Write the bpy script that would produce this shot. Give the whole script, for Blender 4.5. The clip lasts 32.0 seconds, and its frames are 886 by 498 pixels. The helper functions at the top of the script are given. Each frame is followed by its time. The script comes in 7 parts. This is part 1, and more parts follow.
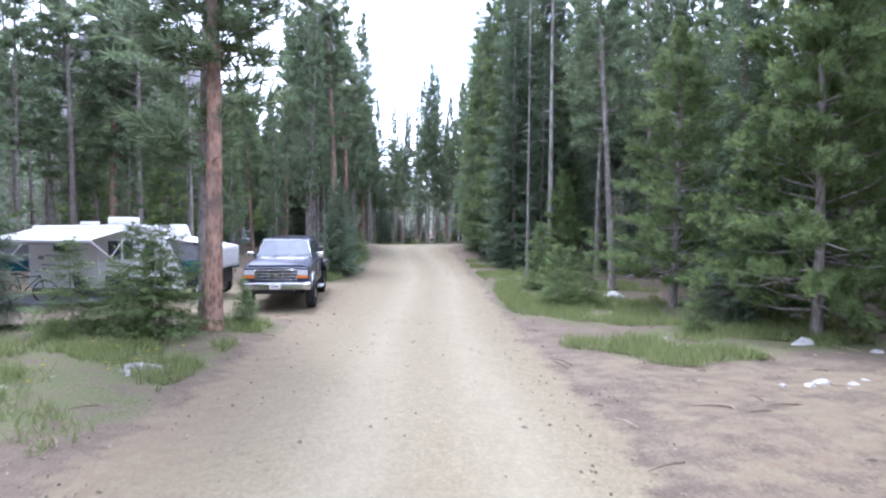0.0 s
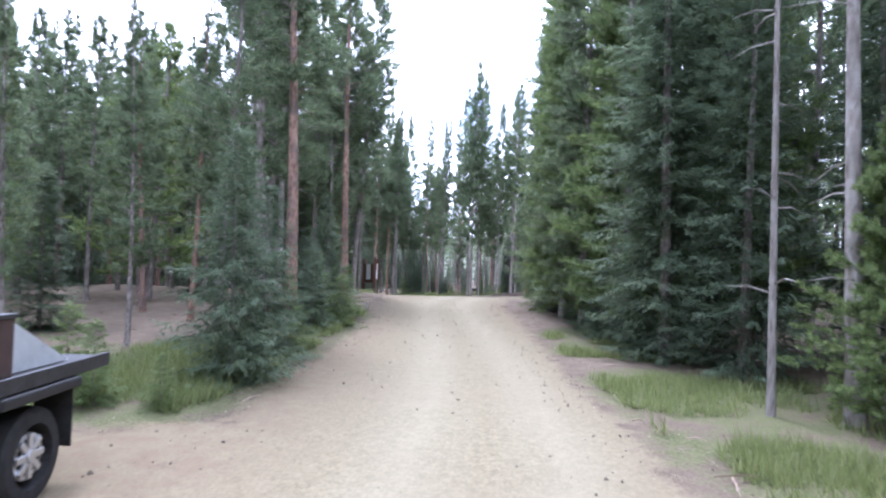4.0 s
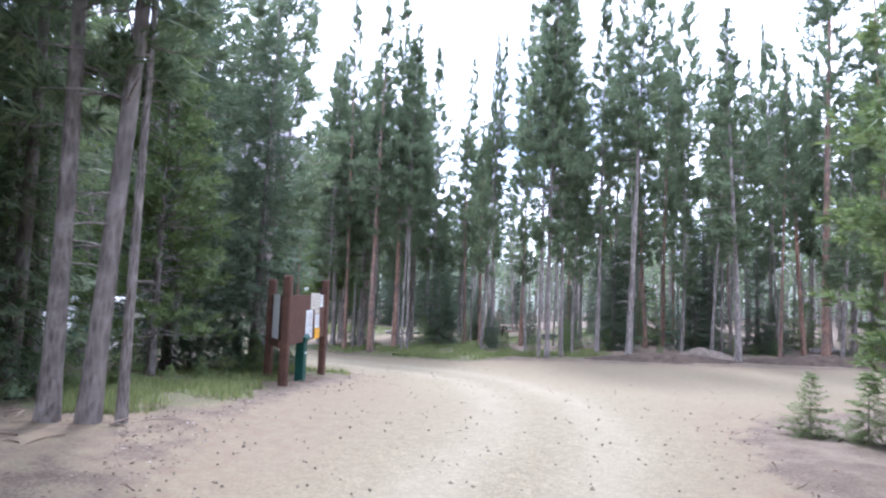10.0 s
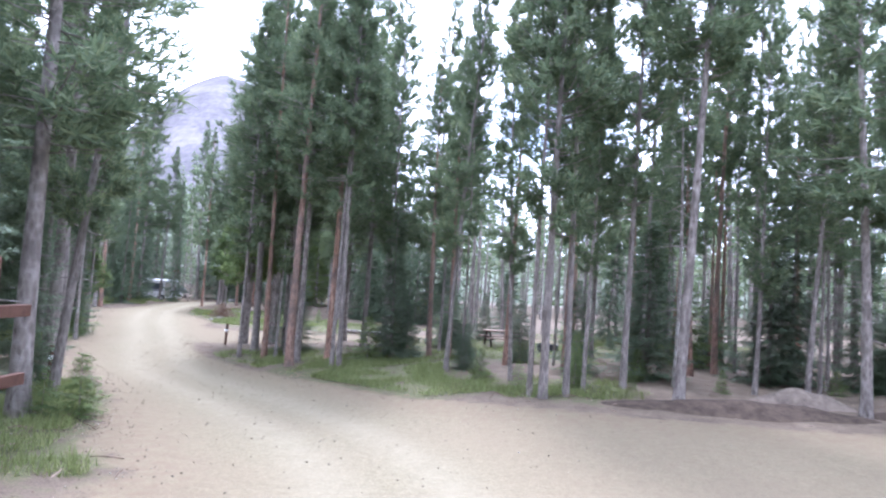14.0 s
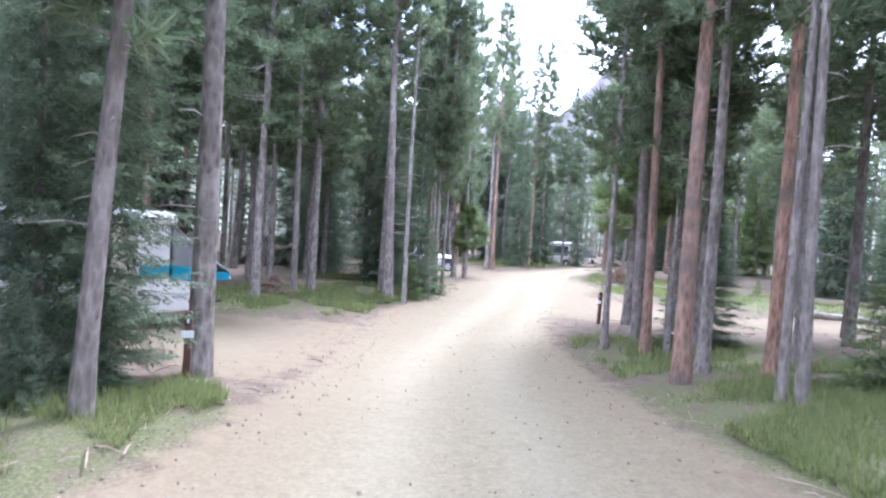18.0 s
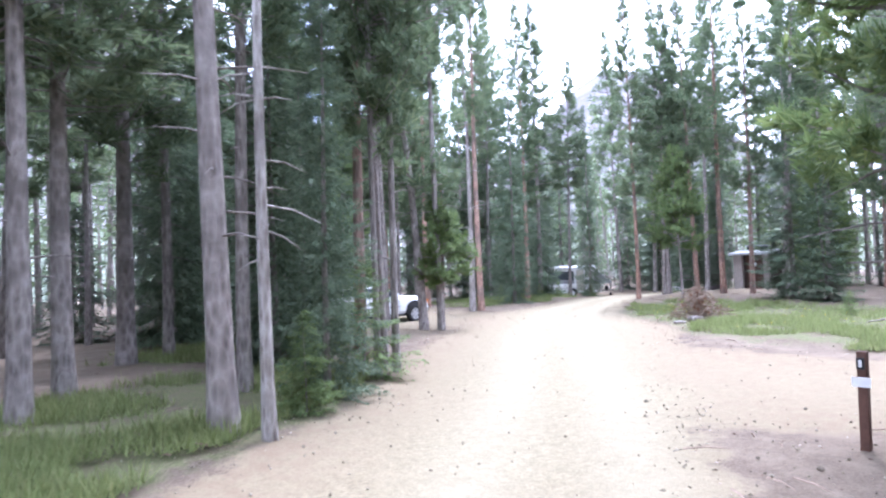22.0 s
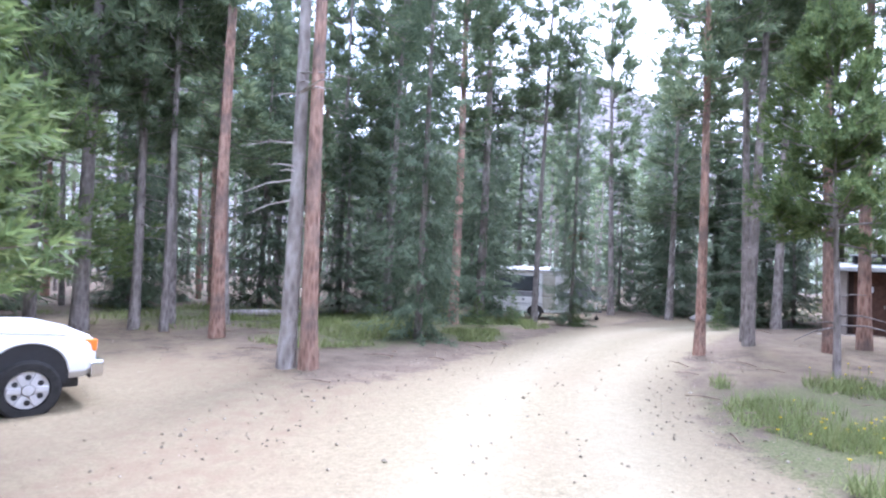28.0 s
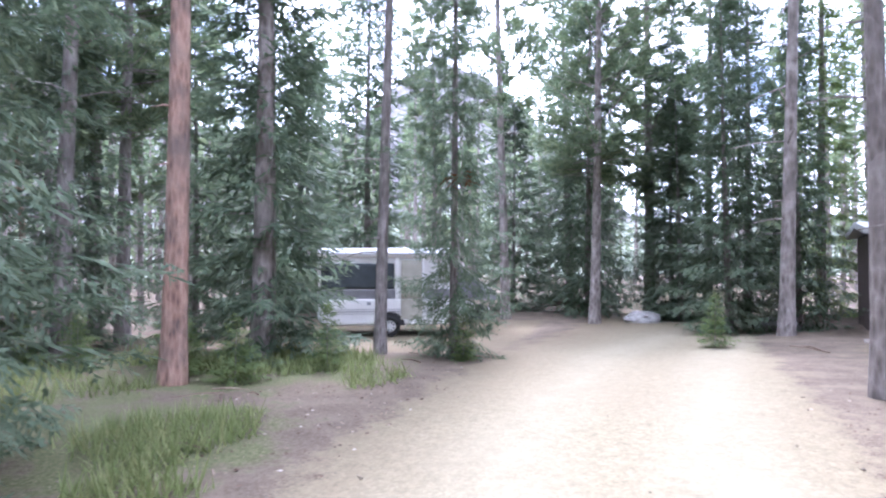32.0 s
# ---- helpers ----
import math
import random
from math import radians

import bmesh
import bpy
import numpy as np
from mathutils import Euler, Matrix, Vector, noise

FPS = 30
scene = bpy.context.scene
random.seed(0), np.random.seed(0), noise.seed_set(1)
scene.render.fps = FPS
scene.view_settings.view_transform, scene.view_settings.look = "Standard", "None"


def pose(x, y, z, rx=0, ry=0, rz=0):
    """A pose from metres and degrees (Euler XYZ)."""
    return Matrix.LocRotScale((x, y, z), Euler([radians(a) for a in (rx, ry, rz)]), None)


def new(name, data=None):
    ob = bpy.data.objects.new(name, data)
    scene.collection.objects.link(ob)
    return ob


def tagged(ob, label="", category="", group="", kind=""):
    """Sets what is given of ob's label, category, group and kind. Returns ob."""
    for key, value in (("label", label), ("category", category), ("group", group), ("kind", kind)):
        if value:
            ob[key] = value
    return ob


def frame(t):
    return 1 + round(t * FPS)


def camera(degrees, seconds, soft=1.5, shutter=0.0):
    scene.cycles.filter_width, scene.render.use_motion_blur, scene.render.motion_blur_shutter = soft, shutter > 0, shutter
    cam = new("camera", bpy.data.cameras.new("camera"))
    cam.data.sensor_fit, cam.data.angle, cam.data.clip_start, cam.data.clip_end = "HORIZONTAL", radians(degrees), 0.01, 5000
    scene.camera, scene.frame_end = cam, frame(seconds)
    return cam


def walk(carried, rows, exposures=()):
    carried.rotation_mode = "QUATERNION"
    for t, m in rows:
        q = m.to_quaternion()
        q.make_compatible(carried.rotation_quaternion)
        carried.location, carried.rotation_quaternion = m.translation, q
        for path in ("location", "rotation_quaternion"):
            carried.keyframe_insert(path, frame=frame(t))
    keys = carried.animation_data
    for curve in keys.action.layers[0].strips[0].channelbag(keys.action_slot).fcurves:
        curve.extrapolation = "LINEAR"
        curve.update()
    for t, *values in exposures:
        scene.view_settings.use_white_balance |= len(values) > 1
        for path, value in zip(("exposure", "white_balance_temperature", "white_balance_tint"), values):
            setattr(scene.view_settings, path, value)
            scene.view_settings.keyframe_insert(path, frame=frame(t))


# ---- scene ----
cam = camera(70.7, 32.0, soft=2.2, shutter=0.2)
METRES, EYE, TILT, LEAN, TURN = 110.0, 2.1, 0.0, 0.0, 0.0
ROWS = [
    (0.0, 0.0, 0.0, 0.0, 0.01, -2.47, -0.26),
    (0.5, -0.0002, 0.0184, -0.0007, 1.91, 0.05, -0.72),
    (1.0, -0.0003, 0.0372, -0.0011, 2.96, 0.33, 0.17),
    (1.5, -0.0007, 0.0554, -0.0019, 3.9, 0.89, -1.11),
    (2.0, -0.0016, 0.0746, -0.0026, 3.88, 0.12, -1.12),
    (2.5, -0.0027, 0.0948, -0.0031, 4.1, 2.01, -0.6),
    (3.0, -0.0037, 0.115, -0.0038, 4.98, 2.59, -1.07),
    (3.5, -0.0045, 0.1337, -0.0043, 3.82, 1.57, -1.76),
    (5.5, -0.0037, 0.2192, -0.0015, 3.71, 4.07, -1.83),
    (6.0, -0.0047, 0.2391, -0.0022, 5.38, 3.87, -1.84),
    (6.5, -0.0055, 0.2593, -0.0024, 4.11, 3.87, 0.08),
    (7.0, -0.0067, 0.2796, -0.0028, 4.06, 3.59, -1.59),
    (7.5, -0.0082, 0.2984, -0.0026, 4.43, 4.79, -0.97),
    (8.0, -0.0102, 0.3179, -0.0021, 5.09, 6.29, -1.06),
    (8.5, -0.012, 0.3353, -0.0017, 6.12, 6.13, -0.43),
    (9.0, -0.0147, 0.3533, -0.0014, 6.4, 6.79, -0.73),
    (9.5, -0.0163, 0.3695, -0.0005, 8.27, 6.98, -2.02),
    (10.0, -0.0183, 0.3852, -0.0004, 8.52, 4.22, -2.15),
    (10.5, -0.0204, 0.4012, 0.0003, 6.33, 3.17, -2.76),
    (11.0, -0.0205, 0.4147, 0.0001, 2.07, 2.75, -2.34),
    (11.5, -0.0207, 0.4276, 0.0, -2.09, 0.83, -1.28),
    (12.0, -0.0202, 0.4394, 0.0, -3.69, 1.01, -0.36),
    (12.5, -0.019, 0.4492, 0.0011, -3.14, 3.29, 0.47),
    (13.0, -0.0167, 0.4584, 0.0017, -2.12, 3.18, -0.02),
    (13.5, -0.0165, 0.4682, 0.0019, 1.2, 3.51, -0.93),
    (14.0, -0.0168, 0.4785, 0.0023, 8.52, 3.12, -3.8),
    (14.5, -0.0177, 0.4889, 0.0021, 11.55, 0.81, -5.46),
    (16.5, -0.0282, 0.544, -0.0028, 30.71, -3.59, -3.99),
    (17.0, -0.0349, 0.5577, -0.0041, 36.3, -3.41, -3.95),
    (17.5, -0.0426, 0.5708, -0.0053, 40.57, -3.76, -2.43),
    (18.0, -0.0517, 0.5833, -0.0065, 46.93, -1.82, -3.31),
    (18.5, -0.0626, 0.5958, -0.0077, 48.94, -0.86, -1.11),
    (19.0, -0.0741, 0.6077, -0.0091, 53.47, -2.64, -2.65),
    (19.5, -0.0863, 0.6198, -0.0102, 50.82, -1.46, 0.75),
    (20.0, -0.0983, 0.631, -0.0111, 49.35, 1.68, 2.79),
    (20.5, -0.109, 0.6411, -0.0122, 48.46, 0.2, 2.69),
    (21.0, -0.1198, 0.6514, -0.0128, 46.99, 1.43, 4.54),
    (21.5, -0.1286, 0.6605, -0.0131, 46.64, 0.12, 1.55),
    (22.0, -0.1381, 0.6711, -0.0133, 44.57, 2.26, 2.19),
    (22.5, -0.1446, 0.6805, -0.0139, 41.06, 1.39, 2.5),
    (23.0, -0.1545, 0.6927, -0.0143, 40.47, 2.82, 0.93),
    (23.5, -0.1613, 0.7036, -0.0148, 36.7, 1.28, 1.24),
    (24.0, -0.1698, 0.716, -0.0147, 35.41, 2.44, -0.06),
    (24.5, -0.1778, 0.7282, -0.0148, 35.14, 2.0, -0.22),
    (25.0, -0.1855, 0.74, -0.0149, 36.81, 1.64, -1.44),
    (25.5, -0.1939, 0.7527, -0.0149, 39.36, 2.32, -2.53),
    (27.5, -0.2267, 0.7980, -0.0123, 40.44, 1.26, -1.78),
    (28.0, -0.2339, 0.8084, -0.0128, 40.02, 1.63, -2.16),
    (28.5, -0.2401, 0.8185, -0.0131, 37.43, 1.41, -1.52),
    (29.0, -0.2464, 0.8296, -0.0134, 36.75, 3.64, -1.0),
    (29.5, -0.2531, 0.8407, -0.0135, 33.24, 3.6, 0.41),
    (30.0, -0.2592, 0.8515, -0.014, 33.02, 3.95, 0.46),
    (30.5, -0.2652, 0.8616, -0.0142, 31.98, 4.11, 1.25),
    (31.0, -0.2711, 0.8722, -0.0146, 31.35, 2.27, 0.96),
    (31.5, -0.2771, 0.8831, -0.0145, 29.57, 2.05, -0.21),
    (32.0, -0.2818, 0.8936, -0.0149, 28.14, 1.32, 0.05),
]
walk(cam, [(t, pose(0, 0, EYE, TILT, LEAN, TURN) @ pose(METRES * x, METRES * y, METRES * z, 90 + pitch, roll, yaw)) for t, x, y, z, yaw, pitch, roll in ROWS],
     exposures=[(0.0, 1.6, 5150, 22), (3.0, 1.72, 5140, 23), (6.0, 1.8, 5150, 23), (8.0, 1.96, 5160, 23), (9.0, 1.94, 5150, 23), (10.5, 1.86, 5140, 23), (13.0, 1.9, 5110, 23), (17.0, 2.3, 5120, 23), (20.0, 2.42, 5110, 24), (23.0, 2.34, 5060, 24), (25.0, 2.13, 5060, 24), (28.0, 2.32, 5070, 25), (30.0, 2.46, 5090, 27), (32.0, 2.54, 5140, 27)])

# ---- sky and sun: bright, thinly clouded afternoon ----
SUN_ELEV, SUN_AZ = 58.0, -20.0
world = bpy.data.worlds.new("sky")
scene.world = world
world.use_nodes = True
wn, wl = world.node_tree.nodes, world.node_tree.links
wn.clear()
w_out = wn.new("ShaderNodeOutputWorld")
w_bg = wn.new("ShaderNodeBackground")
w_sky = wn.new("ShaderNodeTexSky")
w_sky.sky_type, w_sky.sun_disc = "NISHITA", False
w_sky.sun_elevation, w_sky.sun_rotation = radians(SUN_ELEV), radians(SUN_AZ)
w_cloud = wn.new("ShaderNodeTexNoise")
w_cloud.inputs["Scale"].default_value, w_cloud.inputs["Detail"].default_value = 2.6, 6.0
w_ramp = wn.new("ShaderNodeValToRGB")
w_ramp.color_ramp.elements[0].position, w_ramp.color_ramp.elements[1].position = 0.30, 0.47
w_mix = wn.new("ShaderNodeMix")
w_mix.data_type = "RGBA"
w_mix.inputs[7].default_value = (11.5, 11.7, 12.0, 1)
w_bg.inputs["Strength"].default_value = 0.12
wl.new(w_cloud.outputs["Fac"], w_ramp.inputs["Fac"])
wl.new(w_ramp.outputs["Color"], w_mix.inputs[0])
wl.new(w_sky.outputs["Color"], w_mix.inputs[6])
wl.new(w_mix.outputs[2], w_bg.inputs["Color"])
wl.new(w_bg.outputs["Background"], w_out.inputs["Surface"])
sun = new("sun", bpy.data.lights.new("sun", "SUN"))
sun.data.energy, sun.data.angle, sun.data.color = 1.5, radians(12), (1.0, 0.95, 0.88)
sun.matrix_world = pose(0, 0, 60, 90 - SUN_ELEV, 0, 180 - SUN_AZ)


# ---- materials ----
class Nodes:
    """A small builder of node materials."""

    def __init__(self, name, rough=0.8, metal=0.0, spec=0.3):
        self.mat = bpy.data.materials.new(name)
        self.mat.use_nodes = True
        self.n, self.l = self.mat.node_tree.nodes, self.mat.node_tree.links
        self.b = self.n["Principled BSDF"]
        self.b.inputs["Roughness"].default_value = rough
        self.b.inputs["Metallic"].default_value = metal
        self.b.inputs["Specular IOR Level"].default_value = spec
        self.co = self.n.new("ShaderNodeTexCoord").outputs["Object"]

    def noise(self, scale, detail=4.0, rough=0.55, stretch=None, co=None):
        t = self.n.new("ShaderNodeTexNoise")
        t.inputs["Scale"].default_value, t.inputs["Detail"].default_value, t.inputs["Roughness"].default_value = scale, detail, rough
        co = co or self.co
        if stretch:
            m = self.n.new("ShaderNodeMapping")
            m.inputs["Scale"].default_value = stretch
            self.l.new(co, m.inputs["Vector"])
            co = m.outputs["Vector"]
        self.l.new(co, t.inputs["Vector"])
        return t.outputs["Fac"]

    def voronoi(self, scale, out="Distance", stretch=None):
        t = self.n.new("ShaderNodeTexVoronoi")
        t.inputs["Scale"].default_value = scale
        co = self.co
        if stretch:
            m = self.n.new("ShaderNodeMapping")
            m.inputs["Scale"].default_value = stretch
            self.l.new(co, m.inputs["Vector"])
            co = m.outputs["Vector"]
        self.l.new(co, t.inputs["Vector"])
        return t.outputs[out]

    def ramp(self, fac, *stops):
        r = self.n.new("ShaderNodeValToRGB")
        e = r.color_ramp.elements
        while len(e) < len(stops):
            e.new(0.5)
        for el, (p, c) in zip(e, stops):
            el.position = p
            el.color = (*c, 1) if isinstance(c, tuple) else (c, c, c, 1)
        self.l.new(fac, r.inputs["Fac"])
        return r.outputs["Color"]

    def mix(self, fac, a, b, mode="MIX"):
        m = self.n.new("ShaderNodeMix")
        m.data_type, m.blend_type = "RGBA", mode
        for sock, v in ((m.inputs[0], fac), (m.inputs[6], a), (m.inputs[7], b)):
            if isinstance(v, tuple):
                sock.default_value = (*v, 1)
            elif isinstance(v, (int, float)):
                sock.default_value = v
            else:
                self.l.new(v, sock)
        return m.outputs[2]

    def math(self, op, a, b=0.0):
        m = self.n.new("ShaderNodeMath")
        m.operation = op
        for sock, v in ((m.inputs[0], a), (m.inputs[1], b)):
            if isinstance(v, (int, float)):
                sock.default_value = v
            else:
                self.l.new(v, sock)
        return m.outputs[0]

    def attr(self, name):
        a = self.n.new("ShaderNodeAttribute")
        a.attribute_name = name
        return a.outputs["Fac"]

    def random(self):
        return self.n.new("ShaderNodeObjectInfo").outputs["Random"]

    def island(self):
        return self.n.new("ShaderNodeNewGeometry").outputs["Random Per Island"]

    def colour(self, c):
        if isinstance(c, tuple):
            self.b.inputs["Base Color"].default_value = (*c, 1)
        else:
            self.l.new(c, self.b.inputs["Base Color"])
        return self

    def rough(self, c):
        self.l.new(c, self.b.inputs["Roughness"])
        return self

    def bump(self, h, strength=0.4, dist=0.02):
        b = self.n.new("ShaderNodeBump")
        b.inputs["Strength"].default_value, b.inputs["Distance"].default_value = strength, dist
        self.l.new(h, b.inputs["Height"])
        self.l.new(b.outputs["Normal"], self.b.inputs["Normal"])
        return self


def m_ground():
    k = Nodes("forest_ground", 0.95, 0, 0.15)
    big, mid, fine = k.noise(0.35, 5), k.noise(2.2, 6, 0.65), k.noise(28, 5, 0.7)
    duff = k.ramp(mid, (0.25, (0.058, 0.043, 0.028)), (0.5, (0.116, 0.088, 0.059)), (0.75, (0.188, 0.151, 0.106)))
    duff = k.mix(k.ramp(fine, (0.35, 0.0), (0.7, 0.55)), duff, (0.225, 0.18, 0.14))
    green = k.ramp(fine, (0.3, (0.055, 0.058, 0.027)), (0.5, (0.10, 0.108, 0.047)), (0.68, (0.18, 0.15, 0.09)), (0.8, (0.24, 0.19, 0.125)))
    grass = k.ramp(k.math("ADD", k.attr("grass"), k.math("MULTIPLY", k.math("SUBTRACT", mid, 0.5), 1.3)), (0.38, 0.0), (0.62, 1.0))
    soil = k.mix(grass, duff, green)
    stone = k.voronoi(34, "Color")
    pebble = k.voronoi(38)
    gravel = k.ramp(k.noise(9, 6, 0.7), (0.25, (0.150, 0.123, 0.074)), (0.5, (0.200, 0.171, 0.106)), (0.8, (0.248, 0.217, 0.141)))
    gravel = k.mix(0.26, gravel, k.ramp(stone, (0.2, 0.2), (0.8, 0.8)), "OVERLAY")
    gravel = k.mix(k.ramp(big, (0.35, 0.0), (0.7, 0.45)), gravel, (0.205, 0.164, 0.107))
    gravel = k.mix(k.ramp(k.noise(70, 3), (0.6, 0.0), (0.75, 0.5)), gravel, (0.25, 0.20, 0.145))
    edge = k.math("ADD", k.attr("road"), k.math("MULTIPLY", k.math("SUBTRACT", mid, 0.5), 1.1))
    edge = k.math("ADD", edge, k.math("MULTIPLY", k.math("SUBTRACT", fine, 0.5), 0.6))
    road = k.ramp(edge, (0.36, 0.0), (0.62, 1.0))
    track = k.math("MULTIPLY", k.attr("track"), k.ramp(mid, (0.2, 0.35), (0.7, 1.0)))
    gravel = k.mix(k.math("MULTIPLY", track, 0.6), gravel, (0.288, 0.255, 0.174))
    needle = k.math("MULTIPLY", k.attr("litter"), k.ramp(k.noise(4.5, 6, 0.75), (0.34, 0.0), (0.64, 0.85)))
    gravel = k.mix(needle, gravel, (0.165, 0.118, 0.077))
    k.colour(k.mix(road, soil, gravel))
    h = k.math("ADD", k.math("MULTIPLY", pebble, 0.5), k.math("ADD", fine, k.math("MULTIPLY", mid, 1.5)))
    return k.bump(h, 0.4, 0.018).mat


def m_pebble():
    k = Nodes("mixed_pebbles", 0.92, 0, 0.2)
    c = k.ramp(k.island(), (0.0, (0.115, 0.095, 0.072)), (0.3, (0.175, 0.147, 0.105)), (0.8, (0.27, 0.235, 0.165)), (1.0, (0.37, 0.335, 0.265)))
    c = k.mix(k.ramp(k.noise(60, 3), (0.4, 0.0), (0.7, 0.4)), c, (0.2, 0.17, 0.13))
    return k.colour(c).mat


def m_bark(name, dark, mid, light):
    k = Nodes(name, 0.95, 0, 0.1)
    v = k.voronoi(13, "Distance", (1, 1, 0.35))
    flake = k.voronoi(6.5, "Color", (1, 1, 0.4))
    n = k.noise(5, 6, 0.75, (1, 1, 0.3))
    f = k.noise(40, 4, 0.7, (1, 1, 0.4))
    c = k.ramp(k.math("ADD", k.math("MULTIPLY", v, 0.55), k.math("MULTIPLY", n, 0.6)), (0.30, dark), (0.52, mid), (0.80, light))
    c = k.mix(k.ramp(flake, (0.62, 0.0), (0.78, 0.6)), c, light)
    c = k.mix(k.ramp(k.noise(1.1, 4, 0.65), (0.44, 0.0), (0.6, 0.8)), c, k.mix(f, dark, (0.20, 0.175, 0.155)))
    c = k.mix(k.ramp(f, (0.55, 0.0), (0.75, 0.5)), c, dark)
    c = k.mix(k.math("MULTIPLY", k.random(), 0.35), c, (0.19, 0.165, 0.15))
    return k.colour(c).bump(k.math("ADD", v, k.math("ADD", k.math("MULTIPLY", f, 0.5), n)), 0.9, 0.035).mat


def m_leaf(name, dark, mid, tip):
    k = Nodes(name, 0.6, 0, 0.25)
    r = k.island()
    c = k.ramp(r, (0.0, dark), (0.55, mid), (1.0, tip))
    c = k.mix(k.ramp(k.noise(0.8, 3), (0.3, 0.0), (0.75, 0.7)), c, mid)
    c = k.mix(k.math("MULTIPLY", k.random(), 0.3), c, dark)
    k.colour(c)
    k.b.inputs["Subsurface Weight"].default_value = 0.0
    k.b.inputs["Transmission Weight"].default_value = 0.0
    t = k.n.new("ShaderNodeBsdfTranslucent")
    k.l.new(c, t.inputs["Color"])
    m = k.n.new("ShaderNodeMixShader")
    m.inputs[0].default_value = 0.48
    k.l.new(k.b.outputs[0], m.inputs[1])
    k.l.new(t.outputs[0], m.inputs[2])
    k.l.new(m.outputs[0], k.n["Material Output"].inputs["Surface"])
    return k.mat


def m_plain(name, c, rough=0.6, metal=0.0, spec=0.4, vary=0.25, scale=6.0, bump=0.15):
    k = Nodes(name, rough, metal, spec)
    n = k.noise(scale, 5, 0.65)
    d = tuple(v * (1 - vary) for v in c)
    l = tuple(min(1.0, v * (1 + vary * 0.6)) for v in c)
    k.colour(k.ramp(n, (0.3, d), (0.7, l)))
    if bump:
        k.bump(k.noise(scale * 8, 4), bump, 0.01)
    return k.mat


def m_paint(name, c, rough=0.25, dirt=0.35, coat=0.35, spec=0.5):
    k = Nodes(name, rough, 0, spec)
    n = k.noise(1.8, 6, 0.7)
    f = k.noise(24, 4, 0.7)
    dust = k.ramp(k.math("ADD", k.math("MULTIPLY", n, 0.8), k.math("MULTIPLY", f, 0.3)), (0.4, 0.0), (0.85, dirt))
    k.colour(k.mix(dust, c, (0.42, 0.37, 0.31)))
    k.rough(k.ramp(dust, (0.0, rough), (0.4, 0.75)))
    k.b.inputs["Coat Weight"].default_value = coat
    k.b.inputs["Coat Roughness"].default_value = 0.12
    return k.mat


def m_glass(name, c):
    k = Nodes(name, 0.06, 0, 0.22)
    n = k.noise(2.0, 3)
    k.colour(k.ramp(n, (0.3, c), (0.8, tuple(v * 1.8 for v in c))))
    return k.mat


M = {
    "ground": m_ground(),
    "pebble": m_pebble(),
    "bark_orange": m_bark("orange_bark", (0.10, 0.06, 0.045), (0.30, 0.17, 0.12), (0.46, 0.30, 0.22)),
    "bark_grey": m_bark("grey_bark", (0.098, 0.084, 0.076), (0.247, 0.213, 0.190), (0.425, 0.380, 0.345)),
    "bark_dead": m_bark("bleached_wood", (0.15, 0.13, 0.115), (0.33, 0.295, 0.265), (0.48, 0.45, 0.42)),
    "pine": m_leaf("pine_needles", (0.087, 0.124, 0.066), (0.169, 0.218, 0.117), (0.282, 0.319, 0.165)),
    "spruce": m_leaf("spruce_needles", (0.078, 0.112, 0.068), (0.155, 0.205, 0.124), (0.265, 0.31, 0.19)),
    "young": m_leaf("young_pine_needles", (0.088, 0.132, 0.050), (0.175, 0.237, 0.086), (0.304, 0.347, 0.119)),
    "grass": m_leaf("meadow_grass", (0.12, 0.15, 0.05), (0.225, 0.265, 0.095), (0.37, 0.36, 0.17)),
    "dead_needles": m_leaf("rusty_needles", (0.09, 0.04, 0.02), (0.2, 0.09, 0.04), (0.3, 0.16, 0.08)),
}


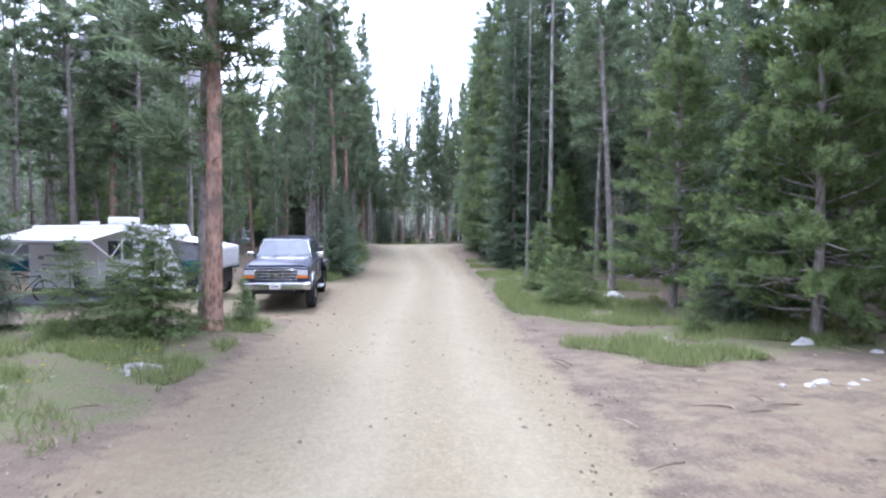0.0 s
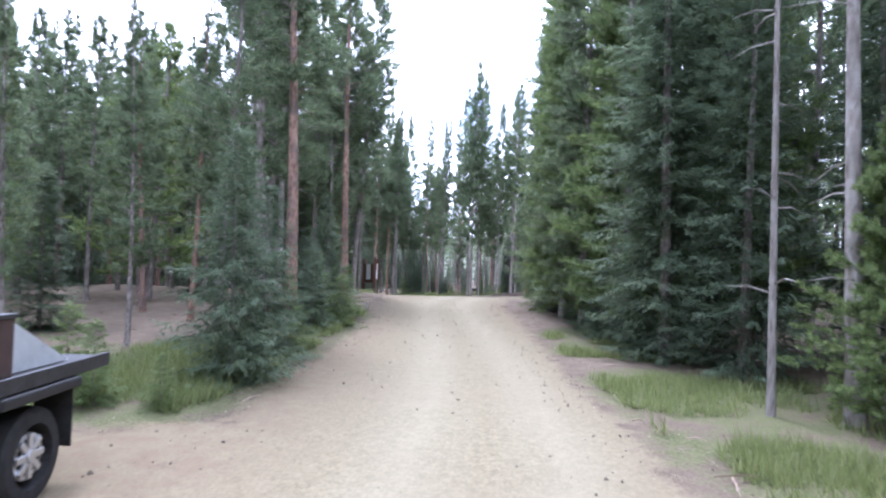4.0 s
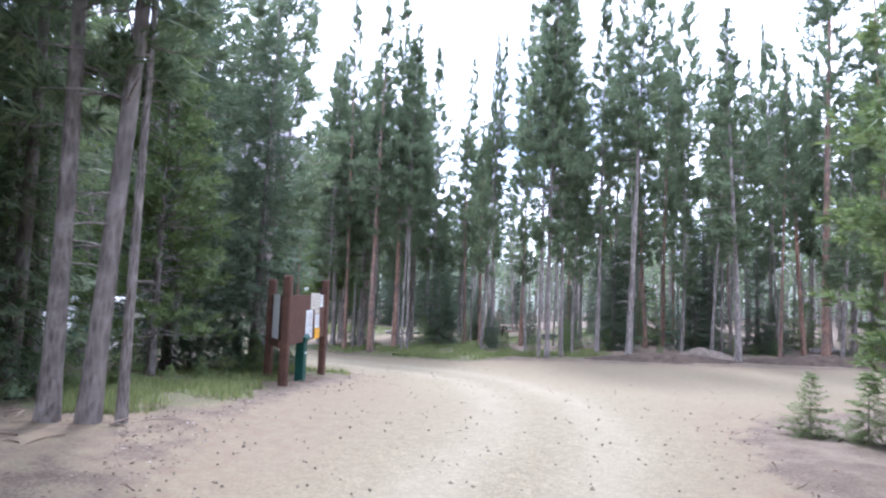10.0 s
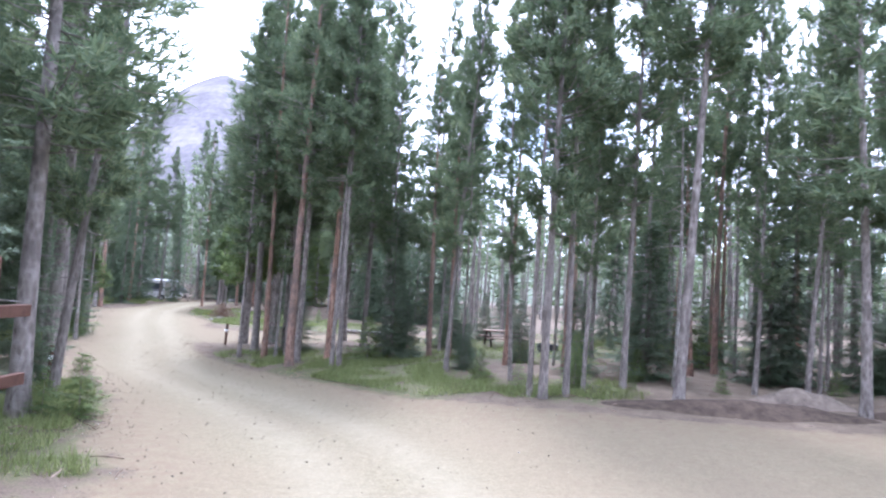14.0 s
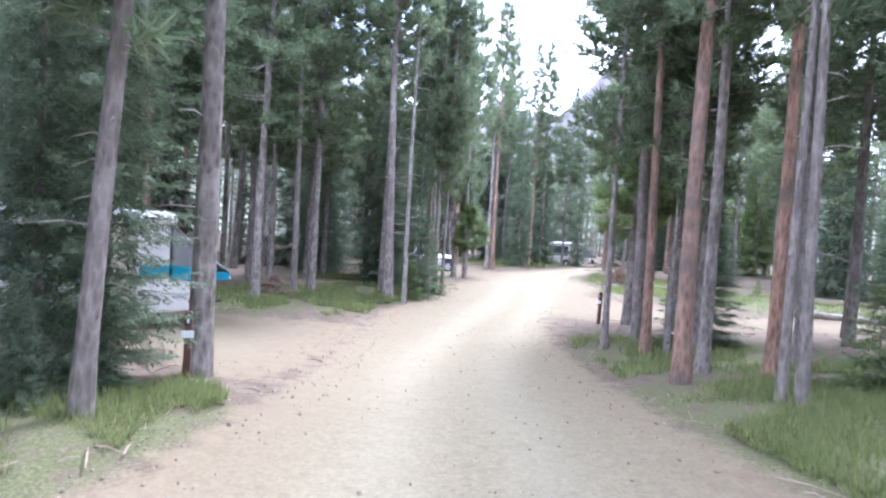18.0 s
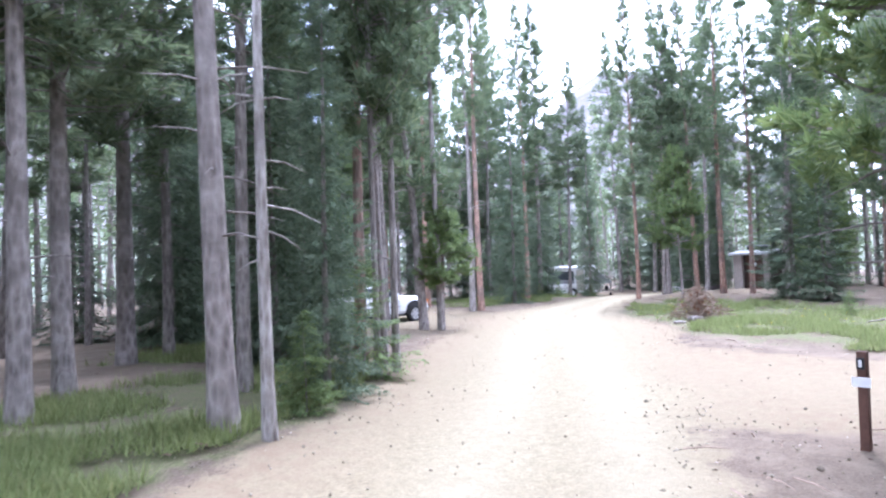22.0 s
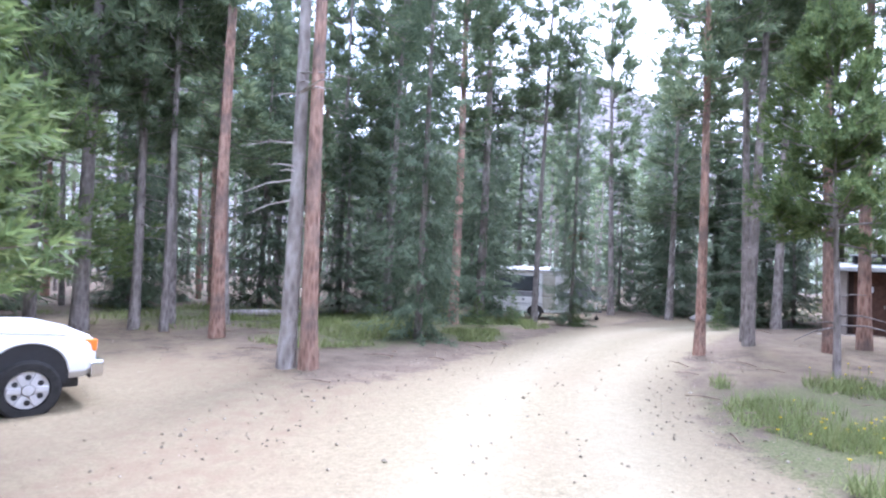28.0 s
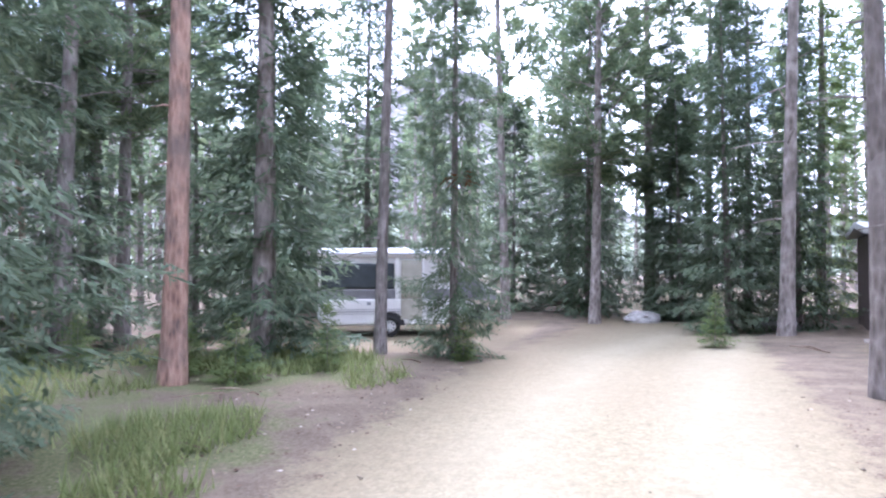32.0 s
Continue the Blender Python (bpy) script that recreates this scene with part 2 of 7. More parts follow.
# ---- mesh helpers ----
class Geo:
    """Collects vertices and faces for one mesh."""

    def __init__(self):
        self.v, self.f, self.n = [], [], 0

    def add(self, verts, faces):
        verts = np.asarray(verts, float)
        self.v.append(verts)
        self.f.extend([tuple(int(i) + self.n for i in f) for f in faces])
        self.n += len(verts)
        return self

    def box(self, c, s, rz=0.0, rx=0.0, ry=0.0, taper=1.0):
        q = np.array([[x, y, z] for z in (-0.5, 0.5) for y in (-0.5, 0.5) for x in (-0.5, 0.5)]) * np.array(s)
        q[4:, :2] *= taper
        r = np.array(Euler((radians(rx), radians(ry), radians(rz))).to_matrix())
        return self.add(q @ r.T + np.array(c), [(0, 2, 3, 1), (4, 5, 7, 6), (0, 1, 5, 4), (2, 6, 7, 3), (0, 4, 6, 2), (1, 3, 7, 5)])

    def tube(self, pts, radii, n=6, cap=True):
        pts = [np.asarray(p, float) for p in pts]
        rings = []
        for i, p in enumerate(pts):
            d = pts[min(i + 1, len(pts) - 1)] - pts[max(i - 1, 0)]
            d = d / (np.linalg.norm(d) + 1e-9)
            a = np.cross(d, (0, 0, 1.0) if abs(d[2]) < 0.9 else (1.0, 0, 0))
            a /= np.linalg.norm(a)
            b = np.cross(d, a)
            an = np.arange(n) * 2 * math.pi / n
            rings.append(p + radii[i] * (np.cos(an)[:, None] * a + np.sin(an)[:, None] * b))
        faces = []
        for i in range(len(pts) - 1):
            for j in range(n):
                k = (j + 1) % n
                faces.append((i * n + j, (i + 1) * n + j, (i + 1) * n + k, i * n + k))
        if cap:
            faces += [tuple(range(n)), tuple(reversed(range((len(pts) - 1) * n, len(pts) * n)))]
        return self.add(np.vstack(rings), faces)

    def prism(self, outline, a, b, axis="y"):
        """An outline in two axes drawn out along the third."""
        n = len(outline)
        put = {"y": lambda u, v, w: (u, w, v), "x": lambda u, v, w: (w, u, v), "z": lambda u, v, w: (u, v, w)}[axis]
        vs = [put(u, v, a) for u, v in outline] + [put(u, v, b) for u, v in outline]
        fs = [tuple(range(n)), tuple(reversed(range(n, 2 * n)))] + [(i, n + i, n + (i + 1) % n, (i + 1) % n) for i in range(n)]
        return self.add(vs, fs)

    def mesh(self, name, material, smooth=False, bevel=0.0, segments=2):
        me = bpy.data.meshes.new(name)
        me.from_pydata(np.vstack(self.v).tolist(), [], self.f)
        bm = bmesh.new()
        bm.from_mesh(me)
        bmesh.ops.recalc_face_normals(bm, faces=bm.faces)
        if bevel:
            es = [e for e in bm.edges if e.is_manifold and e.calc_face_angle(0) > 0.5]
            bmesh.ops.bevel(bm, geom=es, offset=bevel, segments=segments, affect="EDGES", profile=0.5, clamp_overlap=True)
        if smooth:
            for f in bm.faces:
                f.smooth = True
        bm.to_mesh(me)
        bm.free()
        me.materials.append(material)
        return me


def raw(name, verts, faces, material):
    me = bpy.data.meshes.new(name)
    me.from_pydata(verts, [], faces)
    me.materials.append(material)
    return me


def part(name, me, parent, label=""):
    ob = new(name, me)
    ob.parent = parent
    return tagged(ob, label)


# ---- the lie of the land ----
LAND = [(METRES * r[1], METRES * r[2], METRES * r[3] + 0.06 * min(max(r[0] - 25, 0), 5)) for r in ROWS]
LAND += [(1, 64, 0), (-2, 68, -.1), (1, 72, -.2), (8, 72, -.15), (16, 70, 0), (-4, 74, -.3), (4, 80, -.2), (12, 82, -.1), (-5, 84, -.4), (8, 92, -.2)]
LAND += [(22, 88, 0), (-12, 66, -.66), (-8.5, 57, -.35), (-17, 82, -1.35), (-33.5, 91.5, -1.32), (-27.6, 104.2, -1.0), (-37.2, 117.2, -1.2), (-8, 74, -.6), (-10, 85, -.8)]
LAND += [(-22.4, 77.1, -.95), (-26, 75, -1.0), (-30, 80, -1.1), (-7.2, 46.2, .35), (-7.4, 50, .3), (-8, 38, .2), (-15, 68, -.7), (-19, 67.5, -1.1), (-21.5, 66, -1.1), (-20.5, 71, -1.1), (-12.3, 65.5, -.6), (-31.7, 89.4, -1.4), (-38, 92, -1.3), (-35, 89.5, -1.32), (-23, 91.5, -1.1), (-18, 93, -1.0),
         (-29.6, 102.5, -1.05), (-28.2, 109.2, -.95), (-37.2, 103.2, -1.1), (-39.2, 114.2, -1.15), (-34.2, 99.2, -1.2), (-32.2, 114.2, -1.1), (-24.2, 97.2, -1.1)]
LAND += [(-29.7, 102.3, -.85), (-29.1, 104, -.8), (-29.7, 105.7, -.88), (-34.9, 99.3, -1.0), (-37, 103, -1.0), (-37.5, 104.9, -1.0), (-35, 95.8, -.98), (-7.2, 54.8, .1), (-7.6, 58.2, -.1),
         (-7.2, 46.3, .7), (-7.1, 49.4, .45), (-4.8, 12.6, .0), (-22.2, 77.1, -.9), (-20.9, 77.3, -.9), (-22.7, 72.7, -.85), (-16.7, 81.5, -1.15), (-25.4, 82.5, -1.2), (-6, 34, .1), (-9, 50, .5), (-10, 45, .6)]
LAND += [(-4.6, 17.4, -.4), (-5.2, 19.5, -.42), (-5.2, 22.0, -.42), (-8, 20, -.4), (-11, 20, -.4)]
LAND += [(-20.9, 67.5, -1.2), (-20.6, 69.3, -1.22), (-20.2, 70.4, -1.2)]
LAND += [(-39.9, 111.8, -1.42), (-38.4, 113.0, -1.42), (-41.4, 111.0, -1.42)]
LAND = np.array(LAND)


def land(x, y):
    """Height of the ground, for arrays or numbers."""
    x, y = np.atleast_1d(np.asarray(x, float)), np.atleast_1d(np.asarray(y, float))
    d = np.sqrt((LAND[:, 0][None] - x[:, None]) ** 2 + (LAND[:, 1][None] - y[:, None]) ** 2)
    w = np.exp(-(d - d.min(1, keepdims=True)) / 2.5)
    return (w * LAND[:, 2][None]).sum(1) / w.sum(1)


GX0, GY0, GSTEP, GNX, GNY = -110.0, -30.0, 0.5, 380, 430


def grid_of(fn):
    """Values of a field on a half-metre grid."""
    gx, gy = np.meshgrid(GX0 + GSTEP * np.arange(GNX), GY0 + GSTEP * np.arange(GNY))
    return fn(gx.ravel(), gy.ravel()).reshape(GNY, GNX)


def read_grid(g, x, y):
    u, v = (x - GX0) / GSTEP, (y - GY0) / GSTEP
    i, j = min(max(int(u), 0), GNX - 2), min(max(int(v), 0), GNY - 2)
    a, b = min(max(u - i, 0.0), 1.0), min(max(v - j, 0.0), 1.0)
    return float((g[j, i] * (1 - a) + g[j, i + 1] * a) * (1 - b) + (g[j + 1, i] * (1 - a) + g[j + 1, i + 1] * a) * b)


LAND_GRID = grid_of(land)


def ground_z(x, y):
    return read_grid(LAND_GRID, x, y)


ROADS = {
    "approach": [(-3.6, -60), (-3.4, 8), (-3.6, 20), (-4.1, 36), (-4.9, 45), (-6.3, 51), (-6.9, 60), (-9, 66), (5, 66), (5.3, 62.5), (2.4, 54.8), (0.9, 52), (0.4, 45), (0.9, 38), (1.4, 22), (1.9, 8), (2.2, -60)],
    "crossing": [(-9.0, 62), (-9.7, 72.4), (-7.5, 70.6), (-4.8, 68.6), (-2.5, 67.5), (0.4, 66.9), (3.2, 66.7), (6.3, 67.0), (10.6, 67.5), (30, 67), (80, 60), (80, 52), (30, 60.5), (12, 61.0), (8, 59.4), (5.6, 57.4), (4.2, 55.8), (2.2, 54.2), (0, 54)],
    "loop_a": [(-8.4, 61), (-11.4, 66), (-14, 69), (-17.5, 72.5), (-20.8, 76), (-23, 80), (-26.2, 83.5), (-29, 88), (-32.5, 93.6), (-29.5, 97.5), (-26.5, 95), (-23, 91.3), (-18.9, 82.2), (-16.9, 79.0), (-13.6, 75.7), (-9.7, 72.4), (-5, 68.7)],
    "loop_b": [(-31, 91), (-33.2, 94.6), (-33.0, 96.8), (-33.6, 99.8), (-34.3, 102.7), (-35.3, 108.2), (-36.1, 118), (-38.6, 148), (-33.4, 148), (-31.8, 118), (-31.2, 110), (-30.1, 101.6), (-28.2, 97.2), (-26.5, 95)],
    "tent_pitch": [(-14, 68.5), (-16.2, 67.6), (-24, 62), (-27, 66), (-20.6, 71.6), (-19, 74)],
    "white_truck_pitch": [(-29.8, 89), (-33, 88.2), (-42, 85), (-43, 90), (-39, 93.6), (-35.5, 95.6), (-33, 94.6)],
    "side_pitch": [(-18.4, 81.6), (-12, 84.3), (0, 85.5), (0, 88.4), (-12, 88.2), (-18, 87.6), (-21.8, 88.2), (-23.8, 89.8), (-22, 86)],
    "truck_pitch": [(-3.4, 15), (-6.0, 16.2), (-9, 17), (-16, 20), (-16, 24.5), (-7.4, 24.4), (-5.2, 23.9), (-3.8, 24.8)],
    "end_pitch": [(-35.2, 108.2), (-44.2, 106.2), (-45.2, 112.2), (-37.2, 116.2)],
}
BARE = {
    "left_bank": [(-4.0, 39.5), (-9, 40.5), (-16, 43), (-16, 49), (-8, 50), (-6.2, 53)],
    "verge": [(1.8, 2), (8, 4), (13, 8.6), (10, 10.2), (5, 10.6), (2.2, 11.4)],
    "toilet_path": [(-29.7, 98.2), (-26.5, 101.2), (-25.5, 110.2), (-30.2, 112.2)],
    "truck_front": [(-28, 86), (-33, 88), (-44, 90), (-46, 97), (-38, 97), (-34, 96), (-31, 92)],
}


def inside_by(poly, x, y):
    """Signed distance to an outline, positive inside."""
    p = np.array(poly, float)
    q = np.roll(p, -1, 0)
    best, odd = np.full(len(x), 1e9), np.zeros(len(x), bool)
    for (ax, ay), (bx, by) in zip(p, q):
        dx, dy = bx - ax, by - ay
        t = np.clip(((x - ax) * dx + (y - ay) * dy) / (dx * dx + dy * dy), 0, 1)
        best = np.minimum(best, np.hypot(x - ax - t * dx, y - ay - t * dy))
        if ay != by:
            odd ^= ((ay > y) != (by > y)) & (x < (bx - ax) * (y - ay) / (by - ay) + ax)
    return np.where(odd, best, -best)


def road_by(x, y):
    x, y = np.atleast_1d(np.asarray(x, float)), np.atleast_1d(np.asarray(y, float))
    return np.max([inside_by(p, x, y) for p in ROADS.values()], 0)


ROAD_GRID = grid_of(road_by)


def road_at(x, y):
    return read_grid(ROAD_GRID, x, y)


GREEN = [(-7, 8, 3.5), (-8, 11, 3), (4.5, 17, 2.3), (4, 22, 2.6), (3.4, 27, 2.4), (3, 33, 2), (-5.5, 30, 1.8), (-5.6, 36, 1.8), (2.6, 36, 1.6), (-5, 70.5, 2.6), (-9, 74, 2.6),
         (-1, 70, 2), (-3, 82, 6), (4, 88, 6), (-7, 73, 3), (-22, 96, 4.5), (-18, 94, 4), (-14, 93, 5), (-26, 98.5, 3), (-22.5, 74.5, 2.2), (-24, 77, 2.5), (-25.5, 80, 2), (-30, 80.5, 2),
         (-39.2, 102.2, 3), (-41.2, 101.2, 3), (-25.7, 96.2, 2.2), (-25.2, 99.2, 2.5), (-37.2, 99.2, 2.2), (-35.8, 101.8, 1.4), (-5.0, 33, 2), (-4.9, 39, 1.2), (4.2, 19.5, 2.2), (-12.3, 64.5, 2), (-6.5, 28, 2), (-5.0, 26.0, 1.8), (-6.4, 25.6, 1.6), (-4.6, 30.5, 1.4), (4.2, 12.0, 1.6), (5.9, 13.0, 1.9), (7.6, 13.0, 2.0), (8.4, 16, 2.4), (-5.0, 10.2, 1.6), (-4.4, 13.4, 1.2), (5.9, 22.4, 1.8), (-4.5, 24.9, 1.0), (-4.6, 27.6, 1.3), (-4.8, 31.6, 1.4), (-4.9, 34.2, 1.4), (2.7, 24, 1.4), (2.5, 28.6, 1.4), (2.2, 32.4, 1.2)]
GREEN += [(-37.7, 105.2, 2.2), (-8.5, 72.5, 2.2), (-12, 78, 3), (-7, 76, 3), (-10.5, 63, 1.5), (-13.5, 66, 1.5), (-12.6, 66.2, 1.5), (-11.7, 64.7, 1.3), (-10.9, 63.8, 1.2), (-20, 82, 1.5), (-21.2, 90.7, 1.3), (-20.5, 92.8, 2.0), (-22.0, 92.8, 1.1), (-22.4, 91.3, 0.9), (-19.6, 90.2, 1.4), (-17.6, 90.0, 1.5), (2.9, 17, 1.4), (2.7, 18.8, 1.4), (3.6, 15.8, 1.4), (2.9, 21.6, 1.2), (-8.2, 51.2, 1.6), (-8.5, 53, 1.6), (-22.2, 72.6, 1.7), (-22.4, 74.4, 1.8), (-22.8, 76.2, 1.8), (-23.4, 78.2, 1.7), (-24.4, 72.6, 2), (-24.8, 75, 2), (-24.4, 80, 1.5), (-44.2, 99.2, 4), (-10, 60, 3), (-9, 56, 1.6)]


def green_by(x, y):
    g = np.zeros(len(x))
    for a, b, r in GREEN:
        g = np.maximum(g, np.clip(1.1 - np.hypot(x - a, y - b) / r * 0.7, 0, 0.6))
    return g


def build_ground():
    fine_x, fine_y = np.arange(-52, 24.01, 0.4), np.arange(-6, 128.01, 0.4)
    grow = np.array([1, 2.5, 5, 9, 15, 25, 45, 90, 180, 400, 900, 1800.0])
    xs = np.concatenate([-52 - grow[::-1], fine_x, 24 + grow])
    ys = np.concatenate([-6 - grow[::-1], fine_y, 128 + grow])
    X, Y = np.meshgrid(xs, ys)
    x, y = X.ravel(), Y.ravel()
    z = land(x, y)
    r = road_by(x, y)
    bump = np.array([noise.noise((a * 0.35, b * 0.35, 0)) * 0.10 + noise.noise((a * 1.3, b * 1.3, 5)) * 0.05 for a, b in zip(x, y)])
    off = np.clip(-r / 1.2, 0, 1)
    z = z + off * (0.06 + bump) + (1 - off) * bump * 0.12
    bare = np.max([inside_by(p, x, y) for p in BARE.values()], 0)
    road = np.clip(0.5 + r / 1.1, 0, 1)
    road = np.maximum(road, np.clip(0.30 + bare / 4.0, 0, 0.5))
    green = green_by(x, y)
    eye = [tuple(p) for p in LAND[: len(ROWS)]] + [(-32.2, 103.5, 0.0), (-32.7, 108.7, 0.0), (-32.2, 114.4, 0.0)]  # the road goes on past the walk's end
    d = np.full(len(x), 99.0)
    for (ax, ay, _), (bx, by, _) in zip(eye[:-1], eye[1:]):
        dx, dy = bx - ax, by - ay
        t = np.clip(((x - ax) * dx + (y - ay) * dy) / (dx * dx + dy * dy + 1e-9), 0, 1)
        d = np.minimum(d, np.hypot(x - ax - t * dx, y - ay - t * dy))
    track = np.exp(-((d - 0.8) / 0.45) ** 2) * (r > 0)
    litter = np.clip((d - 1.3) / 1.6, 0, 1) * np.clip(1.15 - r / 3.5, 0.5, 1)
    nx, ny = len(xs), len(ys)
    i = np.arange(nx * ny).reshape(ny, nx)
    quads = np.stack([i[:-1, :-1], i[:-1, 1:], i[1:, 1:], i[1:, :-1]], -1).reshape(-1, 4)
    on = (r[quads] > -0.2).all(1)
    out = []
    for name, q in (("ground", quads[~on]), ("road", quads[on])):
        used = np.unique(q)
        back = np.full(nx * ny, -1)
        back[used] = np.arange(len(used))
        me = raw(name, np.stack([x, y, z], 1)[used].tolist(), back[q].tolist(), M["ground"])
        for key, val in (("road", road), ("grass", green), ("track", track), ("litter", litter)):
            at = me.attributes.new(key, "FLOAT", "POINT")
            at.data.foreach_set("value", val[used].astype(np.float32))
        me.shade_smooth()
        out.append(new(name, me))
    tagged(out[0], "forest floor of brown needles, dry soil and patches of grass", "ground", kind="structure")
    tagged(out[1], "pale dusty gravel road with worn wheel tracks", "road", kind="structure")


build_ground()


# ---- trees ----
def trunk_mesh(name, h, r, mat, rng, bend=0.0, n=9, dead=0, top=0.12, flare=1.18):
    g = Geo()
    steps = 12
    px, py = rng.uniform(-bend, bend), rng.uniform(-bend, bend)
    ph = rng.uniform(0, 6)
    pts, rad = [(0, 0, -0.4)], [r * flare * 1.1]
    for i in range(steps + 1):
        u = i / steps
        pts.append((px * u * u + 0.06 * math.sin(3 * u + ph) * r * 8, py * u * u + 0.05 * math.cos(4 * u + ph) * r * 8, h * u ** 1.25))
        rad.append(r * ((1 - u) * (1 - top) + top) * (1 + (flare - 1) * math.exp(-u * 45)))
    g.tube(pts, rad, n)
    for _ in range(dead):
        u = rng.uniform(0.12, 0.62)
        z = h * u
        a = rng.uniform(0, 2 * math.pi)
        l = rng.uniform(0.25, 1.1)
        b = np.array((px * u * u, py * u * u, z))
        d = np.array((math.cos(a), math.sin(a), rng.uniform(-0.25, 0.25)))
        g.tube([b, b + d * l * 0.5, b + d * l + np.array((0, 0, -0.1 * l))], [0.02, 0.014, 0.006], 3, False)
    return g.mesh(name, mat, smooth=True), (px, py)


def unit(a):
    return a / (np.linalg.norm(a, axis=-1, keepdims=True) + 1e-9)


def feathers(rows, k, seed):
    """Twigs of needles, thin blades set along each axis. rows: base, way, length, width."""
    rows = np.array(rows)
    rs = np.random.RandomState(seed)
    base, d, ln, wd = rows[:, 0:3], unit(rows[:, 3:6]), rows[:, 6:7], rows[:, 7:8]
    up = np.array((0, 0, 1.0))
    side = unit(np.cross(d, up))
    out = []
    for i in range(k):
        u, sg = (i + 0.3) / k, (1 if i % 2 else -1)
        p = base + d * ln * u
        w = wd * (1.15 - 0.6 * u) * rs.uniform(0.7, 1.3, (len(rows), 1))
        tip = p + d * ln / k * 1.7 + (side * sg + up * rs.uniform(-0.8, 0.5, (len(rows), 1))) * w
        out.append(np.stack([p - d * ln / k * 0.45, p + d * ln / k * 0.55, tip], 1))
    e = base + d * ln * 0.85
    out.append(np.stack([e - side * wd * 0.3, e + side * wd * 0.3, base + d * ln * 1.12], 1))
    return np.concatenate(out).reshape(-1, 3)


def tufts_of(rows, k, seed, wide=1.0):
    """Brushes of long needles at shoots' ends. rows: place, way, size."""
    rows = np.array(rows)
    rs = np.random.RandomState(seed)
    n = len(rows)
    c, d, size = rows[:, 0:3], unit(rows[:, 3:6]), rows[:, 6:7]
    a = unit(np.cross(d, np.array((0.31, 0.2, 0.93))))
    b = np.cross(d, a)
    out = []
    for i in range(k):
        t = i * 2.399
        w = unit(d * rs.uniform(0.25, 1.0, (n, 1)) + (a * math.cos(t) + b * math.sin(t)) * rs.uniform(0.35, 1.1, (n, 1)))
        o = unit(np.cross(w, d + 0.01)) * size * 0.065 * wide
        p = c + d * rs.uniform(-0.6, 0.3, (n, 1)) * size
        out.append(np.stack([p - o, p + o, p + w * size * rs.uniform(0.8, 1.25, (n, 1))], 1))
    return np.concatenate(out).reshape(-1, 3)


def triples(V):
    return np.arange(len(V)).reshape(-1, 3).tolist()


def spruce_crown(h, radius, rng, z0=0.25, gap=0.27, per=7, step=0.13, k=5, size=1.0, taper=0.78):
    """Boughs in whorls, drooping and upturned at the tip, with side and hanging twigs."""
    axis, twigs = [], []
    z, turn = z0, 0.0
    while z < h * 0.985:
        u = (z - z0) / (h - z0)
        reach = radius * (1 - u) ** taper * (0.75 + 0.25 * min(1, u * 10)) + 0.08 * size
        for i in range(max(4, int(per * (1 - 0.3 * u)))):
            turn += 2.399
            l = reach * rng.uniform(0.5, 1.15)
            rise = 0.6 * u + rng.uniform(-0.32, 0.06) - 0.08
            c, sn = math.cos(turn), math.sin(turn)
            pz = z + rng.uniform(-0.5, 0.5) * gap
            m = max(3, int(l / step))
            for j in range(m):
                t = 0.16 + 0.86 * (j + rng.random() * 0.7) / m
                p = (c * l * t, sn * l * t, pz + rise * l * t - 0.16 * l * math.sin(t * 2.6))
                tl = size * (0.09 + 0.24 * min(1.0, l) * (1.12 - t)) * rng.uniform(0.75, 1.3)
                for sg in (-1, 1):
                    ang = sg * rng.uniform(0.35, 1.1)
                    ca, sa = math.cos(ang), math.sin(ang)
                    twigs.append(p + (c * ca - sn * sa, c * sa + sn * ca, rise + rng.uniform(-0.85, 0.22), tl * 1.1, 0.085 * size))
            axis.append((c * l * 0.3, sn * l * 0.3, pz + rise * l * 0.3 - 0.11 * l, c, sn, rise - 0.02, l * 0.74, 0.10 * size))
        z += gap * rng.uniform(0.75, 1.25) * (1 - 0.4 * u)
    top = [(0, 0, h * 0.93, 0.02, 0, 1, h * 0.08, 0.05 * size)]
    V = np.concatenate([feathers(twigs, k, int(h * 10)), feathers(axis, k * 2, int(h * 10) + 1), feathers(top, 7, 2)])
    return V, triples(V)


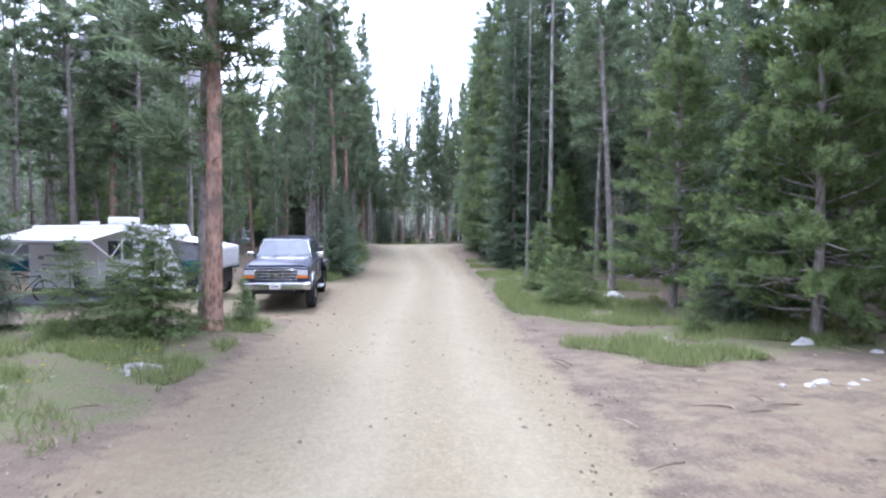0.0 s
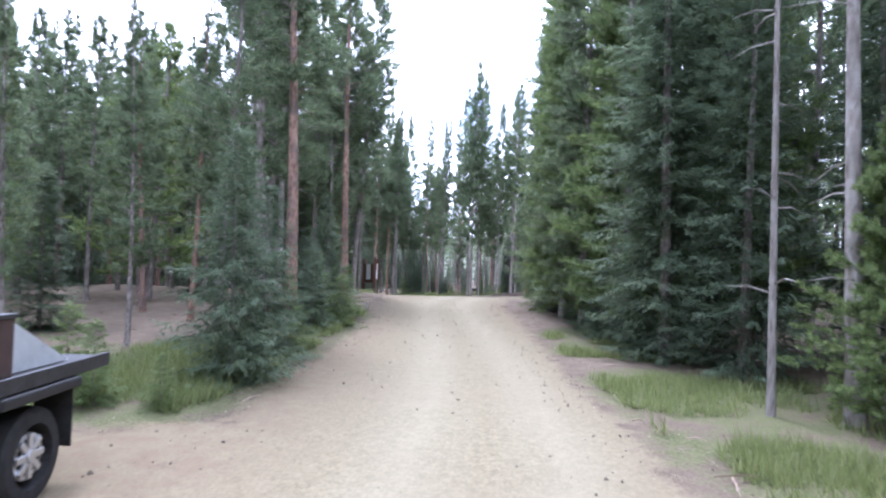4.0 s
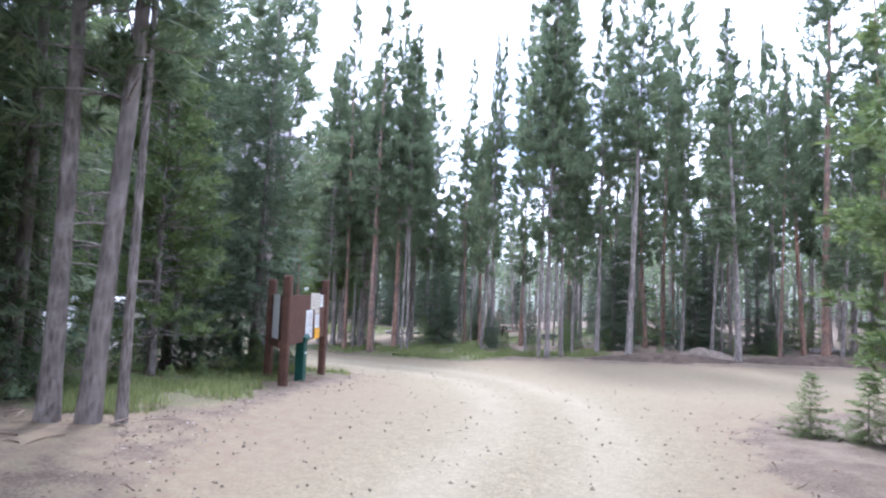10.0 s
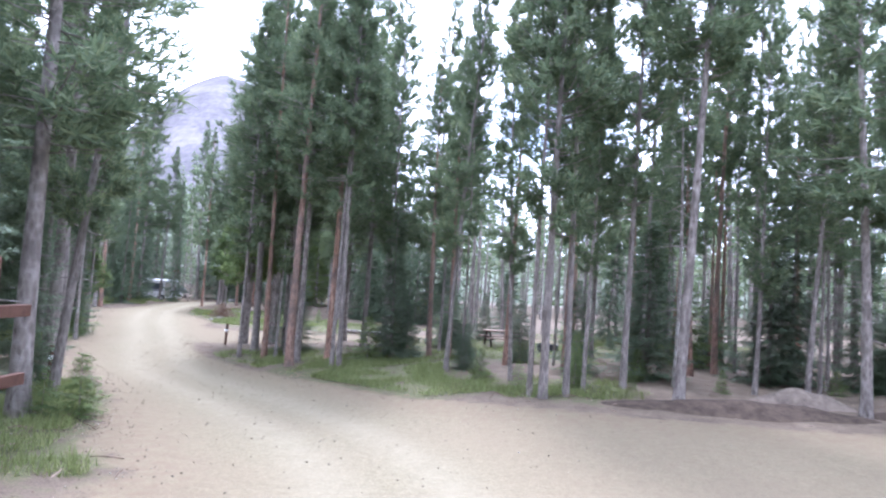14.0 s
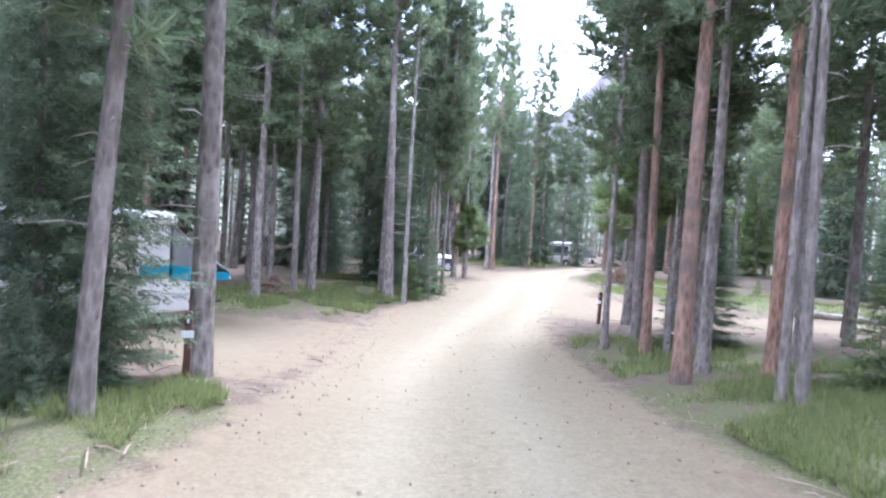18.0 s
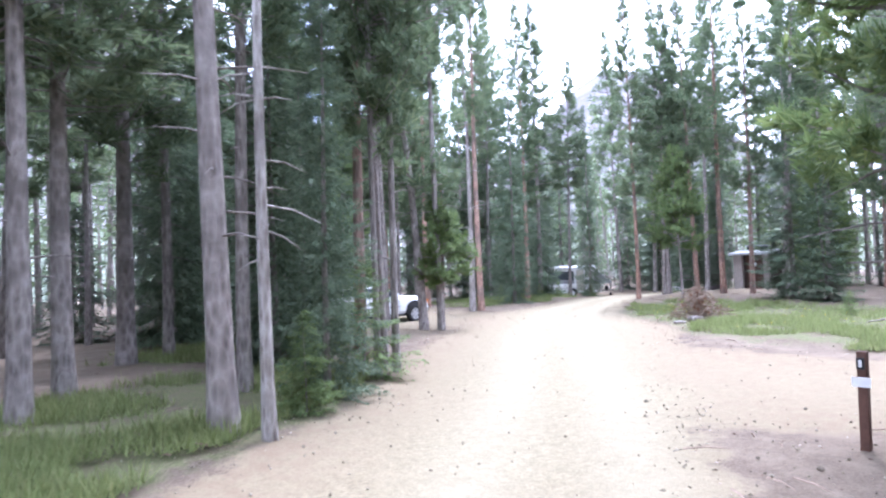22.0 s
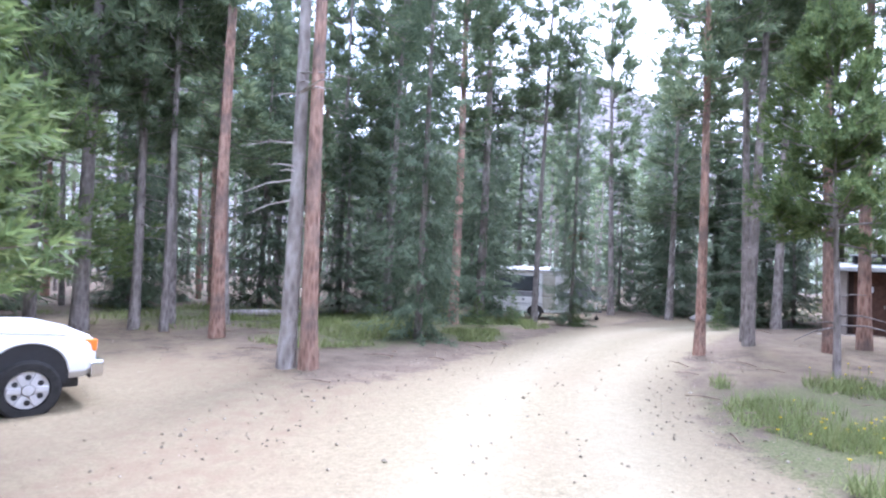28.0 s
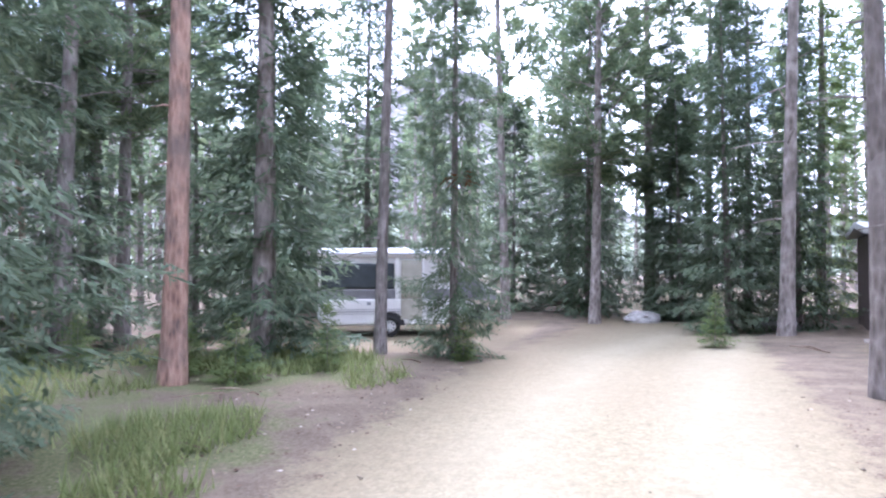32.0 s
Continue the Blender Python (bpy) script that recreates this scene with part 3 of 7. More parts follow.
def pine_crown(h, radius, rng, z0, count, tufts=6, k=9, size=0.24, wide=1.0, bend=(0, 0), full=0.6, taper=0.85):
    rows, S = [], Geo()
    for i in range(count):
        u = rng.random()
        z = z0 + (h - z0) * u
        reach = radius * (min(1.0, u * 3 + full * 0.75)) * (1 - u) ** taper + 0.08
        a = rng.uniform(0, 2 * math.pi)
        l = reach * rng.uniform(0.55, 1.15) * (1.0 + 0.4 * noise.noise((math.cos(a) * 0.8, math.sin(a) * 0.8 + h, z * 0.62)))
        if l < 0.04 * radius:
            continue
        rise = rng.uniform(-0.25, 0.25) + 0.55 * u
        d = np.array((math.cos(a), math.sin(a), rise)) / math.sqrt(1 + rise * rise)
        f = (z / h) ** 2
        p = np.array((bend[0] * f, bend[1] * f, z))
        e = p + d * l + np.array((0, 0, 0.12 * l))
        if i % 2 == 0:
            S.tube([p, (p + e) / 2 + np.array((0, 0, -0.05 * l)), e], [0.025, 0.016, 0.006], 3, False)
        g = 0.14 * (0.35 + l * 0.55)
        for j in range(tufts):
            t = 1.02 - (j / tufts) ** 1.3 * 0.55
            c = p + (e - p) * t
            rows.append((c[0] + rng.uniform(-g, g), c[1] + rng.uniform(-g, g), c[2] + rng.uniform(-0.05, 0.16),
                         d[0] + rng.uniform(-0.7, 0.7), d[1] + rng.uniform(-0.7, 0.7), d[2] + rng.uniform(0, 0.9), size * (1 - 0.55 * u ** 2.5) * rng.uniform(0.8, 1.25)))
    V = tufts_of(rows, k, int(h * 7), wide)
    return V, triples(V), S


LABELS = {
    "pine_orange": ("tall pine with flaking orange-brown bark and a high crown", "tree", "pine_tree"),
    "pine_grey": ("tall slim grey-barked pine with dead twigs and a high crown", "tree", "pine_tree"),
    "spruce": ("dark blue-green spruce with drooping branches reaching the ground", "tree", "spruce_tree"),
    "young_pine": ("bushy young pine with bright green needles almost to the ground", "tree", "young_pine_tree"),
    "young_spruce": ("full young spruce with layered blue-green boughs down to the grass", "tree", "young_spruce_tree"),
    "tall_spruce": ("tall slim spruce with dense boughs from the ground to the tip", "tree", "spruce_tree"),
    "leafy_pine": ("tall pine clothed in soft green needles almost to the ground", "tree", "leafy_pine_tree"),
    "bushy_pine": ("small pine with a bushy bright green head on a bare stem", "tree", "bushy_pine_tree"),
    "sapling": ("small green conifer sapling growing at the roadside", "sapling", "sapling"),
    "snag": ("dead standing tree with a bare bleached trunk", "dead tree", "dead_tree"),
}
# kind: height, trunk radius, crown radius of the model; how many models; near or thinned
KINDS = {
    "pine_orange": (19.0, 0.21, 2.05), "pine_grey": (18.0, 0.15, 1.95), "spruce": (11.0, 0.12, 1.9),
    "young_pine": (9.0, 0.12, 2.3), "young_spruce": (4.0, 0.05, 1.3), "tall_spruce": (16.0, 0.15, 1.75), "leafy_pine": (16.0, 0.14, 1.8), "bushy_pine": (6.0, 0.07, 1.35), "sapling": (2.0, 0.025, 0.9), "snag": (13.0, 0.12, 0.6),
}
MODELS = {}


def tree_model(kind, fine, i):
    key = (kind, fine, i)
    if key in MODELS:
        return MODELS[key]
    rng = random.Random(hash_of(kind) + i * 17 + fine)
    h, r, cr = KINDS[kind]
    S = None
    if kind in ("pine_orange", "pine_grey"):
        mat = M["bark_orange" if kind == "pine_orange" else "bark_grey"]
        trunk, bend = trunk_mesh("trunk", h, r, mat, rng, 0.5, 10 if fine else 6, 26 if kind == "pine_grey" else 10)
        z0 = h * (rng.uniform(0.32, 0.46) if kind == "pine_orange" else rng.uniform(0.22, 0.46))
        if fine:
            V, F, S = pine_crown(h, cr, rng, z0, 200, 7, 8, 0.33, 1.35, bend)
        else:
            V, F, S = pine_crown(h, cr, rng, z0, 125, 7, 7, 0.37, 1.7, bend)
        leaf = M["pine"]
    elif kind == "spruce":
        trunk, bend = trunk_mesh("trunk", h, r, M["bark_grey"], rng, 0.1, 7)
        if fine == 2:
            V, F = spruce_crown(h, cr, rng, 0.25, 0.25, 9, 0.115, 5, 1.0)
        elif fine:
            V, F = spruce_crown(h, cr, rng, 0.35, 0.31, 8, 0.21, 4, 1.75)
        else:
            V, F = spruce_crown(h, cr, rng, 0.35, 0.42, 7, 0.40, 3, 2.9)
        leaf = M["spruce"]
    elif kind == "tall_spruce":
        trunk, bend = trunk_mesh("trunk", h, r, M["bark_grey"], rng, 0.15, 8)
        V, F = spruce_crown(h, cr, rng, 0.3, 0.30, 8, 0.16, 4, 1.25, 0.5)
        leaf = M[("young", "pine", "spruce")[i]]
    elif kind == "bushy_pine":
        trunk, bend = trunk_mesh("trunk", h, r, M["bark_grey"], rng, 0.2, 8, 10)
        V, F, S = pine_crown(h, cr, rng, 2.0, 170, 13, 12, 0.17, 1.5, bend, 0.9, 0.6)
        leaf = M["young"]
    elif kind == "leafy_pine":
        trunk, bend = trunk_mesh("trunk", h, r, M["bark_grey"], rng, 0.3, 8, 8)
        V, F, S = pine_crown(h, cr, rng, 0.7, 560, 20, 12, 0.15, 1.5, bend, 1.0, 0.55)
        leaf = M["young" if i else "pine"]
    elif kind == "young_pine":
        trunk, bend = trunk_mesh("trunk", h, r, M["bark_grey"], rng, 0.2, 7)
        if fine == 2:
            V, F, S = pine_crown(h, cr, rng, 0.5, 320, 18, 14, 0.155, 1.7, bend, 1.0)
        else:
            V, F, S = pine_crown(h, cr, rng, 0.9, 280 if fine else 130, 10 if fine else 6, 10 if fine else 6, 0.20 if fine else 0.36, 1.25 if fine else 1.8, bend, 1.0)
        leaf = M["young"]
    elif kind == "sapling":
        trunk, bend = trunk_mesh("trunk", h, r, M["bark_grey"], rng, 0.05, 5)
        V, F = spruce_crown(h, cr, rng, 0.10, 0.12, 7, 0.085, 4, 0.75)
        leaf = M["young"]
    elif kind == "young_spruce":
        trunk, bend = trunk_mesh("trunk", h, r, M["bark_grey"], rng, 0.05, 6)
        V, F = spruce_crown(h, cr, rng, 0.2, 0.15, 9, 0.10, 4, 0.9)
        leaf = M["spruce"]
    else:
        trunk, bend = trunk_mesh("trunk", h, r, M["bark_dead"], rng, 0.4, 9, 0)
        S = Geo()
        for _ in range(34):
            u = rng.uniform(0.12, 0.85)
            b = np.array((bend[0] * u * u, bend[1] * u * u, h * u))
            a, l = rng.uniform(0, 2 * math.pi), rng.uniform(0.2, 1.0)
            d = np.array((math.cos(a), math.sin(a), rng.uniform(-0.3, 0.25)))
            S.tube([b, b + d * l * 0.5, b + d * l + np.array((0, 0, -0.12 * l))], [0.016, 0.011, 0.004], 3, False)
        MODELS[key] = (trunk, raw("dead_crown", np.vstack(S.v).tolist(), S.f, M["bark_dead"]))
        return MODELS[key]
    crown = None
    if len(V):
        if S is None:
            crown = raw("crown", V.tolist(), F, leaf)
        else:
            base = len(V)
            crown = raw("crown", V.tolist() + np.vstack(S.v).tolist(), F + [tuple(j + base for j in f) for f in S.f], leaf)
            crown.materials.append(M["bark_grey"])
            idx = np.zeros(len(crown.polygons), np.int32)
            idx[len(F):] = 1
            crown.polygons.foreach_set("material_index", idx)
    MODELS[key] = (trunk, crown)
    return MODELS[key]


def hash_of(s):
    return sum((i + 3) * ord(c) for i, c in enumerate(s)) * 7


COUNT = {}
TREES = []


def plant(kind, x, y, h=None, r=None, fine=1, lean=(0.0, 0.0), wide=None, label=None):
    """A tree of a kind at a place, with its height, trunk radius and lean in degrees."""
    H, R, C = KINDS[kind]
    k = (kind, fine)
    i = COUNT.get(k, 0)
    COUNT[k] = i + 1
    rng = random.Random(int(x * 131 + y * 977) + i)
    models = {"sapling": 3, "snag": 2, "young_spruce": 3, "tall_spruce": 3, "leafy_pine": 2, "bushy_pine": 1}.get(kind, 2 if fine == 2 else 4 if fine else 3)
    trunk, crown = tree_model(kind, fine, i % models)
    h = h or H * rng.uniform(0.8, 1.12)
    sz = h / H
    sx = wide or (r / R if r else sz * rng.uniform(0.85, 1.15) * (1 + (1.2 * max(0, 8 - h) / 8 if kind == "spruce" else 0)))
    text, cat, name = LABELS[kind]
    root = tagged(new(name), label or text, cat)
    part("trunk", trunk, root)
    if crown:
        c = part("dead_crown" if kind == "snag" else "crown", crown, root)
        if kind == "snag":
            tagged(c, kind="stuff")
        if r and not wide:
            c.scale = (min(1.0, 1.25 / sx) if sx > 1.25 else max(1.0, 0.8 / sx), ) * 2 + (1,)
    root.matrix_world = Matrix.Translation((x, y, ground_z(x, y) - 0.02)) @ pose(0, 0, 0, lean[1], lean[0], 0) @ pose(0, 0, 0, 0, 0, rng.uniform(0, 360)) @ Matrix.Diagonal((sx, sx, sz, 1))
    TREES.append((x, y, max(0.5, 0.3 * C * sx)))
    return root


# each row: x, y, trunk diameter
ORANGE = [(-16.0, 30.4, .42), (-4.7, 12.7, .42), (-6.0, 34.2, .42), (-7.2, 46.3, .40), (-10.6, 74.7, .34), (-9.74, 76.26, .28), (10.0, 70.6, .36), (12.1, 70.0, .36), (-37.4, 103.4, .32),
          (-30.1, 102.7, .23), (-34.38, 95.72, .32), (-28, 104.9, .28), (-27.6, 107.2, .32), (-13.0, 77.6, .25), (4.4, 75.6, .24), (-2.8, 74.8, .2), (-0.8, 73.4, .18), (-25.4, 81.8, .27), (-38.8, 96.6, .34), (-21.4, 112, .34), (-20.9, 110.6, .3), (-25.7, 105.8, .26)]
GREY = [(-8.1, 47.1, .22), (-10.8, 52.4, .3), (-12.4, 51.6, .3), (-13.2, 54.3, .28), (-11.6, 45.2, .3), (-30.3, 89.0, .26), (-17.6, 29.6, .34), (-14.3, 29.7, .3), (-18.6, 31.6, .36), (-17.2, 33.4, .3), (-14.75, 67.8, .40), (-15.0, 30.9, .34), (-5.4, 14.4, .40), (5.4, 36.2, .25), (4.4, 34.4, .24), (9.5, 31.8, .3), (8.1, 24.8, .22), (-7.4, 35.4, .32), (-8.6, 39.6, .36), (-8.4, 42.0, .2), (-7.72, 49.2, .26),
        (-11.0, 76.2, .28), (-8.76, 73.93, .16), (-8.9, 81.9, .26), (-1.6, 68.5, .23), (-1.85, 68.6, .15), (-1.0, 69.0, .17), (0.6, 70.2, .2), (10.4, 80.2, .3), (14.4, 82.9, .26), (18.6, 80.5, .34), (-12.5, 79.4, .42), (-11.7, 84.5, .28), (-29.5, 104.4, .26), (-30.1, 106.1, .24)]
GREY_B = [(-10.4, 83.6, .28), (0.5, 78.7, .2), (1.9, 75.2, .2), (5.6, 75.4, .2), (-11.4, 63.4, .42), (-14.94, 82.65, 0.2), (-8.51, 73.91, .19), (-9.9, 81.7, .28), (-8.1, 79.1, .15), (-6.9, 82.5, .27),
          (-16.0, 82.2, .38), (-14.44, 79.70, 0.36), (-14.52, 82.21, 0.32), (-12.3, 78.2, .2), (-28.2, 73.2, .37), (-23.2, 73.0, .30), (-24.5, 75.6, .30), (-25.9, 74.8, .24), (-22.2, 77.2, .34), (-13.10, 80.03, 0.2), (-14.05, 77.70, 0.19)]
GREY_C = [(-27.6, 74.8, .28), (-25.0, 73.8, .19), (-23.6, 74.4, .21), (-26.0, 76.6, .34), (-29.8, 78.6, .42), (-30.4, 79.8, .26), (-30.4, 82.2, .33), (-24.7, 82.1, .17), (-24.9, 81.7, .15), (-25.6, 82.5, .17), (-31.4, 87.4, .28),
          (-41.9, 94.9, .4), (-41.3, 95.8, .26), (-41.9, 96.9, .34), (-40.6, 96.2, .2), (-41, 97.9, .42), (-42.1, 102.9, .2), (-40.9, 104.2, .3), (-37.9, 105.3, .33)]
GREY_D = [(-42.7, 106.5, .32), (-44.3, 106.8, .34), (-36.8, 107, .22), (-38.4, 116.1, .3), (-35.5, 115.7, .32), (-34.7, 119.1, .42), (-30.8, 113.1, .34), (-24.4, 78.7, .26), (-33, 120.6, .3)]
SPRUCE = [(8.6, 27, 9), (7.6, 30.2, 10), (9.5, 23, 8), (-27, 70, 11), (-28.6, 72, 12), (-29, 67.5, 11), (-26.6, 63.6, 10), (-30.4, 69.8, 13), (-40.5, 85.6, 13), (-43.4, 88, 14), (-38.4, 82.8, 12), (-36, 83.6, 11), (-7.4, 76.8, 6), (-13.5, 53, 7), (-15.5, 55, 8), (-12, 50.5, 9), (-10.6, 49.8, 7), (-11.5, 57.6, 13), (6.3, 74.2, 6.5), (-26.9, 80.7, 8),
          (5.5, 73.7, 6), (1.6, 72.7, 5), (8.3, 73.9, 5), (-38.3, 105.9, 11), (-41.6, 104.6, 9), (-43.2, 108.6, 9), (-47.6, 98.4, 10), (-50.5, 101, 12), (-41.0, 102.3, 7), (-30.6, 114.6, 8), (-36.4, 118.6, 13), (-28.4, 82.4, 8)]
SPRUCE_B = [(-32, 114.1, 9), (-33.8, 118.1, 9), (2.4, 79.5, 5), (-12.8, 80.4, 4), (-44.6, 101.6, 12), (-44, 92.5, 12), (-29.5, 82.6, 10), (-33, 81, 10), (-38.6, 123.6, 15), (-43.1, 115.6, 13),
            (-33.5, 117.4, 7)]
YOUNG = [(10.2, 15.8, 12), (6.5, 17.4, 8), (8.4, 20, 9), (6.2, 45.6, 11),
         (15, 70.5, 6), (13.2, 72.5, 5), (-42.5, 94, 11)]
SPRUCE_NEAR = [(2.9, 38.7, 2.4), (3.1, 40.6, 2.6), (2.8, 36.9, 1.9), (3.4, 33.4, 3.0), (2.9, 35.0, 2.2), (-5.0, 33.4, 2.4), (-5.7, 34.8, 2.6), (-5.6, 36.6, 4.0), (-4.6, 27.0, 4.3), (-4.9, 29.4, 3.6), (-9.4, 58.2, 10), (-15.4, 65.9, 9.4), (-16.5, 66.2, 10), (-14.5, 66.5, 8.6), (-13.9, 66.3, 1.9), (-13.4, 65.4, 1.5), (-23.5, 79.6, 8), (-23.2, 102.8, 10.5), (-35.7, 100, 14.5), (3.7, 31.6, 13), (4.6, 29.4, 10), (3.4, 46.9, 13), (5.4, 41, 14), (5.9, 35.4, 12), (2.9, 43.4, 3.4), (2.6, 46.2, 3.2), (3.2, 49, 3.2)]
YOUNG_NEAR = [(4.8, 25.2, 4.5), (6.2, 33.5, 11), (7.9, 13.2, 11), (3.9, 36.8, 9), (3.7, 41.8, 9), (5.4, 46.2, 12)]
SAPLING = [(-0.7, 70.0, 1.1), (3.4, 71.2, 0.7), (6.7, 72.0, 0.8), (7.7, 72.4, 0.6), (8.7, 72.7, 0.7), (12.2, 74.1, 0.6), (-2.2, 70.1, 0.8), (0.9, 70.3, 0.5), (-8.6, 51.6, .7), (-9.2, 52.8, .8), (-8.2, 52.4, .5), (-8.9, 50.9, .7), (-8.4, 53.8, .6), (-5.7, 25.1, 1.2), (-6.4, 25.6, 1.4), (-7.2, 25.4, 1.2), (-4.7, 25.0, .8), (-4.6, 35.0, 1.6), (-5.8, 12.8, 2.6), (-7.4, 12.4, 2.0), (-6.1, 12.3, 2.3), (-5.5, 11.9, 2.0), (-4.3, 13.6, .9), (-4.6, 14.3, 1.1), (-6.8, 12.9, 1.6), (3.3, 21.3, 2.4), (3.3, 17.9, 1.9), (4.2, 18.0, 1.5), (4.0, 19.4, 1.7), (-10.6, 63.9, 1.3), (-10.9, 63.3, 1.0), (-5.0, 37.4, 1.8), (-5.0, 34.6, 1.6), (-4.8, 30.6, 1.7), (5.6, 13.7, 1.4), (1.2, 71.8, 1.1), (-3.4, 71.6, 1.0), (-10.8, 61.4, 1.2),
           (-8.9, 57.2, 1.2), (-8.5, 58.0, 1.0), (-32, 110.6, 1.0), (-36.5, 105.2, 1.0), (-36.9, 103.9, .9), (-37.9, 104.0, .8), (-38.6, 104.4, 1.1), (-39.6, 103.6, .9), (-40.5, 103.2, 1.2), (-35.4, 107.2, .8), (-22.6, 78.6, 1.4), (-24.6, 81.2, 2.2), (-17.4, 96.5, .9), (-19.6, 95.2, .8), (2.0, 52.4, 1.0), (2.6, 52.0, 1.1)]
SNAG = [(-11.6, 29.0, 17, .08), (4.45, 25.5, 15, 0.13), (2.2, 71.4, 9, 0.09), (-12.6, 77.9, 6, 0.08), (-21.7, 77.5, 14, 0.085), (4.2, 35.6, 13, 0.1), (-34.62, 95.46, 17, 0.16), (3.5, 25.8, 14, 0.06)]
for x, y, d in ORANGE:
    plant("pine_orange", x, y, None, d / 2)
for x, y, d in GREY + GREY_B + GREY_C + GREY_D:
    plant("pine_grey", x, y, None, d / 2)
plant("pine_grey", -12.9, 65.9, 17, 0.12, lean=(3.6, -2.6), label="slim pale grey pine leaning over the roadside")
plant("pine_grey", -7.3, 49.35, 18, 0.14, lean=(1.8, 0.0), label="grey pine trunk leaning over the dirt bank")
plant("pine_grey", -7.08, 49.6, 14, 0.07, lean=(1.2, 0.0), label="thin grey pine growing close beside a leaning one")
plant("young_pine", -10.2, 55.0, 8.5)
plant("tall_spruce", -11.7, 52.4, 15, wide=1.1)
plant("tall_spruce", -10.0, 51.0, 13, wide=0.9)
plant("pine_grey", -9.3, 48.4, 17, 0.13)
plant("bushy_pine", -16.15, 82.5, 9.0, wide=1.25)
hung = plant("spruce", -35.75, 107.6, 12, fine=2, wide=0.66, label="slim green spruce with a rust-brown dead tuft before a trailer")
tuft, tr = Geo(), random.Random(8)
for _ in range(46):
    b = np.array((tr.gauss(0, 0.09), tr.gauss(0, 0.09), tr.gauss(0, 0.04)))
    d = np.array((tr.gauss(0, 1), tr.gauss(0, 1), tr.uniform(-0.9, 0.3)))
    d *= tr.uniform(0.12, 0.24) / np.linalg.norm(d)
    tuft.tube([b, b + d * 0.5, b + d], [0.012, 0.016, 0.003], 3, False)
part("dead_tuft", tuft.mesh("dead_tuft", M["dead_needles"]), hung, "rust-brown dead needles").matrix_basis = hung.matrix_basis.inverted() @ Matrix.Translation((-35.57, 107.45, ground_z(-35.75, 107.6) + 2.95))
plant("bushy_pine", -30.4, 89.22, 4.4, wide=0.86)
plant("bushy_pine", -27.5, 101.8, 7.0, wide=1.0)
plant("pine_grey", -30.7, 88.6, 18, 0.16, lean=(-5.0, 0.0), label="leaning grey-barked pine with a high green crown")
for x, y, h in SPRUCE + SPRUCE_B:
    plant("spruce", x, y, h)
for x, y, h in SPRUCE_NEAR:
    if h < 5:
        plant("young_spruce", x, y, h)
    else:
        plant("spruce", x, y, h, fine=2, wide=0.85 if y > 98 and x < -30 else 0.7 if 64 < y < 66.6 else 0.95 if h > 11 else 0.55 if x < -22.8 and y < 80 else None)
for x, y, h in YOUNG:
    plant("young_pine", x, y, h)
for x, y, h in YOUNG_NEAR:
    plant("young_pine", x, y, h, fine=2)
# a wall of slim full trees along the first stretch, and the close stand of thin poles beyond the crossing
TALL = [(3.5, 31.2, 15.5, 1.0, 1), (5.6, 33.0, 17, 1.1, 0), (3.4, 34.6, 16, 0.95, 0), (2.9, 38.2, 16.5, 1.0, 0), (2.6, 41.2, 15, .95, 0), (2.45, 43.8, 17, 1.0, 1), (2.6, 46.4, 16, 1.0, 0), (3.1, 49.4, 15, 1.05, 0), (5.2, 38.6, 18, 1.1, 1), (5.0, 43.6, 18, 1.1, 0), (5.8, 48.6, 16, 1.1, 1)]
for x, y, h, w, dark in TALL:
    plant("tall_spruce" if dark else "leafy_pine", x, y, h, wide=w)
for x, y, h, w, dark in ((-29.8, 119.8, 15, 1.1, 1), (-27.1, 119.3, 14, 1.1, 1), (-25.4, 117.2, 14, 1.0, 0), (-31.7, 117.4, 13, .9, 1), (-26.2, 121.8, 16, 1.1, 0), (-24.3, 114.6, 15, 1.0, 1)):
    plant("tall_spruce" if dark else "leafy_pine", x, y, h, wide=w)
pole = random.Random(77)
poles = []
while len(poles) < 38:
    x, y = pole.uniform(-6.5, 13), pole.uniform(68.5, 84)
    if y < 69.5 + max(0.0, -x - 2) * 0.75 or (x + 2.6) ** 2 + (y - 80.6) ** 2 < 9 or any(math.hypot(x - a, y - b) < 0.8 for a, b in poles) or any(math.hypot(x - a, y - b) < 0.7 for a, b, c in TREES):
        continue
    poles.append((x, y))
    plant("pine_grey" if pole.random() < 0.8 else "pine_orange", x, y, pole.uniform(10, 17), fine=1 if y < 75 else 0, wide=pole.uniform(0.34, 0.6), lean=(pole.gauss(0, 1.4), pole.gauss(0, 1.4)), label="thin straight pine pole with a small high crown").name = "slim_pine_tree"
# low growth under the poles
under = random.Random(31)
for _ in range(34):
    x, y = under.uniform(-9, 15), under.uniform(70.5, 86)
    if y > 70.5 + max(0.0, -x - 2) * 0.75 and (x + 2.6) ** 2 + (y - 81) ** 2 > 6:
        plant("sapling" if under.random() < 0.55 else "young_spruce", x, y, under.uniform(0.9, 3.2))
# tall pines round the toilet and at the roadside
for x, y, h, r in ((12.6, 74.2, 14, .14), (14.6, 76.4, 13, .15), (16.2, 73.6, 14, .16), (13.4, 78.4, 15, .14), (18.0, 77.6, 14, .16), (-24.6, 107.4, 18, .13), (-22.7, 106.6, 18, .12), (-19.4, 104.6, 17, .15), (-20.4, 108.0, 18, .15), (-17.5, 101.5, 17, .14)):
    plant("pine_grey", x, y, h, r)
for x, y, h in SAPLING:
    plant("sapling", x, y, h)
for x, y, h, r in SNAG:
    plant("snag", x, y, h, r)

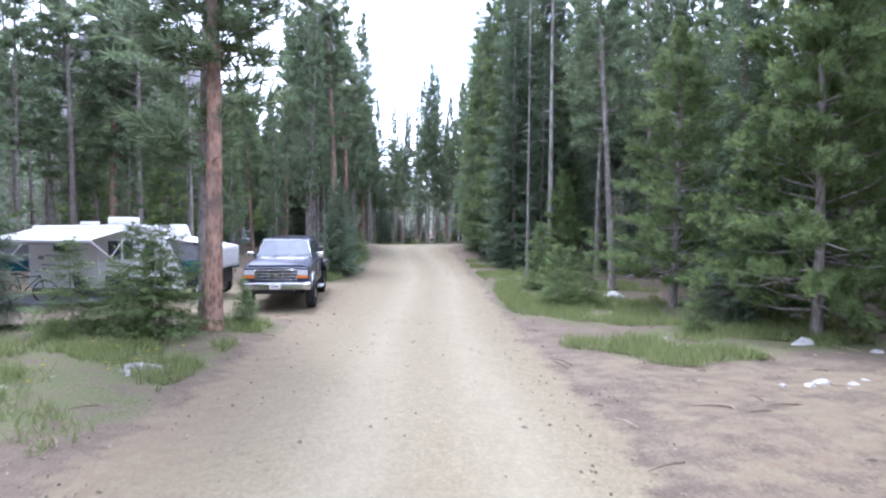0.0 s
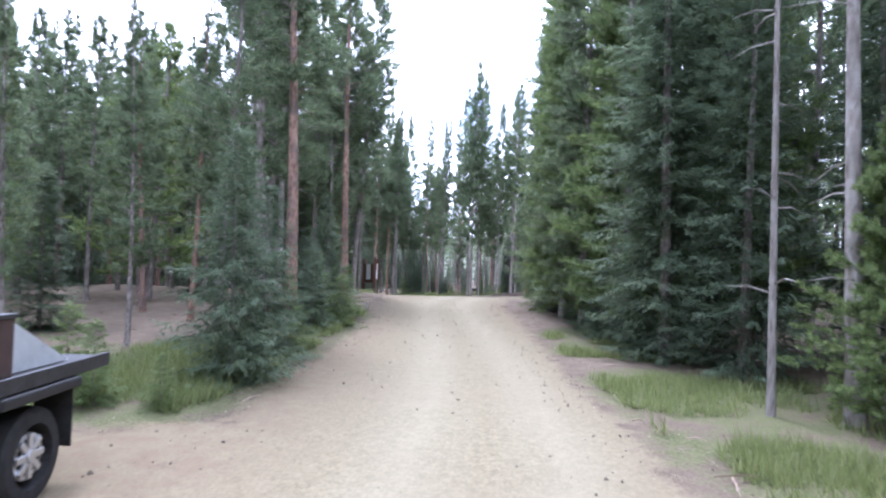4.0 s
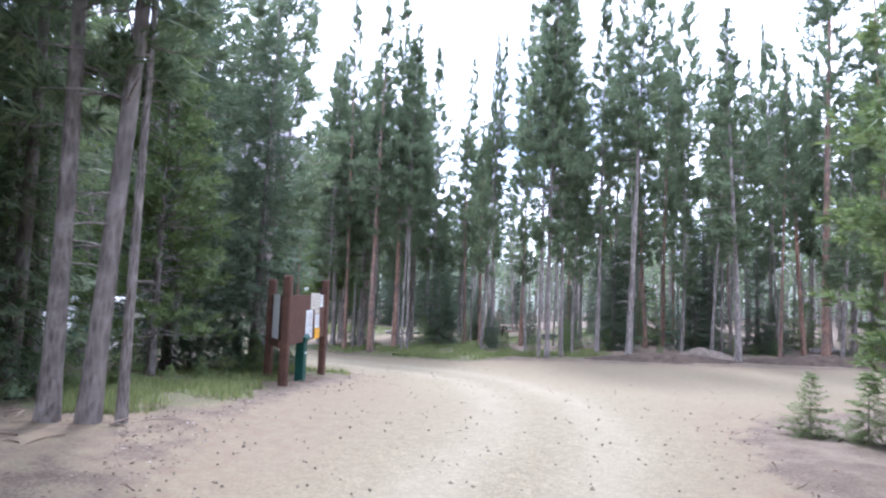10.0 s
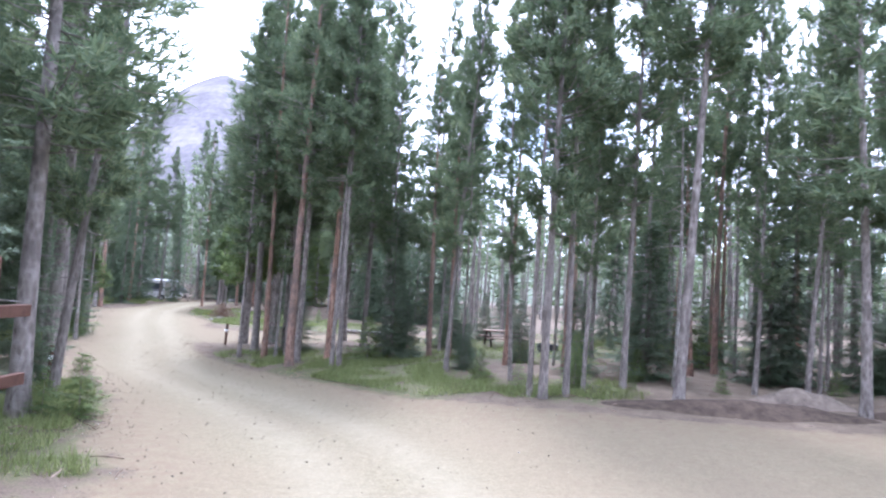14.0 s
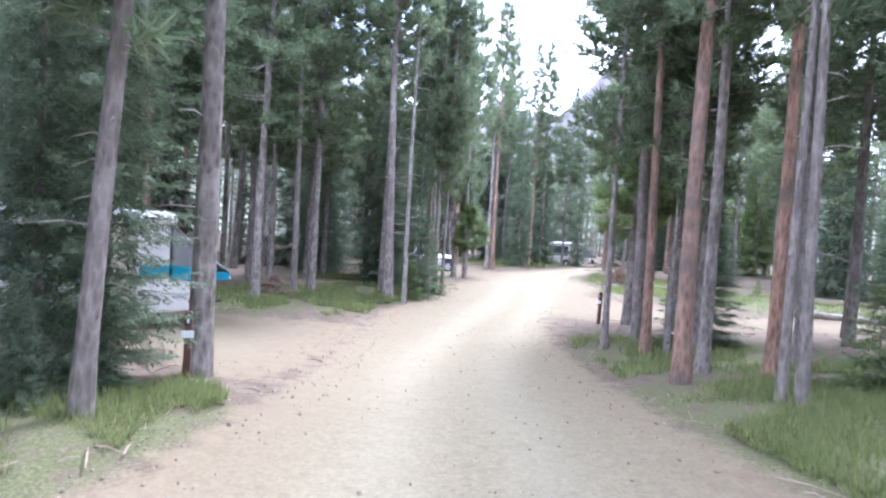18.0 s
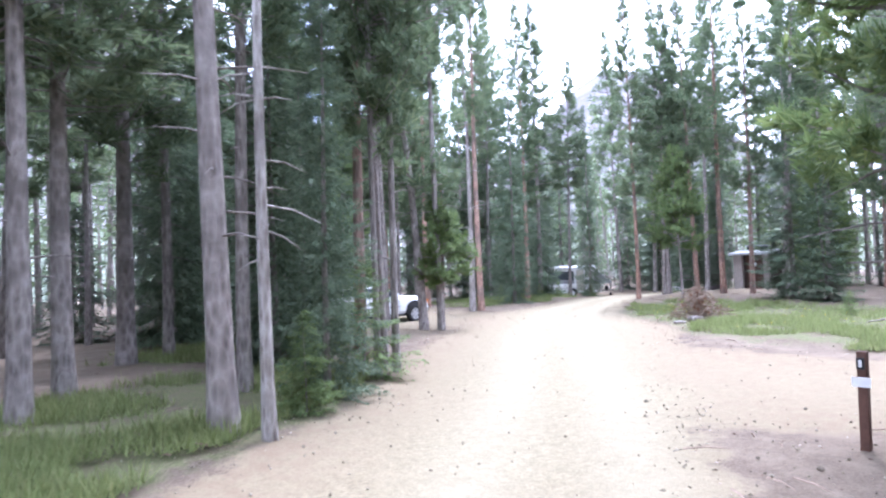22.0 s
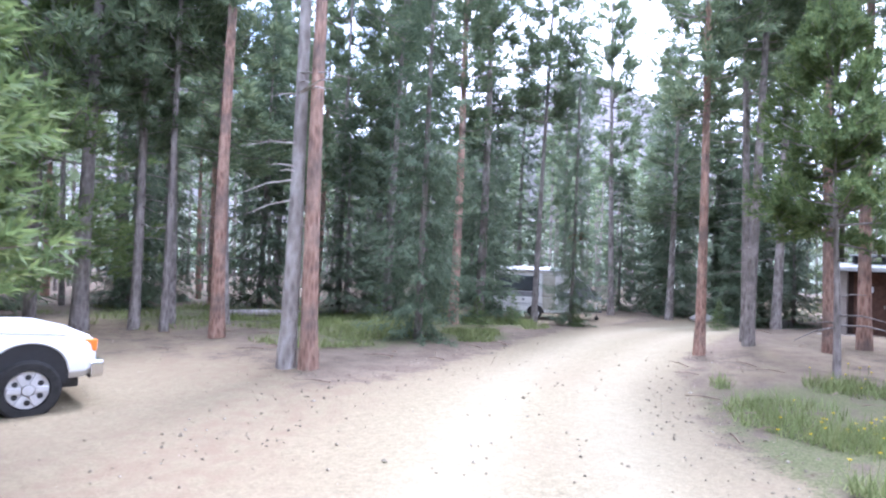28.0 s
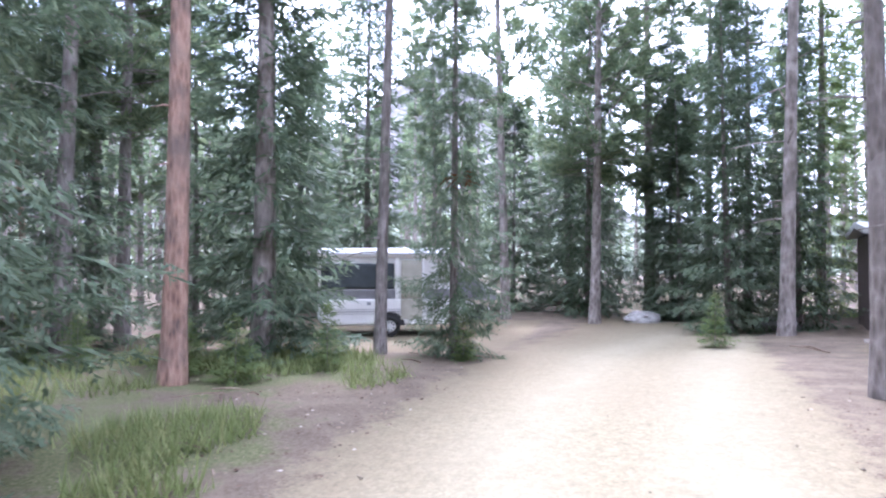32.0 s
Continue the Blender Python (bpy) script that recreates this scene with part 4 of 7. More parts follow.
CLEAR = [(-25.9, 106.6, 2.2), (-25.0, 103.5, 1.5), (4, 104, 13), (16, 99, 11), (-5, 110, 8), (-8.6, 52.4, 1.9), (-38, 131, 8), (-44, 121, 4), (-10.5, 21, 6.5), (-6, 22, 3.5), (-19.5, 67.5, 4.8), (-36.5, 90.5, 4.2), (-40.7, 111.7, 3.6), (-28.2, 115.2, 3.2), (-24.3, 98, 4), (-18, 95, 6), (-8, 57, 2.4), (-8, 8, 4.5), (-7, 2, 5), (5, 8, 5.5), (4.5, 15.5, 2.5), (3, 21, 1.6),
         (-3, 83, 3), (-8, 11, 2), (-28.2, 103.2, 3), (-12, 93, 6), (-34.2, 98.2, 2.5), (2.5, 27, 1.2), (-27.2, 108.2, 2.5), (-22, 94, 4), (5, 6, 5), (-5, 82, 2.5), (-9.5, 8, 4), (-22, 70, 2.5), (-36.2, 106.8, 1.8), (-37.4, 109.2, 2.0), (-29, 85, 3), (-26.5, 86, 2), (-34.2, 95.2, 2), (3.6, 53.2, 3.4), (-5.5, 79.5, 4.0), (-3, 77, 3), (-39.7, 98.5, 3.0), (-28.2, 111.2, 3.6), (4.5, 55.5, 3.6), (-43.7, 97.7, 3.5)]


def free(x, y, gap):
    if road_at(x, y) > -1.6:
        return False
    if any((x - a) ** 2 + (y - b) ** 2 < c * c for a, b, c in CLEAR):
        return False
    return all((x - a) ** 2 + (y - b) ** 2 < 1e-6 or (x - a) ** 2 + (y - b) ** 2 > gap * gap for a, b, c in NEAR[(int(x // 6), int(y // 6))])


from collections import defaultdict

NEAR = defaultdict(list)


def note(x, y):
    for i in (-1, 0, 1):
        for j in (-1, 0, 1):
            NEAR[(int(x // 6) + i, int(y // 6) + j)].append((x, y, 1))


for x, y, _ in TREES:
    note(x, y)

def tallest(x, y):
    """Younger, lower woods stand behind the first pitch."""
    d = math.hypot(x, y - 10)
    u = math.degrees(math.atan2(-x, y - 10))
    return 1.6 + 0.275 * d if 19 < u < 42 and y > 22 else 99.0


rng = random.Random(5)
PATH2 = LAND[: len(ROWS), :2]
planted, far = 0, []
for n in range(16000):
    x, y = rng.uniform(-95, 70), rng.uniform(-12, 175)
    d = float(np.sqrt(((PATH2 - (x, y)) ** 2).sum(1)).min())
    gap = 1.9 if d < 26 else 2.6
    if d < 5.5 or not free(x, y, gap):
        continue
    if d < 26 and (planted < 360 or d < 14):
        own = random.Random(n)
        u = own.random()
        kind = "pine_grey" if u < 0.60 else "pine_orange" if u < 0.67 else "spruce" if u < 0.86 else "young_pine" if u < 0.94 else "snag"
        if y > 88 and u < 0.34 and not (x < -40 and y < 112):
            kind = "spruce"
        if kind == "young_pine" and 66 < y < 90 and x > -8:
            kind = "pine_grey"
        if kind == "spruce" and x < -40 and 96 < y < 112:
            kind = "pine_grey"
        if d < 9.5 and kind == "young_pine":
            kind = "pine_grey"
        plant(kind, x, y, min(tallest(x, y), own.uniform(4, 12) if kind in ("spruce", "young_pine") else own.uniform(12, 19)), fine=1 if d < 12 and kind in ("spruce", "pine_grey", "pine_orange") else 0, lean=(own.gauss(0, 1.3), own.gauss(0, 1.3)))
        planted += 1
        note(x, y)
    elif d >= 14 and len(far) < 1900:
        far.append((x, y, d))
        note(x, y)


def far_woods(rows, name, label):
    """Woods past the nearest trees, as one mesh."""
    V, F, idx = [], [], []
    rg = random.Random(11)
    for x, y, d in rows:
        z = ground_z(x, y)
        h = min(rg.uniform(11, 19), tallest(x, y))
        r = rg.uniform(0.09, 0.17)
        n = len(V)
        lx, ly = rg.gauss(0, 0.3), rg.gauss(0, 0.3)
        for i in range(4):
            a = i * math.pi / 2
            V.append((x + math.cos(a) * r, y + math.sin(a) * r, z - 0.2))
        for i in range(4):
            a = i * math.pi / 2
            V.append((x + lx + math.cos(a) * r * 0.3, y + ly + math.sin(a) * r * 0.3, z + h * 0.92))
        for i in range(4):
            F.append((n + i, n + (i + 1) % 4, n + 4 + (i + 1) % 4, n + 4 + i))
            idx.append(1)
        low = rg.random() < 0.55
        z0 = 0.06 * h if low else h * rg.uniform(0.3, 0.5)
        cr = rg.uniform(1.1, 1.9)
        for i in range(130 if d < 45 else 70):
            u = rg.random() ** 0.9
            a = rg.uniform(0, 2 * math.pi)
            R = cr * (1 - u) ** 0.7 * min(1, 0.6 + 3 * u) * rg.uniform(0.25, 1.0) + 0.1
            c = np.array((x + lx * u + math.cos(a) * R, y + ly * u + math.sin(a) * R, z + z0 + (h - z0) * u))
            s = rg.uniform(0.28, 0.6) * (1.0 if d < 45 else 1.5)
            for q in range(2):
                o = np.array((rg.gauss(0, 1), rg.gauss(0, 1), rg.gauss(0, 0.55))) * s * 0.6
                p = np.array((rg.gauss(0, 1), rg.gauss(0, 1), rg.gauss(0, 0.55))) * s * 0.6
                m = len(V)
                V += [tuple(c - o * 0.6), tuple(c + p * 0.6), tuple(c + o)]
                F.append((m, m + 1, m + 2))
                idx.append(0)
    me = raw(name, V, F, M["pine"])
    me.materials.append(M["bark_grey"])
    me.polygons.foreach_set("material_index", np.array(idx, np.int32))
    tagged(new(name, me), label, "woods", kind="stuff")


far_woods(far, "far_woods", "dense pine woods standing farther back")


# ---- distant mountain ----
def mountain():
    """A rounded hill with a higher slope running off to its west."""
    def crest(az):
        hill = 14.6 * math.exp(-((az - 27) / 13.0) ** 2)
        west = 21.0 / (1 + math.exp(-(az - 55) / 5.0))
        return max(3.0, hill, 9.5 / (1 + math.exp(-(az - 20) / 4.0)), west)

    V, F = [], []
    na, nr = 230, 30
    for i in range(na):
        deg = -4 + 134 * i / (na - 1)
        az = radians(deg)
        top = math.tan(radians(crest(deg) * (1 + 0.05 * noise.noise((deg * 0.16, 3.1, 0)) + 0.015 * noise.noise((deg * 0.9, 7.7, 0)))))
        for j in range(nr):
            u = j / (nr - 1)
            d = 330 + 520 * u
            x, y = -15 - math.sin(az) * d, 45 + math.cos(az) * d
            prof = math.sin(min(1.0, u * 1.12) * math.pi / 2) ** 1.25
            V.append((x, y, 850 * top * prof + 9 * noise.noise((x * 0.014, y * 0.014, 1)) * u * (1.1 - u) - 3))
    for i in range(na - 1):
        for j in range(nr - 1):
            a = i * nr + j
            F.append((a, a + 1, a + nr + 1, a + nr))
    k = Nodes("hazy_hillside", 1.0, 0, 0.0)
    n = k.noise(0.02, 6, 0.6)
    f = k.noise(0.22, 6, 0.8, (1, 1, 0.22))
    c = k.ramp(k.math("ADD", k.math("MULTIPLY", n, 0.55), k.math("MULTIPLY", f, 0.55)), (0.38, (0.075, 0.077, 0.077)), (0.54, (0.136, 0.126, 0.13)), (0.72, (0.225, 0.21, 0.205)))
    k.colour(c)
    me = raw("mountain", V, F, k.mat)
    me.shade_smooth()
    tagged(new("mountain", me), "distant grey-purple mountainside of dead forest and bare rock", "mountain", kind="structure")


mountain()


def ridge():
    """Low wooded hills that close the view on every side."""
    V, F, cols = [], [], 300
    for i in range(cols):
        a = 2 * math.pi * i / cols
        top = 17 + 9 * noise.noise((3 * math.cos(a), 3 * math.sin(a), 0.5))
        for j in range(7):
            d = 105 + 22 * j
            x, y = -15 + d * math.cos(a), 65 + d * math.sin(a) * 1.15
            V.append((x, y, -2 + top * (j / 6) ** 0.8 + (2.5 * noise.noise((x * 0.15, y * 0.15, 3)) if j else 0)))
    for i in range(cols):
        for j in range(6):
            b, c = i * 7 + j, ((i + 1) % cols) * 7 + j
            F.append((b, b + 1, c + 1, c))
    k = Nodes("far_wooded_slope", 1.0, 0, 0.0)
    f = k.noise(0.55, 6, 0.75, (1, 1, 0.25))
    k.colour(k.ramp(f, (0.3, (0.055, 0.07, 0.05)), (0.5, (0.125, 0.14, 0.105)), (0.72, (0.25, 0.24, 0.20))))
    me = raw("wooded_ridge", V, F, k.mat)
    tagged(new("wooded_ridge", me), "low wooded hills closing the view behind the pines", "hills", kind="structure")


ridge()

# ---- materials of the things ----
M.update({
    "navy": m_paint("dusty_navy_paint", (0.009, 0.016, 0.043), 0.28, 0.08, 0.1, 0.3),
    "white": m_paint("white_vehicle_paint", (0.74, 0.74, 0.74), 0.25, 0.16),
    "tan": m_paint("pewter_lower_paint", (0.05, 0.045, 0.043), 0.35, 0.4),
    "chrome": m_plain("chrome", (0.72, 0.72, 0.74), 0.18, 1.0, 0.5, 0.1, 5, 0),
    "black": m_plain("black_plastic", (0.02, 0.02, 0.022), 0.55, 0, 0.4, 0.3, 8, 0.1),
    "steel": m_plain("dark_steel", (0.06, 0.06, 0.065), 0.5, 0.6, 0.5, 0.35, 9, 0.15),
    "rubber": m_plain("tyre_rubber", (0.035, 0.034, 0.033), 0.9, 0, 0.2, 0.35, 10, 0.3),
    "alloy": m_plain("alloy_wheel", (0.55, 0.55, 0.56), 0.35, 0.8, 0.5, 0.2, 9, 0.05),
    "rim_bright": m_plain("bright_alloy_rim", (0.56, 0.56, 0.57), 0.3, 0.25, 0.5, 0.15, 9, 0.05),
    "glass": m_glass("tinted_glass", (0.03, 0.038, 0.045)),
    "windshield": m_glass("windshield_glass", (0.05, 0.058, 0.064)),
    "amber": m_plain("amber_lens", (0.75, 0.22, 0.03), 0.2, 0, 0.5, 0.15, 12, 0),
    "red": m_plain("red_lens", (0.26, 0.025, 0.02), 0.2, 0, 0.5, 0.15, 12, 0),
    "lamp": m_plain("headlight_lens", (0.62, 0.63, 0.64), 0.12, 0, 0.6, 0.15, 14, 0),
    "trailer": m_paint("white_trailer_skin", (0.72, 0.72, 0.705), 0.4, 0.22),
    "canvas": m_plain("white_tent_canvas", (0.62, 0.61, 0.585), 0.9, 0, 0.1, 0.14, 3, 0.25),
    "canvas_grey": m_plain("grey_tent_mesh", (0.22, 0.22, 0.23), 0.9, 0, 0.1, 0.2, 4, 0.3),
    "teal": m_plain("teal_tent_canvas", (0.035, 0.27, 0.38), 0.85, 0, 0.1, 0.2, 3, 0.25),
    "teal_dark": m_plain("dark_teal_canvas", (0.02, 0.095, 0.115), 0.85, 0, 0.1, 0.25, 3, 0.25),
    "darkmesh": m_plain("dark_mesh_window", (0.05, 0.06, 0.065), 0.6, 0, 0.3, 0.3, 3, 0.2),
    "beige": m_plain("beige_door_panel", (0.42, 0.40, 0.33), 0.7, 0, 0.2, 0.15, 4, 0.1),
    "decal": m_plain("grey_stripe", (0.25, 0.25, 0.27), 0.5, 0, 0.3, 0.2, 5, 0),
    "brown": m_plain("brown_stained_wood", (0.115, 0.06, 0.042), 0.75, 0, 0.25, 0.35, 7, 0.4),
    "brown_dark": m_plain("dark_brown_siding", (0.075, 0.05, 0.042), 0.8, 0, 0.2, 0.25, 6, 0.3),
    "concrete": m_plain("tan_concrete_wall", (0.30, 0.26, 0.225), 0.9, 0, 0.2, 0.18, 5, 0.35),
    "aged_paper": m_plain("cream_notice_paper", (0.62, 0.58, 0.47), 0.75, 0, 0.2, 0.2, 7, 0.05),
    "paper": m_plain("white_notice_paper", (0.74, 0.74, 0.72), 0.7, 0, 0.2, 0.08, 9, 0.05),
    "ink": m_plain("grey_print", (0.22, 0.22, 0.23), 0.7, 0, 0.2, 0.2, 30, 0),
    "yellow": m_plain("yellow_notice", (0.80, 0.42, 0.02), 0.6, 0, 0.3, 0.1, 9, 0.05),
    "green_metal": m_plain("green_painted_steel", (0.015, 0.085, 0.065), 0.45, 0.1, 0.4, 0.25, 6, 0.1),
    "wood": m_plain("weathered_plank", (0.26, 0.19, 0.14), 0.85, 0, 0.2, 0.35, 8, 0.45),
    "stone": m_plain("pale_granite", (0.42, 0.40, 0.375), 0.9, 0, 0.2, 0.4, 5, 0.6),
    "dead": m_plain("dry_branch", (0.27, 0.205, 0.155), 0.95, 0, 0.1, 0.45, 6, 0.4),
    "cutwood": m_plain("fresh_cut_wood", (0.60, 0.45, 0.27), 0.8, 0, 0.2, 0.2, 14, 0.2),
    "roof": m_plain("grey_metal_roof", (0.40, 0.41, 0.40), 0.6, 0.2, 0.4, 0.2, 4, 0.1),
    "cloth": m_plain("dark_chair_cloth", (0.05, 0.055, 0.07), 0.9, 0, 0.1, 0.3, 9, 0.2),
    "petal": m_plain("yellow_petal", (0.75, 0.55, 0.03), 0.8, 0, 0.1, 0.15, 20, 0),
})
glossy = M["windshield"].node_tree.nodes["Principled BSDF"].inputs
glossy["Coat Weight"].default_value, glossy["Coat IOR"].default_value, glossy["Coat Roughness"].default_value = 1.0, 2.0, 0.04


def root_at(name, label, cat, x, y, heading, group="", dz=0.0, scale=1.0):
    """An Empty on the ground whose x axis points along heading (degrees from +x)."""
    ob = tagged(new(name), label, cat, group)
    ob.matrix_world = Matrix.Translation((x, y, ground_z(x, y) + 0.02 + dz)) @ pose(0, 0, 0, 0, 0, heading) @ Matrix.Diagonal((scale, scale, scale, 1))
    return ob


def loft(stations, belly=0.12):
    """Body skin from stations (x, bottom, top, half width low, half width high, corner)."""
    g = Geo()
    rings = []
    for x, zb, zt, wb, wt, c in stations:
        ring = []
        for y, z in ((-wb + c, zb), (wb - c, zb), (wb, zb + c), (wb + (wt - wb) * belly, zb + (zt - zb) * 0.5), (wt, zt - c), (wt - c, zt), (-wt + c, zt), (-wt, zt - c), (-wb - (wt - wb) * belly, zb + (zt - zb) * 0.5), (-wb, zb + c)):
            ring.append((x, y, z))
        rings.append(ring)
    n = len(rings[0])
    faces = [tuple(range(n)), tuple(reversed(range((len(rings) - 1) * n, len(rings) * n)))]
    for i in range(len(rings) - 1):
        for j in range(n):
            k = (j + 1) % n
            faces.append((i * n + j, i * n + k, (i + 1) * n + k, (i + 1) * n + j))
    return g.add([p for r in rings for p in r], faces)


def wheel(parent, x, y, r, w, rim_r, rim_mat, spokes=6, name="wheel", drop=0.0):
    """A tyre with tread shoulders, a dished rim with spokes and a hub."""
    side = 1 if y > 0 else -1
    holder = new(name)
    holder.parent = parent
    holder.matrix_local = Matrix.Translation((x, y, r - drop))
    prof = [(-w / 2, r * 0.66), (-w / 2, r * 0.9), (-w * 0.38, r), (w * 0.38, r), (w / 2, r * 0.9), (w / 2, r * 0.66)]
    n = 28
    V, F = [], []
    for i in range(n):
        a = 2 * math.pi * i / n
        for v, q in prof:
            q2 = q * (1 - (0.012 if i % 2 and q > r * 0.95 else 0))
            V.append((math.cos(a) * q2, v, math.sin(a) * q2))
    m = len(prof)
    for i in range(n):
        for j in range(m):
            F.append((i * m + j, i * m + (j + 1) % m, ((i + 1) % n) * m + (j + 1) % m, ((i + 1) % n) * m + j))
    part("tyre", Geo().add(V, F).mesh("tyre", M["rubber"]), holder)
    g = Geo()
    o = side * w * 0.30
    g.tube([(0, o - side * 0.06, 0), (0, o, 0)], [rim_r * 0.98, rim_r * 0.98], 24)
    g.tube([(0, o, 0), (0, o + side * 0.045, 0)], [rim_r * 0.34, rim_r * 0.27], 14)
    for i in range(spokes):
        a = 2 * math.pi * i / spokes
        g.box((math.cos(a) * rim_r * 0.62, o + side * 0.012, math.sin(a) * rim_r * 0.62), (rim_r * 0.62, 0.035, rim_r * 0.28), 0, 0, -math.degrees(a))
    part("rim", g.mesh("rim", rim_mat, bevel=0.004, segments=1), holder)
    for i in range(spokes):
        a = 2 * math.pi * (i + 0.5) / spokes
        h = Geo().tube([(math.cos(a) * rim_r * 0.66, o + side * 0.003, math.sin(a) * rim_r * 0.66), (math.cos(a) * rim_r * 0.66, o + side * 0.006, math.sin(a) * rim_r * 0.66)], [rim_r * 0.15, rim_r * 0.15], 8)
        part("rim_opening", h.mesh("rim_opening", M["black"]), holder)


def box_part(name, parent, mat, c, s, bevel=0.01, rz=0, rx=0, ry=0, label="", taper=1.0):
    return part(name, Geo().box(c, s, rz, rx, ry, taper).mesh(name, M[mat], bevel=bevel), parent, label)


def tube_part(name, parent, mat, pts, radii, n=8, label=""):
    return part(name, Geo().tube(pts, radii, n).mesh(name, M[mat], smooth=True), parent, label)


def pane(name, parent, mat, pts, thick=0.012, label=""):
    """A flat panel through the given corners, with thickness."""
    p = [Vector(q) for q in pts]
    nrm = (p[1] - p[0]).cross(p[2] - p[0]).normalized() * thick
    vs = [tuple(q) for q in p] + [tuple(q + nrm) for q in p]
    n = len(p)
    fs = [tuple(range(n)), tuple(reversed(range(n, 2 * n)))] + [(i, n + i, n + (i + 1) % n, (i + 1) % n) for i in range(n)]
    return part(name, Geo().add(vs, fs).mesh(name, M[mat]), parent, label)


def arch(parent, x, y, r, mat="black"):
    """The dark opening of a wheel arch with its lip."""
    s = 1 if y > 0 else -1
    n = 16
    out = [(x + math.cos(math.pi * i / n) * r, 0.62 + math.sin(math.pi * i / n) * r * 0.82) for i in range(n + 1)]
    out = [(x + r, 0.45)] + out + [(x - r, 0.45)]
    part("wheel_arch", Geo().prism(out, y - s * 0.05, y + s * 0.006).mesh("wheel_arch", M["black"]), parent)
    g = Geo()
    g.tube([(x + math.cos(math.pi * i / n) * r, y + s * 0.006, 0.62 + math.sin(math.pi * i / n) * r * 0.82) for i in range(n + 1)], [0.022] * (n + 1), 6)
    part("arch_lip", g.mesh("arch_lip", M[mat], smooth=True), parent)


def navy_truck():
    t = root_at("pickup_truck", "dark blue crew-cab flatbed pickup with chrome bumper, parked on gravel", "truck", -4.88, 19.85, -83.5, dz=0.085, scale=0.94)
    W = 0.97
    body = [(3.05, 0.72, 1.18, 0.93, 0.90, 0.05), (2.9, 0.62, 1.24, W, 0.94, 0.07), (2.2, 0.58, 1.29, W, 0.94, 0.08), (1.42, 0.56, 1.33, W, 0.95, 0.08), (0.5, 0.55, 1.34, W, 0.95, 0.08), (-0.95, 0.55, 1.34, W, 0.95, 0.08), (-1.05, 0.58, 1.33, W - 0.02, 0.93, 0.08)]
    part("body", loft(body).mesh("body", M["navy"], bevel=0.015), t)
    part("lower_panel", Geo().box((0.22, W - 0.012, 0.70), (2.3, 0.05, 0.24)).mesh("lower_panel", M["tan"], bevel=0.015), t, "dusty pewter lower side panel")
    part("lower_panel", Geo().box((0.22, -W + 0.012, 0.70), (2.3, 0.05, 0.24)).mesh("lower_panel", M["tan"], bevel=0.015), t)
    part("hood", loft([(2.98, 1.2, 1.26, 0.86, 0.80, 0.02), (2.6, 1.22, 1.335, 0.88, 0.80, 0.04), (1.45, 1.28, 1.40, 0.90, 0.82, 0.04)]).mesh("hood", M["navy"], bevel=0.012), t)
    cab = [(1.36, 1.32, 1.37, 0.92, 0.90, 0.02), (0.76, 1.32, 1.94, 0.93, 0.72, 0.05), (0.2, 1.32, 1.97, 0.93, 0.72, 0.06), (-0.75, 1.32, 1.96, 0.93, 0.72, 0.06), (-1.02, 1.32, 1.90, 0.92, 0.70, 0.05)]
    part("cab", loft(cab, 0.5).mesh("cab", M["navy"], bevel=0.012), t)
    pane("windshield", t, "windshield", [(1.325, -0.82, 1.405), (1.325, 0.82, 1.405), (0.80, 0.675, 1.915), (0.80, -0.675, 1.915)], 0.02)
    tr = Geo()
    tr.tube([(1.345, -0.85, 1.40), (1.345, 0.85, 1.40), (0.79, 0.70, 1.93), (0.79, -0.70, 1.93), (1.345, -0.85, 1.40)], [0.018] * 5, 6)
    part("windshield_trim", tr.mesh("windshield_trim", M["chrome"], smooth=True), t, "bright windshield trim")
    for y in (0.30, -0.35):
        tube_part("wiper", t, "black", [(1.36, y, 1.42), (1.31, y + 0.25, 1.455), (1.27, y + 0.5, 1.49)], [0.014, 0.01, 0.008], 6)
    for s in (1, -1):
        for a, b, c, d in ((1.06, 0.72, 0.08, 0.08), (-0.02, -0.02, -0.74, -0.84)):
            pane("side_window", t, "glass", [(a, s * 0.925, 1.39), (d, s * 0.925, 1.39), (c, s * 0.765, 1.87), (b, s * 0.765, 1.87)][:: s], 0.012)
        box_part("mirror", t, "chrome", (0.92, s * 1.10, 1.46), (0.10, 0.22, 0.17), 0.03, label="chrome door mirror")
        tube_part("mirror_arm", t, "black", [(0.95, s * 0.93, 1.40), (0.93, s * 1.05, 1.42)], [0.02, 0.02], 6)
        for x in (0.03, 0.97, -0.88):
            box_part("door_seam", t, "black", (x, s * 0.972, 1.0), (0.012, 0.012, 0.62), 0)
        for x in (0.18, -0.72):
            box_part("door_handle", t, "chrome", (x, s * 0.978, 1.24), (0.16, 0.03, 0.045), 0.01)
        box_part("side_moulding", t, "chrome", (0.1, s * 0.985, 0.83), (2.2, 0.018, 0.022), 0.004)
        arch(t, 2.17, s * 0.985, 0.47, "chrome")
        box_part("headlight", t, "lamp", (3.055, s * 0.76, 1.045), (0.05, 0.30, 0.15), 0.015, label="square clear headlight")
        box_part("turn_signal", t, "amber", (3.055, s * 0.76, 0.925), (0.05, 0.30, 0.08), 0.012, label="amber turn signal")
        box_part("side_signal", t, "amber", (2.98, s * 0.925, 0.93), (0.12, 0.03, 0.08), 0.01)
    g = Geo().box((3.045, 0, 0.98), (0.03, 1.18, 0.30))
    part("grille", g.mesh("grille", M["steel"], bevel=0.01), t)
    for z in (0.84, 0.93, 1.02, 1.12):
        box_part("grille_bar", t, "chrome", (3.075, 0, z), (0.03, 1.2, 0.024), 0.006, label="chrome grille bar")
